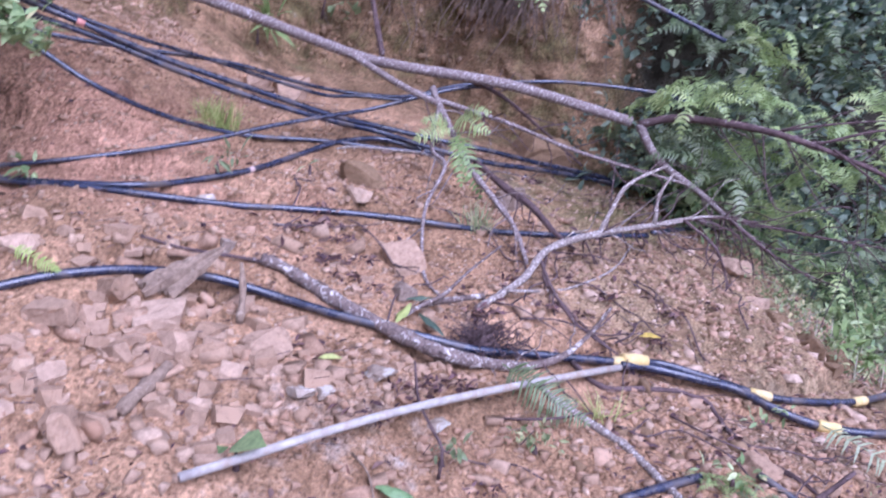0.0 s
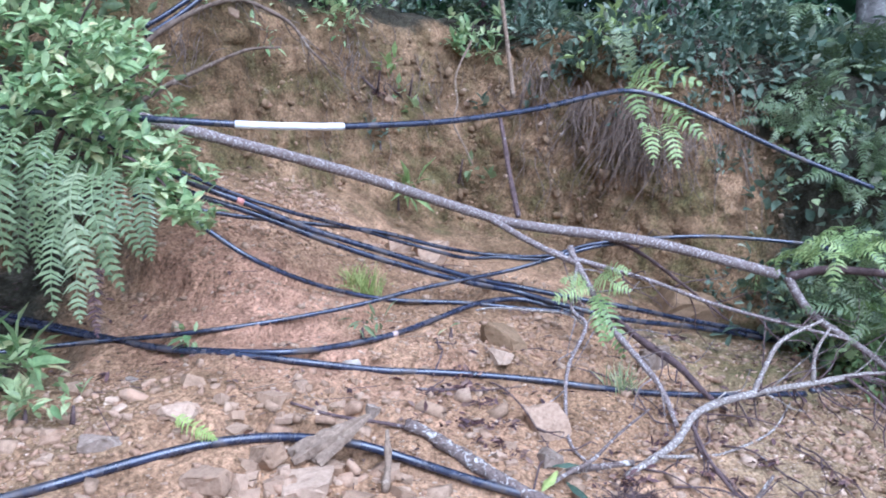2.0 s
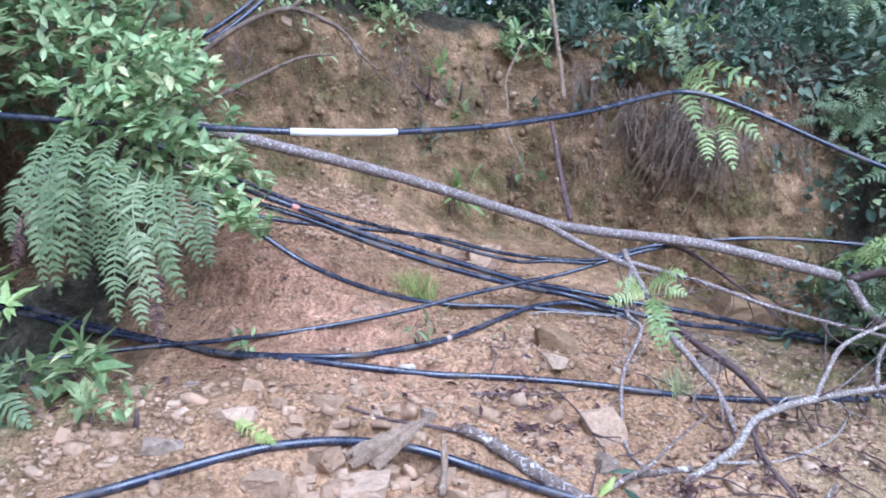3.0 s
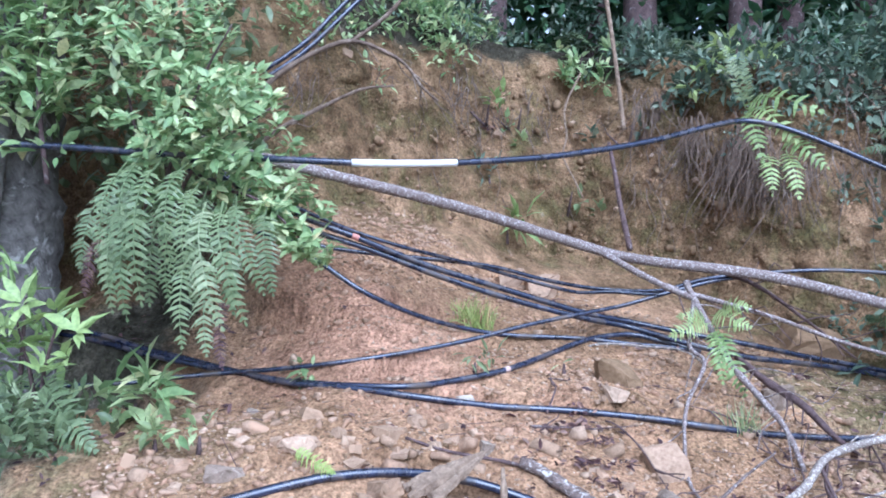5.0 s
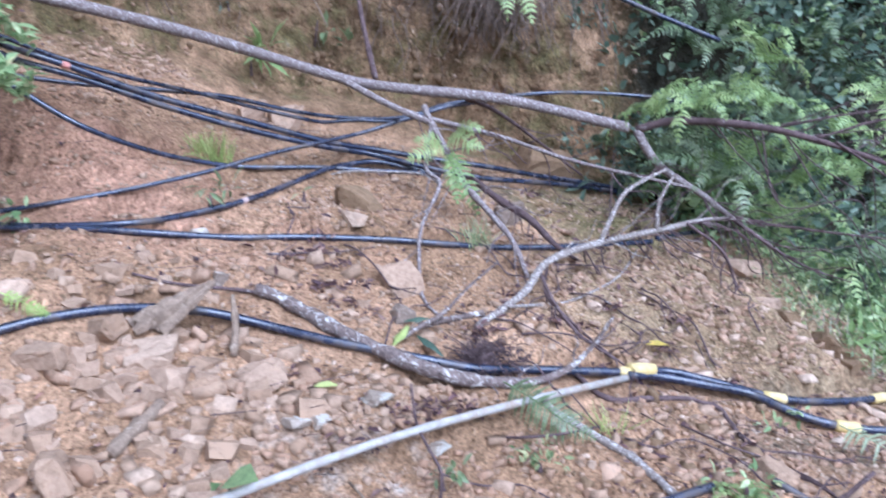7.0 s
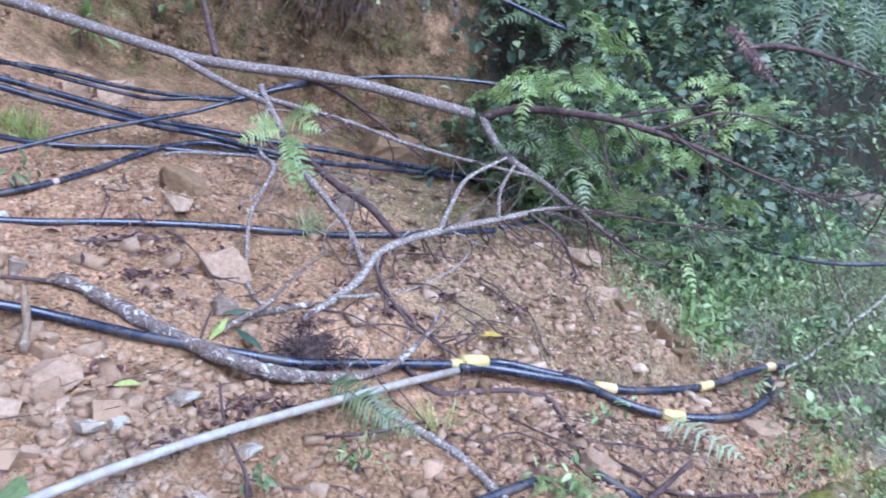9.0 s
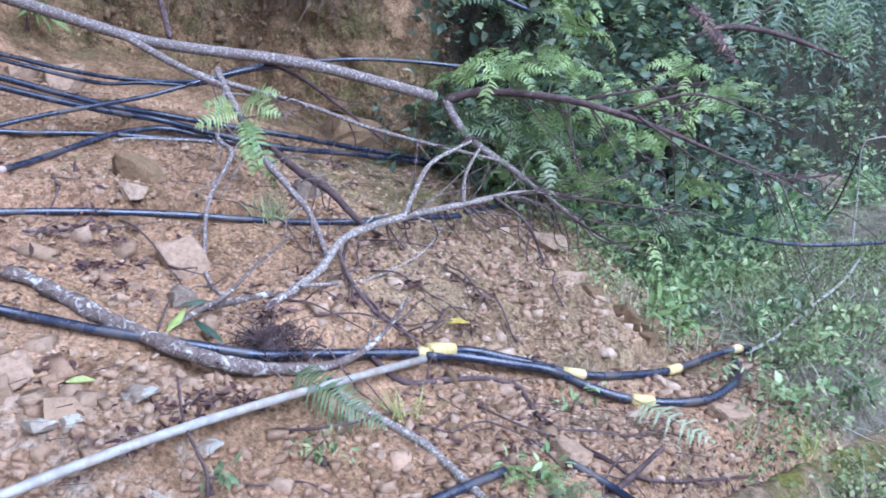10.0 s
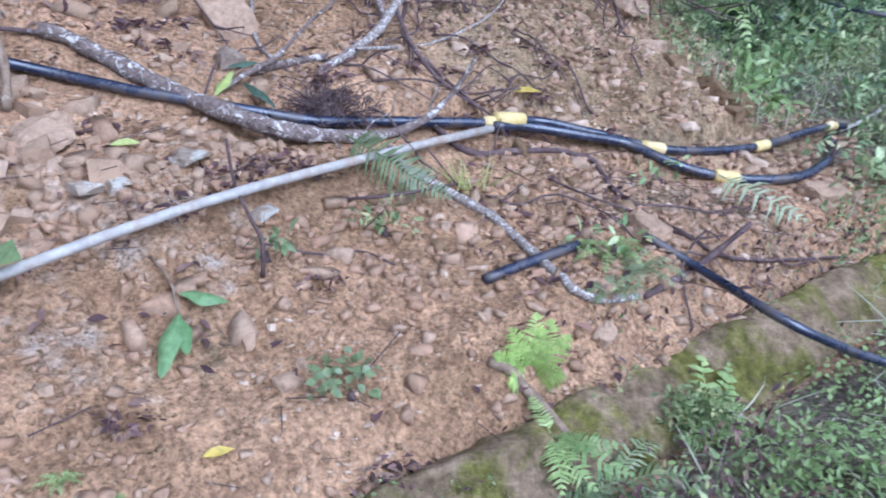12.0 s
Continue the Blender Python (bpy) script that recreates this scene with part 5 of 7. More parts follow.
def shrub(label, stems, leaf_centres, each, radius, size, mat, seed, template=OVAL, name="shrub", tips=False):
    rng = np.random.RandomState(seed)
    top = tagged(new(name), label, "shrub")
    top.location = stems[0][0]
    back = Matrix.Translation(stems[0][0]).inverted()
    for i, line in enumerate(stems):
        ob = tube("stem", line, [0.012, 0.009, 0.004], BARK_DARK, None, 6, 0.1, 0.08, False, i)
        ob.parent, ob.matrix_parent_inverse = top, back
    if tips:
        at, d, a = rosettes(rng, leaf_centres, each, (0.15, -0.55, 0.75), radius)
        ob = many("foliage", template, at, frames_of(d, a + rng.normal(0, 0.15, a.shape)), size * rng.uniform(0.6, 1.3, len(at)), mat)
    else:
        at, d = clumps(rng, leaf_centres, each, radius)
        ob = leaf_cloud("foliage", at, d + (0.1, -0.45, 0.15), size, mat, None, rng, template)
    ob.parent, ob.matrix_parent_inverse = top, back
    return top


# the leafy shrub on the shoulder of the bank
rng = np.random.RandomState(3)
heart = []
for _ in range(430):
    z = rng.uniform(1.75, 2.95)
    right = np.interp(z, [1.6, 1.8, 2.0, 2.3, 2.6, 2.95], [-1.62, -1.72, -1.84, -1.98, -2.15, -2.38])
    x = right - rng.uniform(0, 1) ** 1.3 * 1.25
    y = 3.58 + rng.uniform(-0.28, 0.3) + 0.2 * (x + 2.3)
    if x > -2.55 or z > 2.2:
        heart.append((x, y, z))
for _ in range(34):
    u = rng.uniform(0, 1)
    heart.append((-1.90 + 0.30 * u + rng.uniform(-0.05, 0.05), 3.5 + rng.uniform(-0.1, 0.1), 1.86 - 0.26 * u + rng.uniform(-0.06, 0.05)))
for _ in range(60):
    heart.append((rng.uniform(-2.25, -1.85), rng.uniform(3.2, 3.36), rng.uniform(1.98, 2.34)))
shrub("dense glossy light green shrub overhanging the cables",
      [[(-2.7, 3.9, 1.5), (-2.5, 3.7, 2.0), (-2.2, 3.5, 2.4), (-2.0, 3.4, 2.6)], [(-2.7, 3.9, 1.5), (-2.6, 3.6, 2.1), (-2.7, 3.5, 2.7)],
       [(-2.7, 3.9, 1.5), (-2.3, 3.6, 1.85), (-1.9, 3.45, 1.85), (-1.62, 3.48, 1.62)], [(-2.7, 3.9, 1.5), (-2.3, 3.6, 2.0), (-1.85, 3.5, 2.25)]],
      heart, 9, 0.03, 0.076, LEAF, 5, tips=True)
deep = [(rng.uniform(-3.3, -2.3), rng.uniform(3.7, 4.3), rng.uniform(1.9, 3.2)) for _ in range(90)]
shrub("dark leafy thicket behind the shrub on the bank", [[(-2.8, 4.1, 1.7), (-2.7, 4.0, 2.4), (-2.5, 4.0, 3.0)]], deep, 12, 0.2, 0.10, FERN_SHADED, 6)
ivy = [(-2.93 + rng.uniform(-0.35, 0.16), 3.26 + rng.uniform(-0.08, 0.08), rng.uniform(2.05, 3.1)) for _ in range(80)]
shrub("climbing broad-leaved vine on the tree trunk", [[(-2.85, 3.3, 1.9), (-2.88, 3.25, 2.4), (-2.8, 3.25, 3.2)]], ivy, 6, 0.10, 0.10, LEAF, 7, name="vine")
low = [(rng.uniform(-3.1, -2.62), rng.uniform(3.05, 3.3), rng.uniform(1.05, 1.5)) for _ in range(16)]
shrub("pale green lance-leaved plant at the tree foot", [[(-2.85, 3.2, 0.9), (-2.8, 3.15, 1.2), (-2.75, 3.1, 1.45)]], low, 7, 0.10, 0.15, FERN_BRIGHT, 8, LANCE, "herb")
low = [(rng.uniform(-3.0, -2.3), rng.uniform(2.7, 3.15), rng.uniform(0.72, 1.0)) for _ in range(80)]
shrub("low dark green weeds at the tree foot", [[(-2.7, 3.0, 0.75), (-2.68, 2.98, 0.9), (-2.65, 2.95, 1.0)]], low, 8, 0.10, 0.075, FERN_SHADED, 9, OVAL, "weeds")
for label, x, y, n, r, size, mat, form, h in (("green lance-leaved herb beside the cables", -2.28, 3.22, 9, 0.12, 0.17, LEAF, BROAD_LANCE, 0.05), ("small green herb in the rubble", -2.02, 3.0, 5, 0.06, 0.06, WEED, OVAL, 0.05), ("small green seedling in the rubble", -1.84, 3.02, 3, 0.07, 0.075, LEAF, OVAL, 0.07),
                                        ("small green sprig in red soil", -1.80, 3.76, 2, 0.07, 0.075, LEAF, OVAL, 0.06), ("small leafy sprout by the cable", -1.07, 4.14, 3, 0.09, 0.09, FERN, LANCE, 0.05),
                                        ("single bright green leaf sprout", -0.68, 4.36, 1, 0.03, 0.07, LEAF, OVAL, 0.06), 
                                        ("broad pale green leaf at the pipe end", -0.54, 2.52, 1, 0.02, 0.15, LEAF, ROUND, 0.06),
                                        ("small pale green weeds on soil", 0.36, 2.96, 12, 0.07, 0.028, WEED, OVAL, 0.03), ("small green weeds on soil", 0.27, 2.38, 10, 0.07, 0.032, FERN, ROUND, 0.02),
                                        ("small green weeds beside the cable stub", 1.03, 2.95, 4, 0.08, 0.045, LEAF, OVAL, 0.05), ("leafy plant growing against the mossy kerb", 1.15, 2.53, 90, 0.075, 0.024, WEED, OVAL, 0.05), ("bright clover-like weeds beside the kerb", 1.42, 2.28, 110, 0.17, 0.024, FERN_BRIGHT, OVAL, 0.01), 
                                        ("small green herb on the bank face", -1.40, 6.22, 3, 0.10, 0.20, FERN_BRIGHT, LANCE, 0.10), ("small leafy plant on the bank face", -1.55, 6.25, 5, 0.10, 0.08, LEAF_DARK, OVAL, 0.1),
                                        ("small weeds at the rubble edge", 1.33, 3.47, 4, 0.07, 0.04, LEAF, OVAL, 0.03), ("small weeds on the rubble", 0.05, 2.75, 3, 0.06, 0.045, FERN, OVAL, 0.03)):
    c = on_ground(x, y, h)
    pts = [c + Vector((rng.uniform(-r, r), rng.uniform(-r, r) * 0.6, rng.uniform(0, r))) for _ in range(n)]
    shrub(label, [[on_ground(x, y), c.lerp(on_ground(x, y), 0.5), c]], pts, 6 if n > 1 else 2, r * 0.5, size, mat, n, form, "herb")


verge = random.Random(31)
for k, (x, y, n, size, mat, form) in enumerate(((2.13, 4.65, 9, 0.075, FERN_BRIGHT, OVAL), (2.22, 4.85, 8, 0.07, LEAF, OVAL), (2.45, 4.95, 7, 0.065, FERN_SHADED, ROUND), (2.75, 4.75, 8, 0.06, LEAF, OVAL), (3.0, 5.0, 8, 0.07, FERN_SHADED, ROUND), (2.62, 4.25, 9, 0.055, WEED, OVAL), (2.9, 4.4, 8, 0.06, LEAF, OVAL), (2.55, 3.8, 8, 0.05, WEED, OVAL), (3.3, 5.4, 8, 0.08, FERN_SHADED, OVAL), (2.6, 5.5, 9, 0.07, LEAF, ROUND), (3.1, 5.8, 8, 0.08, WEED, OVAL), (2.35, 3.75, 7, 0.05, LEAF, ROUND), (2.75, 3.95, 8, 0.055, FERN_SHADED, OVAL), (3.2, 4.7, 8, 0.06, WEED, ROUND), (2.4, 5.2, 8, 0.07, FERN_BRIGHT, OVAL), (3.5, 5.0, 8, 0.06, LEAF, OVAL), (2.2, 3.95, 5, 0.045, LEAF, OVAL))):
    c = on_ground(x, y, 0.05)
    pts = [c + Vector((verge.uniform(-0.12, 0.12), verge.uniform(-0.10, 0.10), verge.uniform(0, 0.10))) for _ in range(n)]
    shrub("low broad-leaved green weed on the verge", [[on_ground(x, y), c.lerp(on_ground(x, y), 0.5), c + Vector((0.01, 0, 0.06))]], pts, 7, 0.05, size, mat, 60 + k, form, "herb")
pts = [Vector(q) for q in ((-2.62, 2.95, 1.36), (-2.52, 2.95, 1.12), (-2.36, 2.95, 1.26), (-2.64, 2.95, 1.2), (-2.40, 2.95, 1.17), (-2.48, 2.97, 1.34), (-2.70, 2.95, 1.28))]
shrub("bright yellow-green lance-leaved herb at the tree foot", [[(-2.6, 3.05, 0.85), (-2.55, 3.0, 1.1), (-2.45, 2.95, 1.3)], [(-2.6, 3.05, 0.85), (-2.62, 3.0, 1.1), (-2.66, 2.95, 1.32)]], pts, 8, 0.02, 0.135, FERN_BRIGHT, 17, BROAD_LANCE, "herb", True)
hung_fern("broad green palm-like fronds at the tree foot", [((-2.55, 3.0, 1.08), (-2.20, 2.9, 0.82), 0.11, 0.05), ((-2.60, 3.0, 1.05), (-2.42, 2.88, 0.78), 0.11, 0.05), ((-2.66, 3.0, 1.08), (-2.75, 2.88, 0.8), 0.10, 0.05)], FERN, slim=0.4)
def leaf_blade(a, b, width, mat, name="leaf"):
    """A broad crumpled leaf from its stalk at a to its tip at b."""
    a, b = Vector(a), Vector(b)
    side = (b - a).cross(Vector((0, 0, 1))).normalized()
    rows = []
    for i in range(13):
        u = i / 12
        c = a.lerp(b, u) + Vector((0, 0, 0.10 * (b - a).length * math.sin(math.pi * u)))
        w = width * math.sin(math.pi * (0.04 + 0.96 * u)) ** 0.8
        for k in (-1, -0.5, 0, 0.5, 1):
            edge = 0.88 + 0.12 * math.sin(11 * u + 3 * k)
            rows.append(c + side * (k * w * edge) + Vector((0, 0, -0.6 * w * k * k + 0.10 * width * math.sin(9 * u + 4 * k + 30 * a.x))))
    faces = [(5 * i + k, 5 * i + k + 1, 5 * i + k + 6, 5 * i + k + 5) for i in range(12) for k in range(4)]
    return new(name, mesh_of(name, rows, faces, mat, True))


def leafy_stalk(label, stalk, blades, name="herb"):
    """A stalk with broad leaves; blades: (stalk end, tip, half width, material)."""
    top = tagged(new(name), label, "plant")
    top.location = stalk[0]
    made = [tube("stem", stalk, [0.004, 0.003], DRY_WOOD, None, 6, 0.1, 0.03)] + [leaf_blade(*blade) for blade in blades]
    for ob in made:
        ob.parent, ob.matrix_parent_inverse = top, Matrix.Translation(stalk[0]).inverted()
    return top


leafy_stalk("wilted herb with broad drooping green leaves", [(-0.223, 2.671, 0.35), (-0.165, 2.60, 0.32), (-0.135, 2.524, 0.262)],
            [((-0.135, 2.524, 0.262), (-0.148, 2.350, 0.185), 0.028, WILTED), ((-0.14, 2.585, 0.29), (-0.025, 2.575, 0.262), 0.030, WILTED), ((-0.135, 2.52, 0.262), (-0.10, 2.42, 0.205), 0.024, WILTED)])
leafy_stalk("broken sprig with blue-green leaves beside the log", [(-0.06, 3.56, 0.66), (-0.09, 3.50, 0.655), (-0.11, 3.46, 0.645)],
            [((-0.163, 3.40, 0.598), (-0.107, 3.47, 0.66), 0.026, GRASS_PALE), ((-0.13, 3.52, 0.665), (-0.03, 3.54, 0.67), 0.022, LEAF_DARK), ((-0.075, 3.45, 0.625), (0.03, 3.37, 0.56), 0.022, LEAF_DARK)])


def tuft(label, x, y, blades, length, mat, seed):
    rng = np.random.RandomState(seed)
    c = on_ground(x, y)
    at = np.array(c) + rng.normal(0, 0.035, (blades, 3)) * (1, 1, 0.1)
    ways = rng.normal(0, 0.5, (blades, 3)) + (0, -0.15, 1.0)
    ob = many("grass_tuft", BLADE, at, frames_of(ways, np.tile((0, -1.0, 0.2), (blades, 1)) + rng.normal(0, 0.3, (blades, 3))), length * rng.uniform(0.6, 1.2, blades)[:, None] * (1.4, 1, 1.6), mat)
    return tagged(ob, label, "grass", "grass tufts")


for x, y, n, l, m, s in ((-1.20, 4.68, 80, 0.17, GRASS_PALE, 1), (-1.26, 4.66, 50, 0.14, GRASS_PALE, 2), (0.15, 4.35, 40, 0.16, GRASS, 3), (0.62, 3.25, 20, 0.12, GRASS_PALE, 5), (2.2, 3.2, 60, 0.13, GRASS_PALE, 7), (2.45, 3.4, 70, 0.13, GRASS, 12), (2.3, 3.55, 50, 0.12, GRASS_PALE, 13)):
    tuft("tuft of thin arching grass on the soil", x, y, n, l, m, s)

# ---- undergrowth, verge and litter ----
rng = np.random.RandomState(12)


def spread(n, x0, x1, from_foot, to_foot, lift):
    x = rng.uniform(x0, x1, n)
    y = foot(x) + rng.uniform(from_foot, to_foot, n)
    return np.stack([x, y, ground_z(x, y) + rng.uniform(0.0, lift, n)], axis=1)


def thin(p):
    """Leaves the eroded stretch of the far bank mostly bare."""
    bald = (p[:, 0] > 4.4) & (p[:, 0] < 6.6) & (p[:, 1] - foot(p[:, 0]) < 0.8)
    sparse = (p[:, 0] < 2.3) & (p[:, 2] > 1.55)
    return p[(~bald | (rng.uniform(0, 1, len(p)) < 0.25)) & (~sparse | (rng.uniform(0, 1, len(p)) < 0.22))]


at, d = clumps(rng, thin(spread(620, 0.95, 11.0, -0.35, 1.5, 0.4)), 22, 0.21)
tagged(leaf_cloud("undergrowth", at, d + (0, -0.7, 0.35), 0.10, LEAF_DARK, None, rng), "dense dark green broad-leaved undergrowth on the bank", "undergrowth", kind="stuff")
at, d = clumps(rng, thin(spread(520, 1.0, 5.2, -0.3, 1.3, 0.3)), 20, 0.19)
tagged(leaf_cloud("undergrowth", at, d + (0, -0.75, 0.3), 0.10, LEAF_DARK, None, rng, ROUND), "thick dark leafy undergrowth on the lower bank", "undergrowth", kind="stuff")
at, d = clumps(rng, thin(spread(480, 1.2, 8.0, -0.5, 1.2, 0.4)), 16, 0.17)
tagged(leaf_cloud("undergrowth", at, d + (0, -0.7, 0.3), 0.075, LEAF, None, rng, ROUND), "lighter green leafy undergrowth on the bank", "undergrowth", kind="stuff")
at, d = clumps(rng, spread(340, 1.3, 4.6, -0.65, 0.15, 0.3), 16, 0.16)
tagged(leaf_cloud("undergrowth", at, d + (0, -0.7, 0.4), 0.06, LEAF, None, rng), "pale green small-leaved undergrowth at the slope edge", "undergrowth", kind="stuff")
crest = spread(330, -2.4, 3.2, 0.75, 2.6, 0.22)
crest = crest[wave(crest[:, 0], crest[:, 1], 0.45) + rng.normal(0, 0.25, len(crest)) > 0.45 * smooth(-1.8, -1.5, crest[:, 0]) * smooth(-0.3, -0.6, crest[:, 0])]
crest[:, 2] += 0.9 * np.maximum(0, wave(crest[:, 0] + 3, crest[:, 1], 0.7)) * rng.uniform(0, 1, len(crest))
at, d = clumps(rng, crest, 34, 0.19)
tagged(leaf_cloud("undergrowth", at, d + (0, -0.6, 0.3), 0.085, LEAF_DARK, None, rng), "dark green shrubs along the top of the bank", "undergrowth", kind="stuff")
at, d = clumps(rng, spread(170, -3.2, -1.8, 0.42, 1.5, 0.12), 22, 0.15)
tagged(leaf_cloud("undergrowth", at, d + (0, -0.7, 0.1), 0.075, LEAF, None, rng), "light green leafy plants hanging over the high bank", "undergrowth", kind="stuff")
at, d = clumps(rng, spread(380, -5, 13, 1.8, 5.5, 1.3), 18, 0.45)
tagged(leaf_cloud("undergrowth", at, d + (0, -0.5, 0.3), 0.18, LEAF_FAR_SHADED, None, rng), "forest undergrowth behind the bank, leaves darkened for shade", "undergrowth", kind="stuff")
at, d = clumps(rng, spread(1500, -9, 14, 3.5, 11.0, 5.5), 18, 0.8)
tagged(leaf_cloud("far_thicket", at, d + (0, -0.5, 0.3), 0.38, LEAF_FAR_SHADED, None, rng), "leafy forest far behind the bank, dimness put into its colour", "forest", kind="stuff")
TRAIL = np.array([(q.x, q.y) for line in (K_TAPED_LINE, K_TAPED_B_LINE) for q in spline(line, 0.06)])


def off_trail(x, y, gap):
    """True where the taped cables and the strip before them stay clear of weeds."""
    out = np.ones(len(x), bool)
    for i in range(0, len(x), 4000):
        dx, dy = x[i:i + 4000, None] - TRAIL[None, :, 0], y[i:i + 4000, None] - TRAIL[None, :, 1]
        out[i:i + 4000] = (np.hypot(dx, dy + 0.5 * gap * (dy < 0)) > gap).all(axis=1)
    return out


n = 8000
x, y = rng.uniform(1.75, 8.0, n), rng.uniform(2.6, 11.0, n)
keep = (y < foot(x) + 0.1) & (wave(x, y, 0.5) + rng.normal(0, 0.35, n) > -0.1) & (kerb_side(x, y) < 1.2) & (x + 0.5 * smooth(3.9, 4.9, y) + 0.25 * wave(x, y, 0.4) > 2.1) & off_trail(x, y, 0.12)
x, y = x[keep], y[keep]
at = np.stack([x, y, ground_z(x, y) + 0.015], axis=1)
tagged(many("grass", BLADE, at, frames_of(rng.normal(0, 0.5, (len(x), 3)) + (0, -0.1, 0.8), np.tile((0, -1.0, 0.2), (len(x), 1)) + rng.normal(0, 0.4, (len(x), 3))), rng.uniform(0.05, 0.17, len(x))[:, None] * (1.5, 1, 1.5), GRASS),
       "short uneven green grass on the verge", "grass", kind="stuff")
n = 52000
x, y = rng.uniform(0.7, 5.6, n), rng.uniform(1.8, 7.5, n)
keep = (y < foot(x)) & ((x + 0.5 * smooth(3.9, 4.9, y) + 0.3 * wave(x, y, 0.4) > 2.08) | ((kerb_side(x, y) > 0.16) & (rng.uniform(0, 1, n) < 0.45))) & (wave(x, y, 0.35) + rng.normal(0, 0.4, n) > -0.35) & off_trail(x, y, 0.10)
x, y = x[keep], y[keep]
at = np.stack([x, y, ground_z(x, y) + rng.uniform(0.01, 0.11, len(x))], axis=1)
tagged(leaf_cloud("weeds", at, np.tile((0, -0.3, 0.4), (len(x), 1)), 0.031, WEED, None, rng), "small leafy weeds on the verge", "weeds", kind="stuff")
n = 26000
x, y = rng.uniform(1.6, 6.0, n), rng.uniform(2.4, 8.0, n)
keep = (y < foot(x)) & (x + 0.5 * smooth(3.9, 4.9, y) + 0.3 * wave(x, y, 0.4) > 2.05) & (kerb_side(x, y) < 1.6) & (wave(x + 5, y, 0.42) + rng.normal(0, 0.2, n) > 0.15) & off_trail(x, y, 0.10)
x, y = x[keep], y[keep]
at = np.stack([x, y, ground_z(x, y) + rng.uniform(0.01, 0.14, len(x))], axis=1)
tagged(leaf_cloud("weeds", at, np.tile((0, -0.5, 0.5), (len(x), 1)), 0.03, WEED, None, rng, ROUND), "yellow-green clover patches on the verge", "weeds", kind="stuff")
n = 3600
x, y = rng.uniform(1.7, 6.0, n), rng.uniform(2.4, 8.0, n)
keep = (y < foot(x)) & (x + 0.5 * smooth(3.9, 4.9, y) + 0.3 * wave(x, y, 0.4) > 1.95) & (wave(x + 9, y, 0.6) + rng.normal(0, 0.3, n) > 0.0) & off_trail(x, y, 0.12)
x, y = x[keep], y[keep]
at = np.stack([x, y, ground_z(x, y) + 0.01], axis=1)
tagged(many("grass", BLADE, at, frames_of(rng.normal(0, 0.6, (len(x), 3)) + (0, -0.1, 0.7), np.tile((0, -1.0, 0.2), (len(x), 1)) + rng.normal(0, 0.4, (len(x), 3))), rng.uniform(0.06, 0.2, len(x))[:, None] * (1.6, 1, 1.5), GRASS_DRY), "pale dry grass on the verge", "grass", kind="stuff")
n = 9000
x, y = rng.uniform(0.75, 2.9, n), rng.uniform(1.4, 3.6, n)
keep = (kerb_side(x, y) > 0.11) & (kerb_side(x, y) < 1.0) & (wave(x, y, 0.22) + rng.normal(0, 0.25, n) > 0.0)
x, y = x[keep], y[keep]
at = np.stack([x, y, ground_z(x, y) + rng.uniform(0.01, 0.10, len(x))], axis=1)
tagged(leaf_cloud("weeds", at, np.tile((0, -0.3, 0.4), (len(x), 1)), 0.018, WEED, None, rng), "clover-like weeds beside the mossy kerb", "weeds", kind="stuff")
n = 5000
x, y = rng.uniform(0.8, 3.0, n), rng.uniform(1.4, 3.4, n)
keep = (kerb_side(x, y) > 0.11) & (kerb_side(x, y) < 1.0) & (wave(x + 6, y, 0.22) + rng.normal(0, 0.2, n) > 0.1)
x, y = x[keep], y[keep]
at = np.stack([x, y, ground_z(x, y) + rng.uniform(0.04, 0.10, len(x))], axis=1)
tagged(leaf_cloud("leaf_litter", at, np.tile((0, -0.2, 0.8), (len(x), 1)), 0.034, LEAF_DRY, None, rng), "grey-brown dead leaves among the weeds below the kerb", "leaf litter", kind="stuff")
n = 2600
x, y = rng.uniform(0.5, 2.2, n), rng.uniform(2.2, 3.6, n)
keep = (kerb_side(x, y) > -0.26) & (kerb_side(x, y) < -0.02) & (wave(x + 3, y, 0.2) + rng.normal(0, 0.3, n) > 0.0)
x, y = x[keep], y[keep]
at = np.stack([x, y, ground_z(x, y) + rng.uniform(0.006, 0.02, len(x))], axis=1)
tagged(leaf_cloud("leaf_litter", at, np.tile((0, -0.1, 1.0), (len(x), 1)), 0.026, LEAF_DRY, None, rng), "grey-brown dead leaves gathered behind the kerb", "leaf litter", kind="stuff")
tagged(leaf_cloud("weeds", at[::4] + (0.02, -0.02, 0.01), np.tile((0, -0.2, 0.7), (len(at[::4]), 1)), 0.02, WEED, None, rng), "small green weeds growing behind the kerb", "weeds", kind="stuff")
n = 700
x, y = rng.uniform(0.8, 3.0, n), rng.uniform(1.4, 3.4, n)
keep = (kerb_side(x, y) > 0.13) & (kerb_side(x, y) < 1.0)
x, y = x[keep], y[keep]
at = np.stack([x, y, ground_z(x, y) + rng.uniform(0.04, 0.10, len(x))], axis=1)
tagged(many("grass", BLADE, at, frames_of(rng.normal(0, 1.0, (len(x), 3)) * (1, 1, 0.25), np.tile((0, -0.5, 0.8), (len(x), 1)) + rng.normal(0, 0.3, (len(x), 3))), rng.uniform(0.06, 0.2, len(x))[:, None] * (1.1, 1, 1.2), GRASS_DRY), "pale dry stems among the weeds below the kerb", "grass", kind="stuff")
n = 9000
x, y = rng.uniform(0.9, 3.2, n), rng.uniform(1.4, 3.6, n)
keep = (kerb_side(x, y) > 0.13) & (kerb_side(x, y) < 1.2) & (wave(x + 2, y + 5, 0.3) + rng.normal(0, 0.2, n) > -0.1)
x, y = x[keep], y[keep]
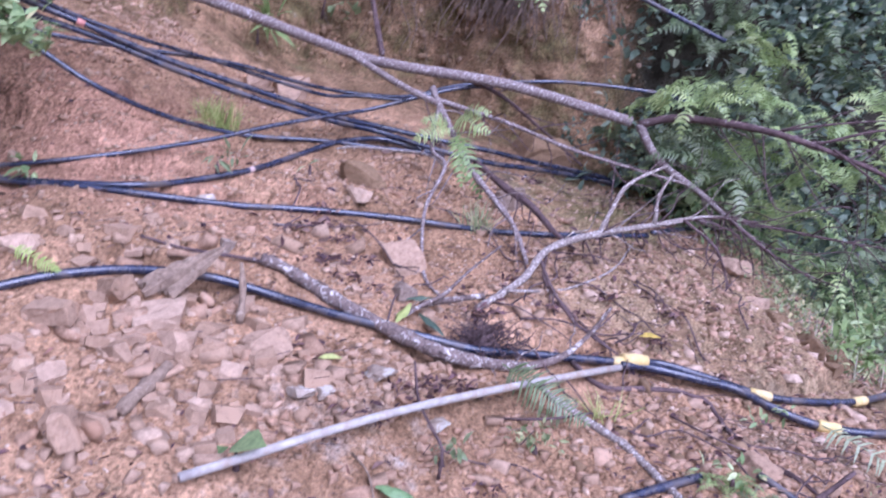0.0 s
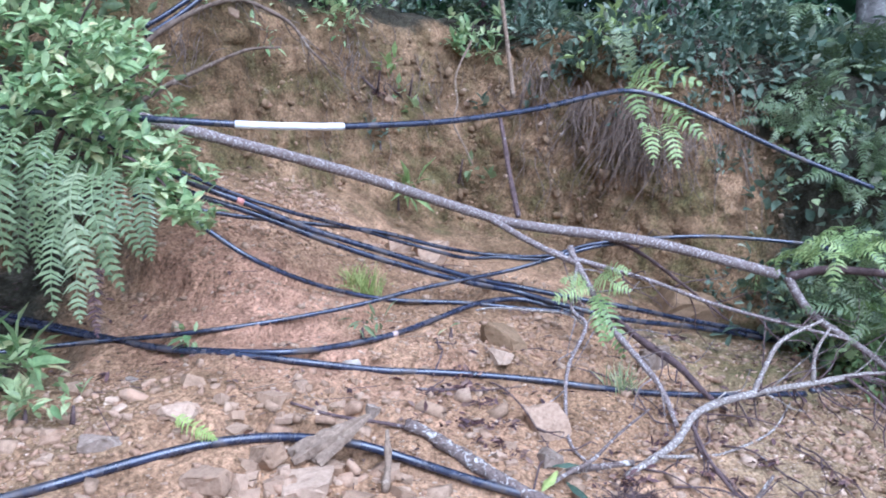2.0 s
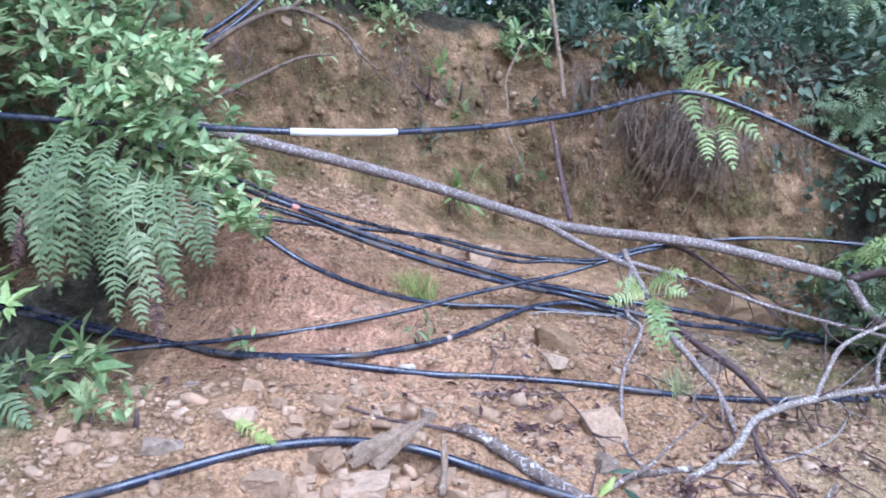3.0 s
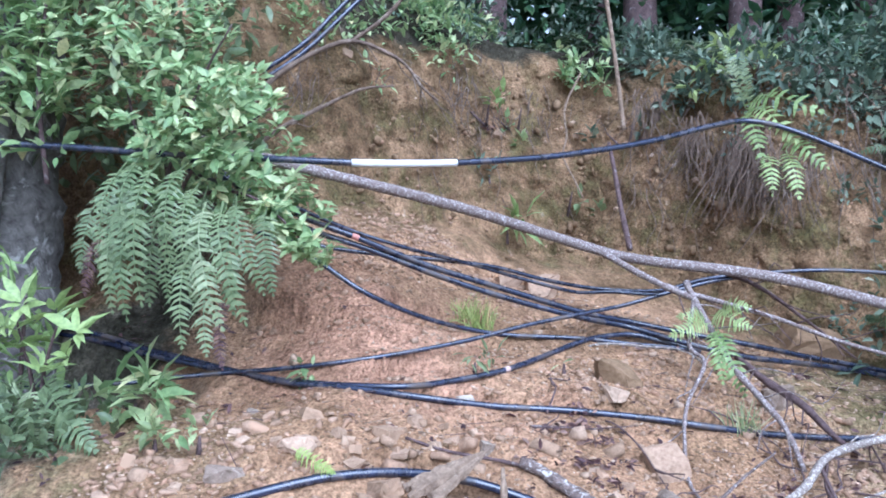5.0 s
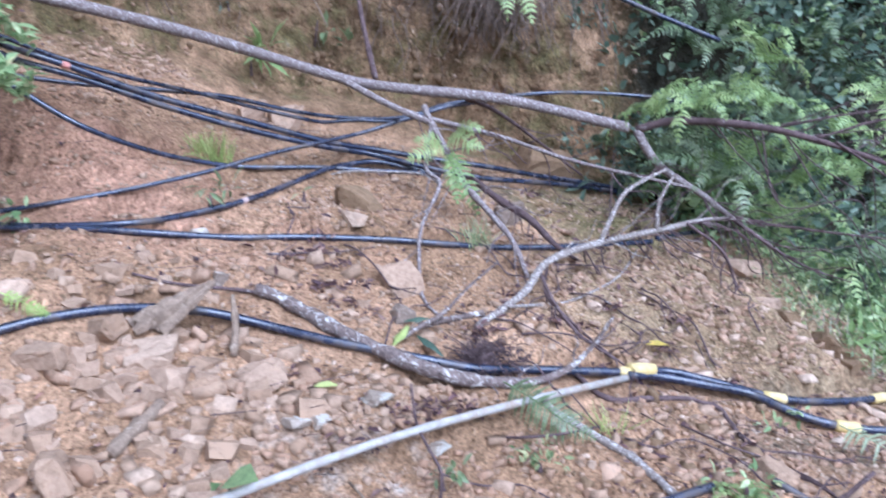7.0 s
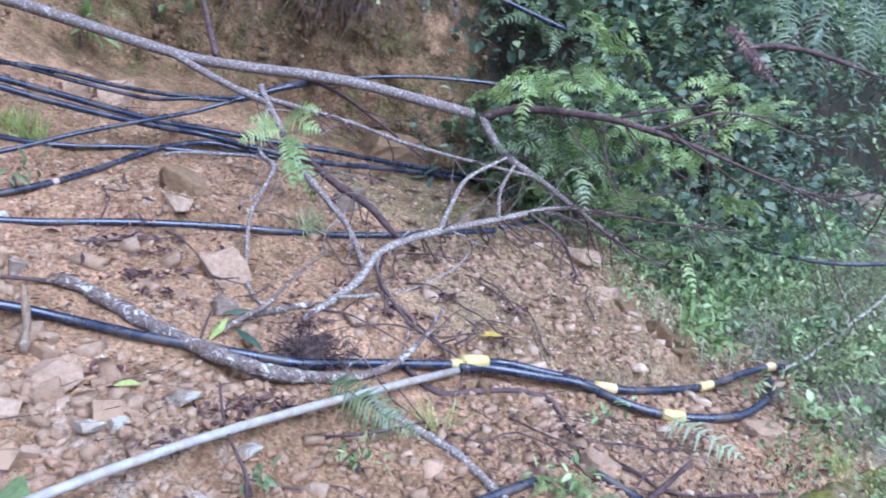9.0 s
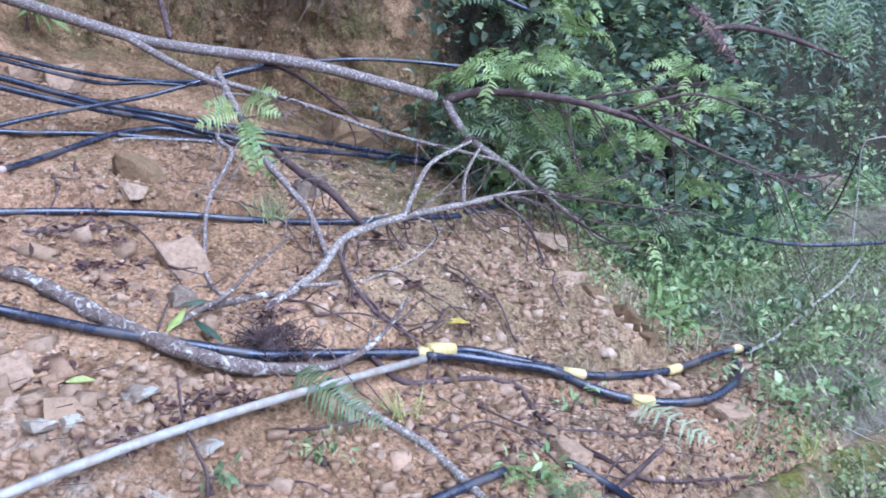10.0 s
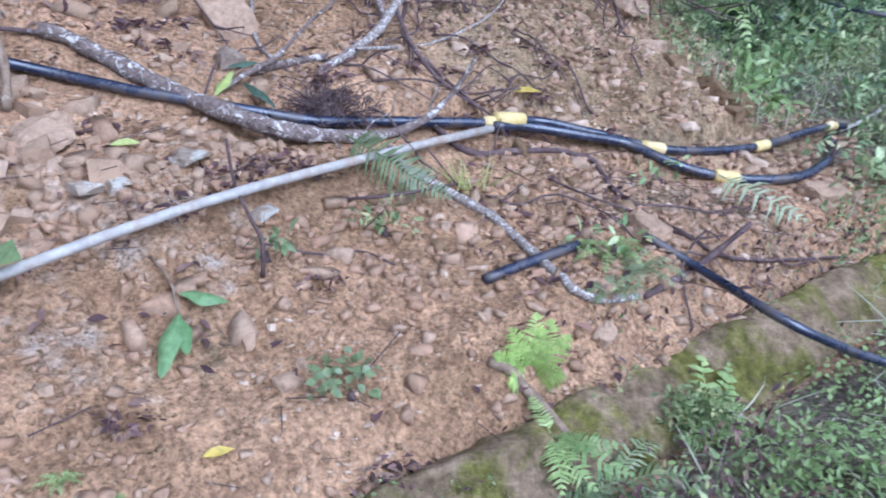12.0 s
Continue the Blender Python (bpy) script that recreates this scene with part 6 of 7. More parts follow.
at = np.stack([x, y, ground_z(x, y) + rng.uniform(0.02, 0.10, len(x))], axis=1)
tagged(leaf_cloud("weeds", at, np.tile((0, -0.4, 0.3), (len(x), 1)), 0.021, FERN_BRIGHT, None, rng, ROUND), "bright yellow-green clover patches below the kerb", "weeds", kind="stuff")
n = 8000
x, y = rng.uniform(-3.0, 2.6, n), rng.uniform(1.7, 5.4, n)
keep = (wave(x + 4, y, 0.35) + rng.normal(0, 0.35, n) + 0.5 * smooth(-2.0, -2.4, x) + 0.35 * smooth(0.3, 0.8, x) + 0.3 * smooth(0.7, 1.0, x) * smooth(4.2, 3.8, y) > 0.45) & (kerb_side(x, y) < 1.0) & clear(x, y, 0.03)
x, y = x[keep], y[keep]
at = np.stack([x, y, bedded(x, y) + 0.008], axis=1)
tagged(many("leaf_litter", OVAL, at, frames_of(rng.normal(0, 1, (len(x), 3)) * (1, 1, 0.25), np.tile((0, 0, 1.0), (len(x), 1)) + rng.normal(0, 0.35, (len(x), 3))), rng.uniform(0.018, 0.06, len(x)), LEAF_DRY), "scattered dark dead leaves on the soil", "leaf litter", kind="stuff")
heaps = [on_ground(x, y, 0.01) for x, y in ((0.13, 3.6), (0.22, 3.55), (0.18, 3.66), (0.36, 2.26), (0.31, 2.23), (0.41, 2.28), (0.19, 2.72), (-0.45, 3.9), (-0.55, 4.05), (0.72, 3.72), (0.45, 3.85), (0.95, 3.9), (-0.1, 3.05), (0.1, 3.12), (-0.2, 2.25), (0.35, 4.3), (0.6, 3.9), (0.75, 4.05), (0.9, 3.75), (1.05, 4.1), (1.2, 3.8), (0.55, 4.15), (0.3, 3.95), (-0.62, 3.85), (-0.5, 3.7), (1.3, 4.3), (-1.6, 6.35), (-1.45, 6.3), (1.1, 3.35), (-0.28, 3.60), (-0.38, 3.62), (-0.45, 3.72), (-0.55, 3.95), (-0.6, 4.1), (-0.05, 2.95), (0.0, 3.08), (-0.2, 2.8), (0.5, 3.6), (0.62, 3.7), (-0.35, 3.8), (-0.2, 5.0), (0.1, 5.15), (0.3, 4.95), (-0.4, 4.9), (-0.1, 5.3), (0.45, 5.2))]
at, d = clumps(rng, heaps, 42, 0.075, 0.22)
tagged(many("leaf_litter", OVAL, at, frames_of(rng.normal(0, 1, d.shape) * (1, 1, 0.35), np.tile((0, -0.2, 0.8), (len(d), 1)) + rng.normal(0, 0.9, d.shape)), rng.uniform(0.018, 0.05, len(d)), LEAF_DRY), "small heaps of purple-brown dead leaves", "leaf litter", kind="stuff")
# broken bits of twig and straw on the soil
STICK = (np.array([(-0.5, 0, 0), (0.5, 0, 0), (0, 0, 0.8), (-0.4, 1, 0), (0.4, 1, 0), (0.1, 1, 0.7)]) * (0.03, 1, 0.03), np.array([(0, 1, 4), (0, 4, 3), (1, 2, 5), (1, 5, 4), (2, 0, 3), (2, 3, 5)]))
for mat, n, label in ((BARK_DARK, 900, "dark broken twig bits scattered on the soil"), (DRY_WOOD, 380, "pale straw and twig bits scattered on the soil")):
    x, y = rng.uniform(-2.0, 2.3, n), rng.uniform(1.8, 5.4, n)
    keep = (kerb_side(x, y) < -0.03) & (wave(x + n, y, 0.6) + rng.normal(0, 0.5, n) > -0.1) & clear(x, y, 0.06)
    x, y = x[keep], y[keep]
    size = rng.uniform(0.03, 0.16, len(x))
    tagged(many("twig_litter", STICK, np.stack([x, y, bedded(x, y) + 0.008], axis=1), frames_of(rng.normal(0, 1, (len(x), 3)) * (1, 1, 0.12), np.tile((0, 0, 1.0), (len(x), 1))), size[:, None] * (1, 1, 1), mat), label, "twigs", kind="stuff")
for label, x, y, size, mat, turn in (("yellow fallen leaf on bare soil", -0.035, 2.17, 0.07, LEAF_YELLOW, 70), ("rust-brown fallen leaf standing in the soil", 0.32, 2.33, 0.08, LEAF_DRY, 10), ("yellow-brown fallen leaf on the slope", 0.86, 3.87, 0.11, LEAF_YELLOW, 100), ("pale fallen leaf on rubble", -0.40, 3.05, 0.09, GRASS_PALE, 80)):
    a = radians(turn)
    ob = many("fallen_leaf", OVAL, np.array([on_ground(x, y, 0.02)]), frames_of(np.array([[math.sin(a), math.cos(a), 0.1]]), np.array([[0.1, -0.4, 1.0]])), np.array([size]), mat)
    tagged(ob, label, "leaf")

n = 260
x = rng.uniform(-2.4, 1.4, n)
y = foot(x) + np.interp(x, [-2.2, -1.2, 0.8, 2], [0.95, 0.65, 0.65, 1.3]) + rng.uniform(-0.25, 0.3, n)
keep = wave(x, 0 * x + 2.0, 0.35) + rng.normal(0, 0.3, n) > 0.05
x, y = x[keep], y[keep]
at, d = clumps(rng, np.stack([x, y, ground_z(x, y) + 0.03], axis=1), 11, 0.12)
tagged(leaf_cloud("undergrowth", at, d + (0, -0.8, -0.1), 0.075, LEAF_DARK, None, rng), "small leafy plants overhanging the bank edge", "undergrowth", kind="stuff")
n = 26
x = rng.uniform(0.1, 1.3, n)
y = foot(x) + rng.uniform(0.05, 0.6, n)
at, d = clumps(rng, np.stack([x, y - 0.06, ground_z(x, y)], axis=1), 14, 0.06)
tagged(leaf_cloud("undergrowth", at, d + (0, -0.8, 0.1), 0.06, LEAF_DARK, None, rng), "dark leafy plants clinging to the bank face", "undergrowth", kind="stuff")

for label, x, z, n, mat in (("leafy dark shrub on the bank shoulder", -0.12, 3.0, 26, LEAF_DARK), ("low leafy shrub on the bank shoulder", 0.25, 2.95, 26, LEAF_DARK), ("young light green shrub on the bank edge", 0.12, 3.15, 18, FERN_BRIGHT), ("dark shrub at the torn bank edge", 0.62, 2.85, 26, LEAF_DARK), ("small green shrub hanging on the bank edge", -1.05, 3.25, 22, LEAF), ("low green shrub on the bank edge", -0.72, 3.3, 12, LEAF_DARK), ("small bright herb on the bank face", -1.62, 2.78, 2, FERN_BRIGHT), ("small green herb on the bank face", -1.42, 2.72, 2, LEAF), ("small dark herb on the bank face", -0.62, 2.62, 2, LEAF_DARK), ("small dark herb on the lower bank", -1.05, 2.1, 2, FERN)):
    ys = np.linspace(float(foot(x)) - 0.4, float(foot(x)) + 1.6, 60)
    y = float(np.interp(z, ground_z(np.full(60, x), ys, False), ys))
    base = Vector((x, y + 0.05, z - 0.05))
    pts = [base + Vector((rng.normal(0, 0.13), -abs(rng.normal(0, 0.10)), rng.normal(0.08, 0.10))) for _ in range(n)]
    shrub(label, [[base, base + Vector((0.03, -0.08, 0.08)), base + Vector((0.06, -0.14, 0.2))], [base, base + Vector((-0.05, -0.08, 0.05)), base + Vector((-0.14, -0.12, 0.14))]], pts, 8, 0.05, 0.10, mat, n)

# hanging rootlets along the torn edge of the bank
rng = np.random.RandomState(30)


def rootlets(label, count, x0, x1, z0, z1, out, lengths, thick, seed):
    rnd = random.Random(seed)
    pieces = []
    knots = [rnd.uniform(x0, x1) for _ in range(max(4, count // 14))]
    for _ in range(count):
        x = rnd.choice(knots) + rnd.gauss(0, 0.06)
        z = rnd.uniform(z0, z1)
        ys = np.linspace(float(foot(x)) - 0.6, float(foot(x)) + 1.5, 60)
        zs = ground_z(np.full(60, x), ys, False)
        y = float(np.interp(z, zs, ys)) - rnd.uniform(0.02, out)
        n = rnd.uniform(*lengths)
        q = Vector((x, y + 0.05, z))
        line, drift = [q], Vector((rnd.gauss(0, 0.28), -0.15, -1.0))
        for _ in range(5):
            drift = drift * 0.8 + Vector((rnd.gauss(0, 0.35), rnd.gauss(-0.02, 0.12), -0.3))
            q = q + drift.normalized() * n / 5
            line.append(q)
        r = thick * rnd.uniform(0.3, 1.2) ** 1.5
        pieces.append(tube_data(spline(line, n / 10), [r, 0.8 * r, 0.3 * r], 4, 0.15, rnd.randint(0, 999), False))
    return tagged(new("rootlets", mesh_of("rootlets", *join(pieces), ROOTS)), label, "roots", kind="stuff")


rootlets("grey-brown roots and dead fern stalks hanging over the bank", 150, -0.6, 1.3, 2.2, 3.1, 0.2, (0.2, 0.8), 0.0045, 1)
rootlets("fine rootlets hanging from the torn turf", 110, -2.6, -1.3, 2.6, 3.15, 0.14, (0.12, 0.45), 0.005, 2)
at, d = clumps(rng, [(x, float(foot(x)) + rng.uniform(-0.2, 0.8), rng.uniform(1.7, 3.0)) for x in rng.uniform(3.4, 6.5, 10)], 10, 0.28)
tagged(leaf_cloud("palm_leaves", at, d * 0.6 + (0, -0.6, -0.5), 0.17, LEAF_DARK, None, rng, LANCE), "long drooping lance-shaped leaves on the bank", "undergrowth", kind="stuff")
for label, n, x0, x1, z0, z1, span in (("dark bundle of roots under the turf edge", 80, -0.50, -0.30, 2.85, 3.05, (0.2, 0.45)), ("grey bundle of dead fern stalks and roots", 130, 0.12, 0.30, 2.4, 2.7, (0.3, 0.65)),
                                      ("brown fringe of hanging roots", 80, -0.18, 0.05, 2.55, 2.8, (0.2, 0.5)), ("grey fringe of roots over the bank shoulder", 80, 0.35, 0.66, 2.2, 2.5, (0.2, 0.45))):
    rootlets(label, n, x0, x1, z0, z1, 0.28, span, 0.0055, n + int(x0 * 10))
rootlets("dry grass and roots fringing the high bank edge", 170, -2.5, -1.5, 2.95, 3.5, 0.12, (0.15, 0.5), 0.0045, 17)
rootlets("thin brown roots hanging down the bank face", 70, -2.1, -0.5, 2.2, 3.1, 0.05, (0.2, 0.6), 0.0032, 7)
rootlets("fine rootlets hanging from the turf edge", 120, -1.4, 1.2, 2.75, 3.1, 0.08, (0.08, 0.3), 0.004, 3)
pieces = []
rnd = random.Random(8)
c = on_ground(0.17, 3.46, 0.03)
pieces = [([c + v for v in vs], fs) for vs, fs in (rock_data(rnd, 0.06, 0.9),)]
for _ in range(260):
    way = Vector((rnd.gauss(0, 1), rnd.gauss(0, 0.8), rnd.gauss(0.2, 0.8))).normalized()
    a = c + way * 0.045 + Vector((rnd.gauss(0, 0.045), 0, 0))
    pieces.append(tube_data(spline([a, a + way * 0.03 + Vector((rnd.gauss(0, 0.02), rnd.gauss(0, 0.02), rnd.gauss(0, 0.02))), a + way * rnd.uniform(0.03, 0.11) + Vector((rnd.gauss(0, 0.03), rnd.gauss(0, 0.02), rnd.gauss(-0.02, 0.03)))], 0.02), [0.003, 0.001], 4, 0.1, 1, False))
tagged(new("root_clump", mesh_of("root_clump", *join(pieces), BARK_DARK)), "tangled clump of dark rootlets beside the log", "roots")


# ---- trees ----
def tree(label, height, radius, mat, seed, leaves=3600, crown=3.0, leaf=0.2, lean=0.1):
    """A trunk with limbs and a crown of leaf clumps, at the origin."""
    rnd, rng = random.Random(seed), np.random.RandomState(seed)
    top = tagged(new("tree"), label, "tree", "trees behind the bank")
    line = [Vector((0, 0, -0.3))] + [Vector((lean * height * u + rnd.gauss(0, 0.06), rnd.gauss(0, 0.06), height * u)) for u in (0.25, 0.5, 0.75, 1.0)]
    under(tube("trunk", line, [radius * 1.25, radius, radius * 0.8, radius * 0.5, radius * 0.2], mat, None, 12, 0.06, 0.25, False, seed), top)
    tips = []
    for _ in range(9):
        q = line[2].lerp(line[4], rnd.uniform(0.0, 1.0))
        a = rnd.uniform(0, 2 * math.pi)
        r = crown * rnd.uniform(0.5, 1.0)
        e = q + Vector((math.cos(a) * r, math.sin(a) * r, rnd.uniform(0.0, 0.6) * r))
        under(tube("limb", [q, q.lerp(e, 0.5) + Vector((0, 0, 0.15 * r)), e], [radius * 0.35, radius * 0.2, radius * 0.06], mat, None, 6, 0.08, 0.25, False, seed), top)
        tips += [q.lerp(e, u) + Vector((rnd.gauss(0, 0.3), rnd.gauss(0, 0.3), rnd.gauss(0, 0.3))) for u in (0.5, 0.75, 1.0, 1.1)]
    at, d = clumps(rng, tips, leaves // len(tips), 0.75)
    under(leaf_cloud("crown", at, d, leaf, LEAF_FAR_SHADED, None, rng), top)
    return top


pale = tree("pale smooth-barked tree on the bank top", 7.5, 0.15, BARK_BIG, 41, lean=0.11)
pale.matrix_basis = Matrix.Translation(on_ground(2.25, 8.0))
dark = tree("slender dark-barked forest tree behind the bank", 7.0, 0.13, BARK_DARK, 42, lean=0.02)
dark.matrix_basis = Matrix.Translation(on_ground(0.27, 8.2))
place = random.Random(5)
copy_thing(pale, pose(*on_ground(2.75, 8.6), 0, 0, 15) @ Matrix.Scale(0.9, 4))
for x, y, s in ((-0.66, 8.6, 1.1), (0.75, 9.2, 0.9), (-2.0, 8.0, 1.0), (-3.4, 6.8, 1.1), (-1.3, 10.0, 1.1), (1.6, 10.3, 1.0), (3.6, 10.0, 1.1), (4.8, 11.5, 1.1), (6.2, 12.5, 1.2), (-4.6, 8.4, 1.2), (-3.0, 10.6, 1.2), (0.3, 11.6, 1.2), (2.8, 12.4, 1.2), (8.0, 15.0, 1.3), (10.0, 17.0, 1.4), (-5.5, 5.8, 1.1)):
    copy_thing(dark, pose(*on_ground(x, y), 0, 0, place.uniform(0, 360)) @ Matrix.Scale(s, 4))
big = tagged(new("tree"), "large grey weathered tree trunk overgrown with vines", "tree")
big.location = (-3.4, 3.6, 0.6)
ob = tube("trunk", [(-3.58, 3.65, 0.5), (-3.60, 3.65, 1.2), (-3.62, 3.65, 2.0), (-3.66, 3.67, 3.0), (-3.7, 3.7, 5.0)], [0.44, 0.42, 0.40, 0.37, 0.3], BARK_BIG, None, 30, 0.06, 0.06, False, 2)
ob.parent, ob.matrix_parent_inverse = big, Matrix.Translation((-3.4, 3.6, 0.6)).inverted()
for line in ([(-3.3, 3.4, 1.5), (-3.16, 3.28, 1.1), (-3.05, 3.1, 0.75)], [(-3.45, 3.25, 1.5), (-3.4, 3.1, 1.0), (-3.35, 2.9, 0.7)], [(-3.24, 3.45, 3.0), (-3.22, 3.38, 2.2), (-3.22, 3.35, 1.6), (-3.2, 3.35, 1.2)]):
    ob = tube('root', line, [0.05, 0.06, 0.04], BARK_BIG, None, 8, 0.12, 0.08, False, 3)
    ob.parent, ob.matrix_parent_inverse = big, Matrix.Translation((-3.4, 3.6, 0.6)).inverted()


# ---- kerb ----
def build_kerb():
    ax, ay = KERB_A
    u = Vector((KERB_B[0] - ax, KERB_B[1] - ay, 0)).normalized()
    out = Vector((u.y, -u.x, 0))
    verts, faces = [], []
    steps = np.arange(-2.5, 3.6, 0.018)
    across = np.linspace(0, 1, 26)
    n = len(across)
    for s in steps:
        base = Vector((ax, ay, 0)) + u * s
        j = float(wave(s, 2.0, 0.25)) * 0.035 + float(wave(s, 5.0, 0.08)) * 0.015
        top = -0.005 + float(wave(s, 9.0, 0.5)) * 0.02 + 0.5 * j - 0.1 * float(smooth(1.7, 3.2, s))
        o = np.interp(across, [0, 0.15, 0.3, 0.45, 0.6, 0.75, 0.88, 1], [-0.2, -0.15, -0.10 + j, -0.06 + j, 0.0, 0.05, 0.09 + j, 0.14])
        z = np.interp(across, [0, 0.15, 0.3, 0.45, 0.6, 0.75, 0.88, 1], [-0.3, top - 0.04, top, top - 0.008, top - 0.06, top - 0.11, -0.165, -0.4])
        o = o + 0.012 * wave(s + 3, across * 0.5, 0.09) + 0.005 * wave(s, across * 0.5 + 3, 0.035)
        z = z + 0.012 * wave(s + 7, across * 0.5, 0.10) + 0.005 * wave(s + 1, across * 0.5, 0.04)
        for a, b in zip(o, z):
            q = base + out * float(a)
            verts.append((q.x, q.y, float(b)))
    for i in range(len(steps) - 1):
        for k in range(n - 1):
            faces.append((i * n + k, i * n + k + 1, (i + 1) * n + k + 1, (i + 1) * n + k))
    KERB_SKIN.extend(verts[i * n + k] for i in range(len(steps)) for k in range(4, n - 5))
    return tagged(new("kerb", mesh_of("kerb", verts, faces, CONCRETE, True)), "low mossy concrete kerb along the foot of the slope", "kerb", kind="structure")


KERB_SKIN = []
build_kerb()
rng = np.random.RandomState(91)
skin = np.array(KERB_SKIN)
skin = skin[(skin[:, 0] > 0.2) & (skin[:, 0] < 2.6)]
skin = skin[wave(skin[:, 0], skin[:, 1], 0.16) + 0.8 * smooth(0.75, 0.5, skin[:, 0]) > 0.35]
for form, mat, n, low, high, name, label in ((BLADE, GRASS_PALE, 1500, 0.010, 0.028, "moss", "short yellow-green moss and grass on the kerb"), (ROUND, WEED, 160, 0.010, 0.022, "weeds", "tiny round-leaved weeds on the kerb"), (OVAL, LEAF_DRY, 60, 0.015, 0.035, "leaf_litter", "dead brown leaves lying on the kerb")):
    at = skin[rng.randint(0, len(skin), n)] + rng.normal(0, 0.008, (n, 3))
    tagged(many(name, form, at, frames_of(rng.normal(0, 0.6, (n, 3)) + (0, -0.2, 0.7 if form is BLADE else 0.1), np.tile((0, -0.5, 0.8), (n, 1)) + rng.normal(0, 0.4, (n, 3))), rng.uniform(low, high, n), mat), label, "moss" if name == "moss" else "plants", kind="stuff")

# ---- stones ----
rnd = random.Random(77)
for label, x, y, size, flat, mat in (("large angular tan rock on the slope", -0.19, 3.88, 0.105, 0.9, STONE_TAN), ("dark weathered rock slab in the rubble", -0.44, 4.46, 0.13, 0.8, CLOD), ("smooth pinkish stone on the slope", -0.43, 4.22, 0.065, 0.7, STONE_PALE),
                               ("olive-brown rock slab below the bank", 0.52, 5.75, 0.22, 0.7, CLOD), ("small white stone beside the cables", -1.04, 3.90, 0.045, 0.9, WHITE_STONE), ("grey rock under the bare branch", 0.31, 4.80, 0.12, 0.7, STONE_GREY),
                               ("olive-tan rock in the slope under the cables", -1.22, 5.48, 0.13, 0.8, STONE_TAN), ("olive-tan rock half buried in the bank foot", -1.02, 5.52, 0.14, 0.8, STONE_TAN), ("reddish rounded rock at the rubble edge", 2.0, 3.60, 0.09, 0.7, STONE),
                               ("flat pale rock in the rubble", -0.95, 3.05, 0.12, 0.5, STONE_PALE), ("flat pinkish rock in the rubble", -1.25, 2.92, 0.10, 0.45, STONE), ("angular tan rock in the rubble", -1.13, 3.06, 0.075, 0.7, STONE), ("broad tan rock in the rubble", -1.48, 3.17, 0.09, 0.5, STONE_TAN),
                               ("grey rock in the rubble", -1.68, 2.93, 0.075, 0.5, STONE_GREY), ("broad tan rock below the log", -0.60, 3.10, 0.12, 0.45, STONE_TAN), ("pinkish rock at the foot of the rubble", -1.05, 2.52, 0.10, 0.7, STONE), ("narrow white stone standing in the soil", -1.16, 2.66, 0.055, 1.3, STONE_PALE),
                               ("lichen-covered grey rock in the soil", -0.43, 2.89, 0.065, 0.3, LICHEN_STONE), ("white-crusted stone in the soil", -0.35, 2.90, 0.045, 0.5, LICHEN_STONE), ("lichen-covered rock below the log", -0.19, 3.02, 0.06, 0.35, LICHEN_STONE), ("white-crusted stone beside the grey pipe", 0.02, 2.90, 0.05, 0.4, LICHEN_STONE), ("grey rock behind the log", -0.16, 3.68, 0.09, 0.5, STONE_GREY),
                               ("orange-brown rock near the kerb", 1.16, 3.12, 0.08, 0.7, STONE), ("tan rock near the cable stub", 0.95, 2.70, 0.05, 0.6, STONE_TAN), ("brown rock at the slope edge", 1.82, 4.40, 0.10, 0.7, CLOD), ("tan rock at the slope edge", 1.55, 4.9, 0.12, 0.6, STONE_TAN), ("brown stone half buried at the slope edge", 1.96, 4.42, 0.085, 0.8, CLOD), ("brown clod at the slope edge", 1.70, 4.52, 0.07, 0.7, CLOD), ("tan stone at the slope edge", 1.62, 4.62, 0.06, 0.7, STONE_TAN), ("brown clod on the slope edge", 1.88, 4.25, 0.06, 0.7, CLOD),
                               ("rounded grey boulder on the far bank", 5.80, 9.42, 0.28, 0.8, STONE_GREY), ("pale stone set in the bank face", -1.52, 6.40, 0.075, 0.8, STONE_TAN), ("pale stone in the upper bank", -2.32, 5.36, 0.06, 0.8, STONE_TAN)):
    ob = new("rock", mesh_of("rock", *rock_data(rnd, 0.95 * size, flat), mat))
    ob.matrix_basis = pose(*on_ground(x, y, size * flat * 0.12), rnd.uniform(-12, 12), rnd.uniform(-12, 12), rnd.uniform(0, 360))
    tagged(ob, label, "rock", "rocks on the slope")

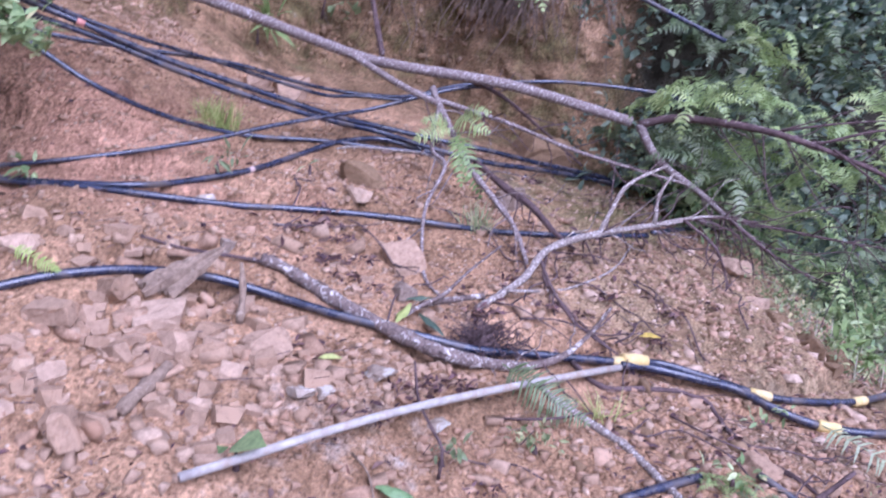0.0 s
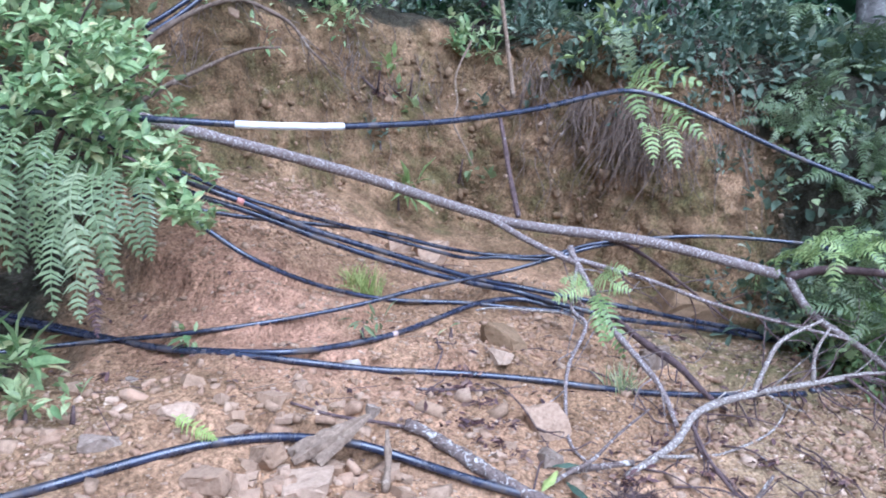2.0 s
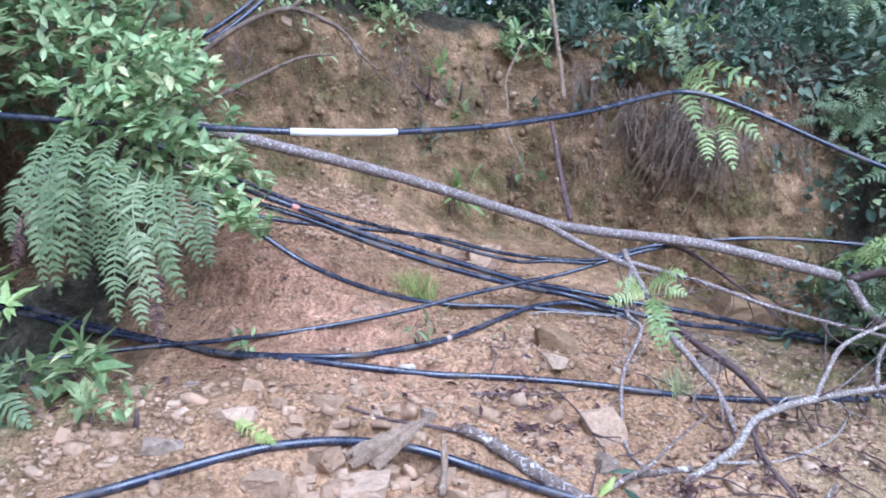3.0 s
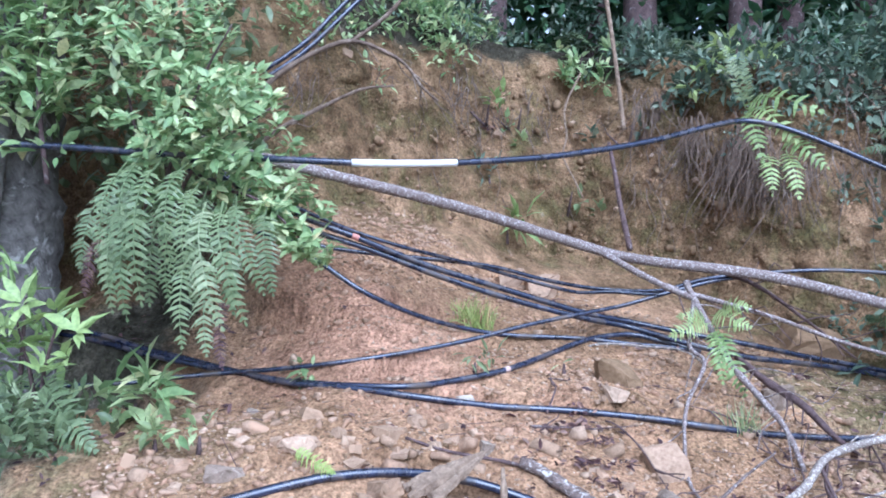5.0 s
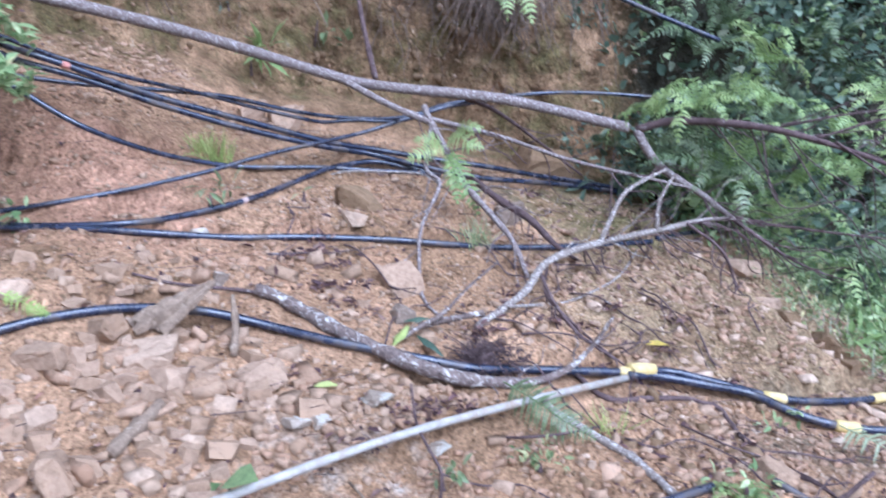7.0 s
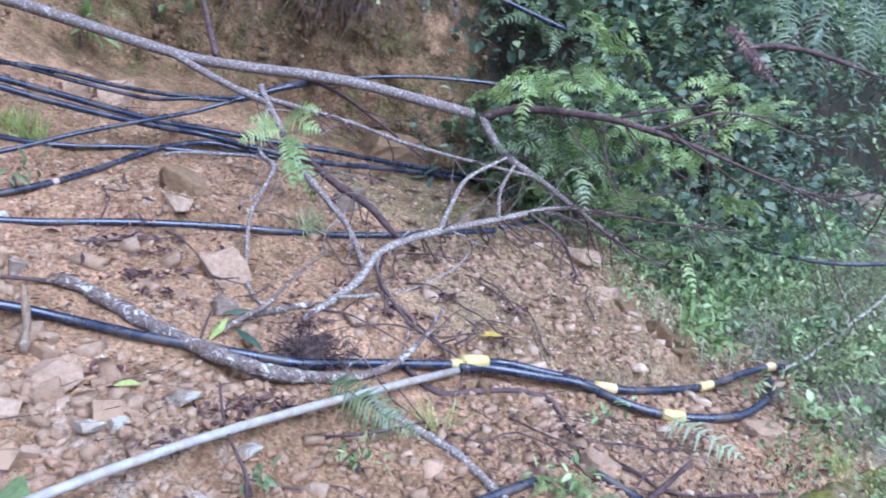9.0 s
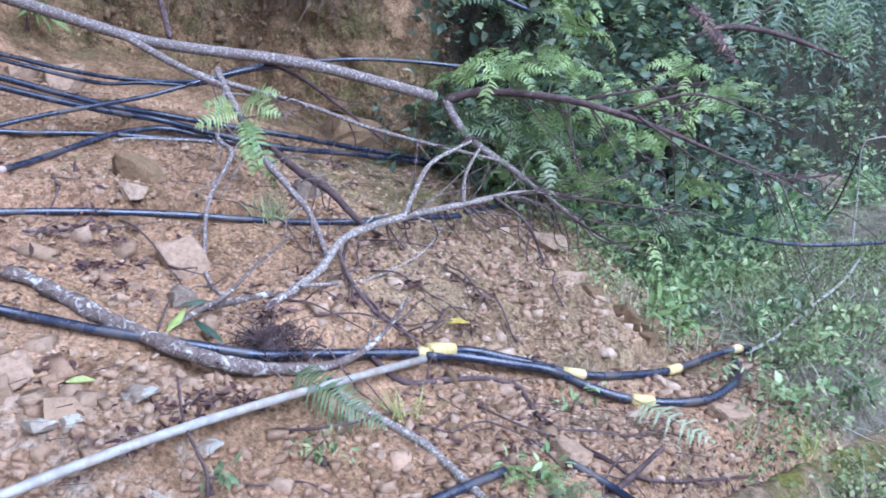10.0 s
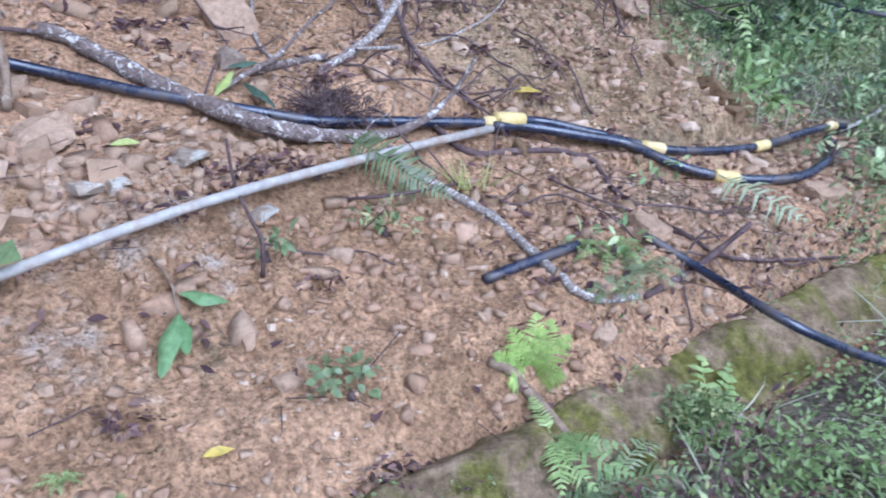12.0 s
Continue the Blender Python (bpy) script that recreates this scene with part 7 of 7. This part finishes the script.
forms = [pebble_template(rnd) for _ in range(10)]
shared = []
for i, (v, f) in enumerate(forms):
    for m in (STONE, STONE_TAN, STONE_GREY):
        shared.append(mesh_of("stone", v, f, m))
made = 0
while made < 300:
    x, y = rnd.gauss(-0.95, 0.75), rnd.gauss(2.95, 0.42)
    if made > 215:
        x, y = rnd.uniform(-1.5, 2.0), rnd.uniform(2.3, 5.0)
    pipe = min((Vector((x, y, 0)) - Vector((a[0] + (b[0] - a[0]) * u, a[1] + (b[1] - a[1]) * u, 0))).length for a, b in zip(PIPE_LINE, PIPE_LINE[1:]) for u in (0, 0.25, 0.5, 0.75, 1))
    if y < 2.0 or kerb_side(x, y) > -0.12 or x < -2.3 or x > 2.2 or pipe < 0.09 or (-1.85 < x < -1.2 and 3.4 < y < 3.85) or (x < -1.3 and rnd.random() < 0.55) or (x > -0.6 and y < 2.9 and rnd.random() < 0.65) or not clear(x, y, 0.10)[0]:
        continue
    r = rnd.choice((0.014, 0.018, 0.022, 0.027, 0.033, 0.040, 0.048) if made <= 215 and x < -0.3 and y > 2.5 else (0.010, 0.012, 0.014, 0.017, 0.021)) * rnd.uniform(0.8, 1.15)
    ob = new("stone", shared[rnd.randrange(30) if rnd.random() < 0.12 else 3 * rnd.randrange(10) + rnd.choice((0, 0, 1))])
    ob.matrix_basis = pose(*on_ground(x, y, -r * 0.08), rnd.uniform(-18, 18), rnd.uniform(-18, 18), rnd.uniform(0, 360)) @ Matrix.Diagonal((r * rnd.uniform(0.9, 1.4), r, r * rnd.uniform(0.7, 1.05), 1))
    ob.parent = GROUND
    made += 1
rng = np.random.RandomState(55)
for k, (form, mat, n, low, high, label) in enumerate(((forms[0], STONE, 5200, 0.005, 0.024, "loose reddish gravel on the slope"), (forms[1], STONE_TAN, 1500, 0.004, 0.016, "loose tan gravel on the slope"), (forms[2], STONE_TAN, 1500, 0.005, 0.022, "loose pale gravel on the slope"), (forms[3], CRUMB, 22000, 0.004, 0.022, "crumbled clods of soil on the slope"), (forms[5], STONE, 1100, 0.012, 0.034, "small angular stones in the soil"), (forms[6], STONE_PALE, 17000, 0.003, 0.010, "fine pale grit on the soil"), (forms[7], CLOD, 9000, 0.0025, 0.009, "fine dark crumbs on the soil"))):
    x, y = rng.uniform(-2.2, 2.5, n), rng.uniform(1.8, 5.6, n)
    keep = (kerb_side(x, y) < -0.03) & (y < foot(x)) & clear(x, y, 0.035) & (rng.uniform(0, 1, n) < 0.30 + 0.8 * wave(x + k, y, 0.45) + 0.3 * wave(x + k, y + 3, 0.15))
    x, y = x[keep], y[keep]
    r = low + (high - low) * rng.uniform(0, 1, len(x)) ** 2.5
    turn = frames_of(rng.normal(0, 1, (len(x), 3)) * (1, 1, 0.3), rng.normal(0, 0.3, (len(x), 3)) + (0, 0, 1.0))
    r = r[:, None] * np.stack([rng.uniform(0.7, 1.5, len(x)), rng.uniform(0.7, 1.3, len(x)), rng.uniform(0.4, 0.9, len(x))], axis=1)
    tagged(many("gravel", form, np.stack([x, y, bedded(x, y) + r[:, 2] * 0.12], axis=1), turn, r, mat), label, "gravel", kind="stuff")
for k in range(5):
    n = 75
    x, y = rng.normal(-1.05, 0.7, n), rng.normal(2.98, 0.40, n)
    off = np.min([np.hypot(x - (a[0] + (b[0] - a[0]) * u), y - (a[1] + (b[1] - a[1]) * u)) for a, b in zip(PIPE_LINE, PIPE_LINE[1:]) for u in np.linspace(0, 1, 8)], axis=0)
    keep = (y > 2.0) & (x > -2.3) & (off > 0.07) & ((x > -1.3) | (rng.uniform(0, 1, n) < 0.35)) & ~((x > -1.85) & (x < -1.2) & (y > 3.4) & (y < 3.85)) & clear(x, y, 0.085)
    x, y = x[keep], y[keep]
    r = rng.choice([0.012, 0.016, 0.022, 0.032, 0.042], len(x))
    turn = frames_of(rng.normal(0, 1, (len(x), 3)) * (1, 1, 0.4), rng.normal(0, 0.35, (len(x), 3)) + (0, 0, 1.0))
    r = r[:, None] * np.stack([rng.uniform(0.8, 1.7, len(x)), rng.uniform(0.7, 1.2, len(x)), rng.uniform(0.4, 0.9, len(x))], axis=1)
    tagged(many("rubble", forms[5 + k], np.stack([x, y, bedded(x, y) - r[:, 2] * 0.05], axis=1), turn, r, (STONE, CRUMB, STONE_TAN, STONE, CRUMB)[k]), "angular pinkish-brown rubble at the slope foot", "rubble", kind="stuff")
for k in range(3):
    n = 260
    x, y = rng.uniform(0.3, 2.2, n), rng.uniform(2.9, 4.9, n)
    keep = (kerb_side(x, y) < -0.05) & clear(x, y, 0.045) & (wave(x + k, y, 0.4) + rng.normal(0, 0.3, n) > -0.1)
    x, y = x[keep], y[keep]
    r = 0.007 + 0.030 * rng.uniform(0, 1, len(x)) ** 3
    turn = frames_of(rng.normal(0, 1, (len(x), 3)) * (1, 1, 0.4), rng.normal(0, 0.35, (len(x), 3)) + (0, 0, 1.0))
    r = r[:, None] * np.stack([rng.uniform(0.8, 1.6, len(x)), rng.uniform(0.7, 1.2, len(x)), rng.uniform(0.4, 0.9, len(x))], axis=1)
    tagged(many("rubble", forms[6 + k], np.stack([x, y, bedded(x, y)], axis=1), turn, r, (STONE, CLOD, STONE_PALE)[k]), "small broken stones on the open slope", "rubble", kind="stuff")
# clods on the bank face
n = 900
x, z = rng.uniform(-2.2, 1.3, n), rng.uniform(1.7, 3.2, n)
y = np.array([float(np.interp(b, ground_z(np.full(40, a), np.linspace(foot(a) - 0.4, foot(a) + 1.0, 40), False), np.linspace(foot(a) - 0.4, foot(a) + 1.0, 40))) for a, b in zip(x, z)])
r = (0.006 + 0.03 * rng.uniform(0, 1, n) ** 5)[:, None] * rng.uniform(0.5, 1.3, (n, 3))
tagged(many("clods", forms[4], np.stack([x, y, z], axis=1), frames_of(rng.normal(0, 1, (n, 3)), rng.normal(0, 1, (n, 3))), r, CLOD), "small clods and stones in the bank face", "gravel", kind="stuff")
# stones set in the bank face
for k, (mat, n, low, high, label) in enumerate(((STONE_TAN, 34, 0.010, 0.036, "pale stones set in the bank face"), (CLOD, 160, 0.007, 0.022, "brown stones set in the bank face"), (CRUMB, 260, 0.005, 0.016, "loose red crumbs on the bank face"))):
    x, z = rng.uniform(-2.2, 1.2, n), rng.uniform(1.6, 3.15, n)
    y = np.array([float(np.interp(b, ground_z(np.full(40, a), np.linspace(foot(a) - 0.4, foot(a) + 1.0, 40), False), np.linspace(foot(a) - 0.4, foot(a) + 1.0, 40))) for a, b in zip(x, z)])
    r = (low + (high - low) * rng.uniform(0, 1, n) ** 2)[:, None] * np.stack([rng.uniform(0.8, 1.5, n), rng.uniform(0.6, 1.0, n), rng.uniform(0.5, 0.9, n)], axis=1)
    tagged(many("stones", forms[7 - k], np.stack([x, y - 0.008, z], axis=1), frames_of(rng.normal(0, 1, (n, 3)), rng.normal(0, 1, (n, 3))), r, mat), label, "stones", kind="stuff")
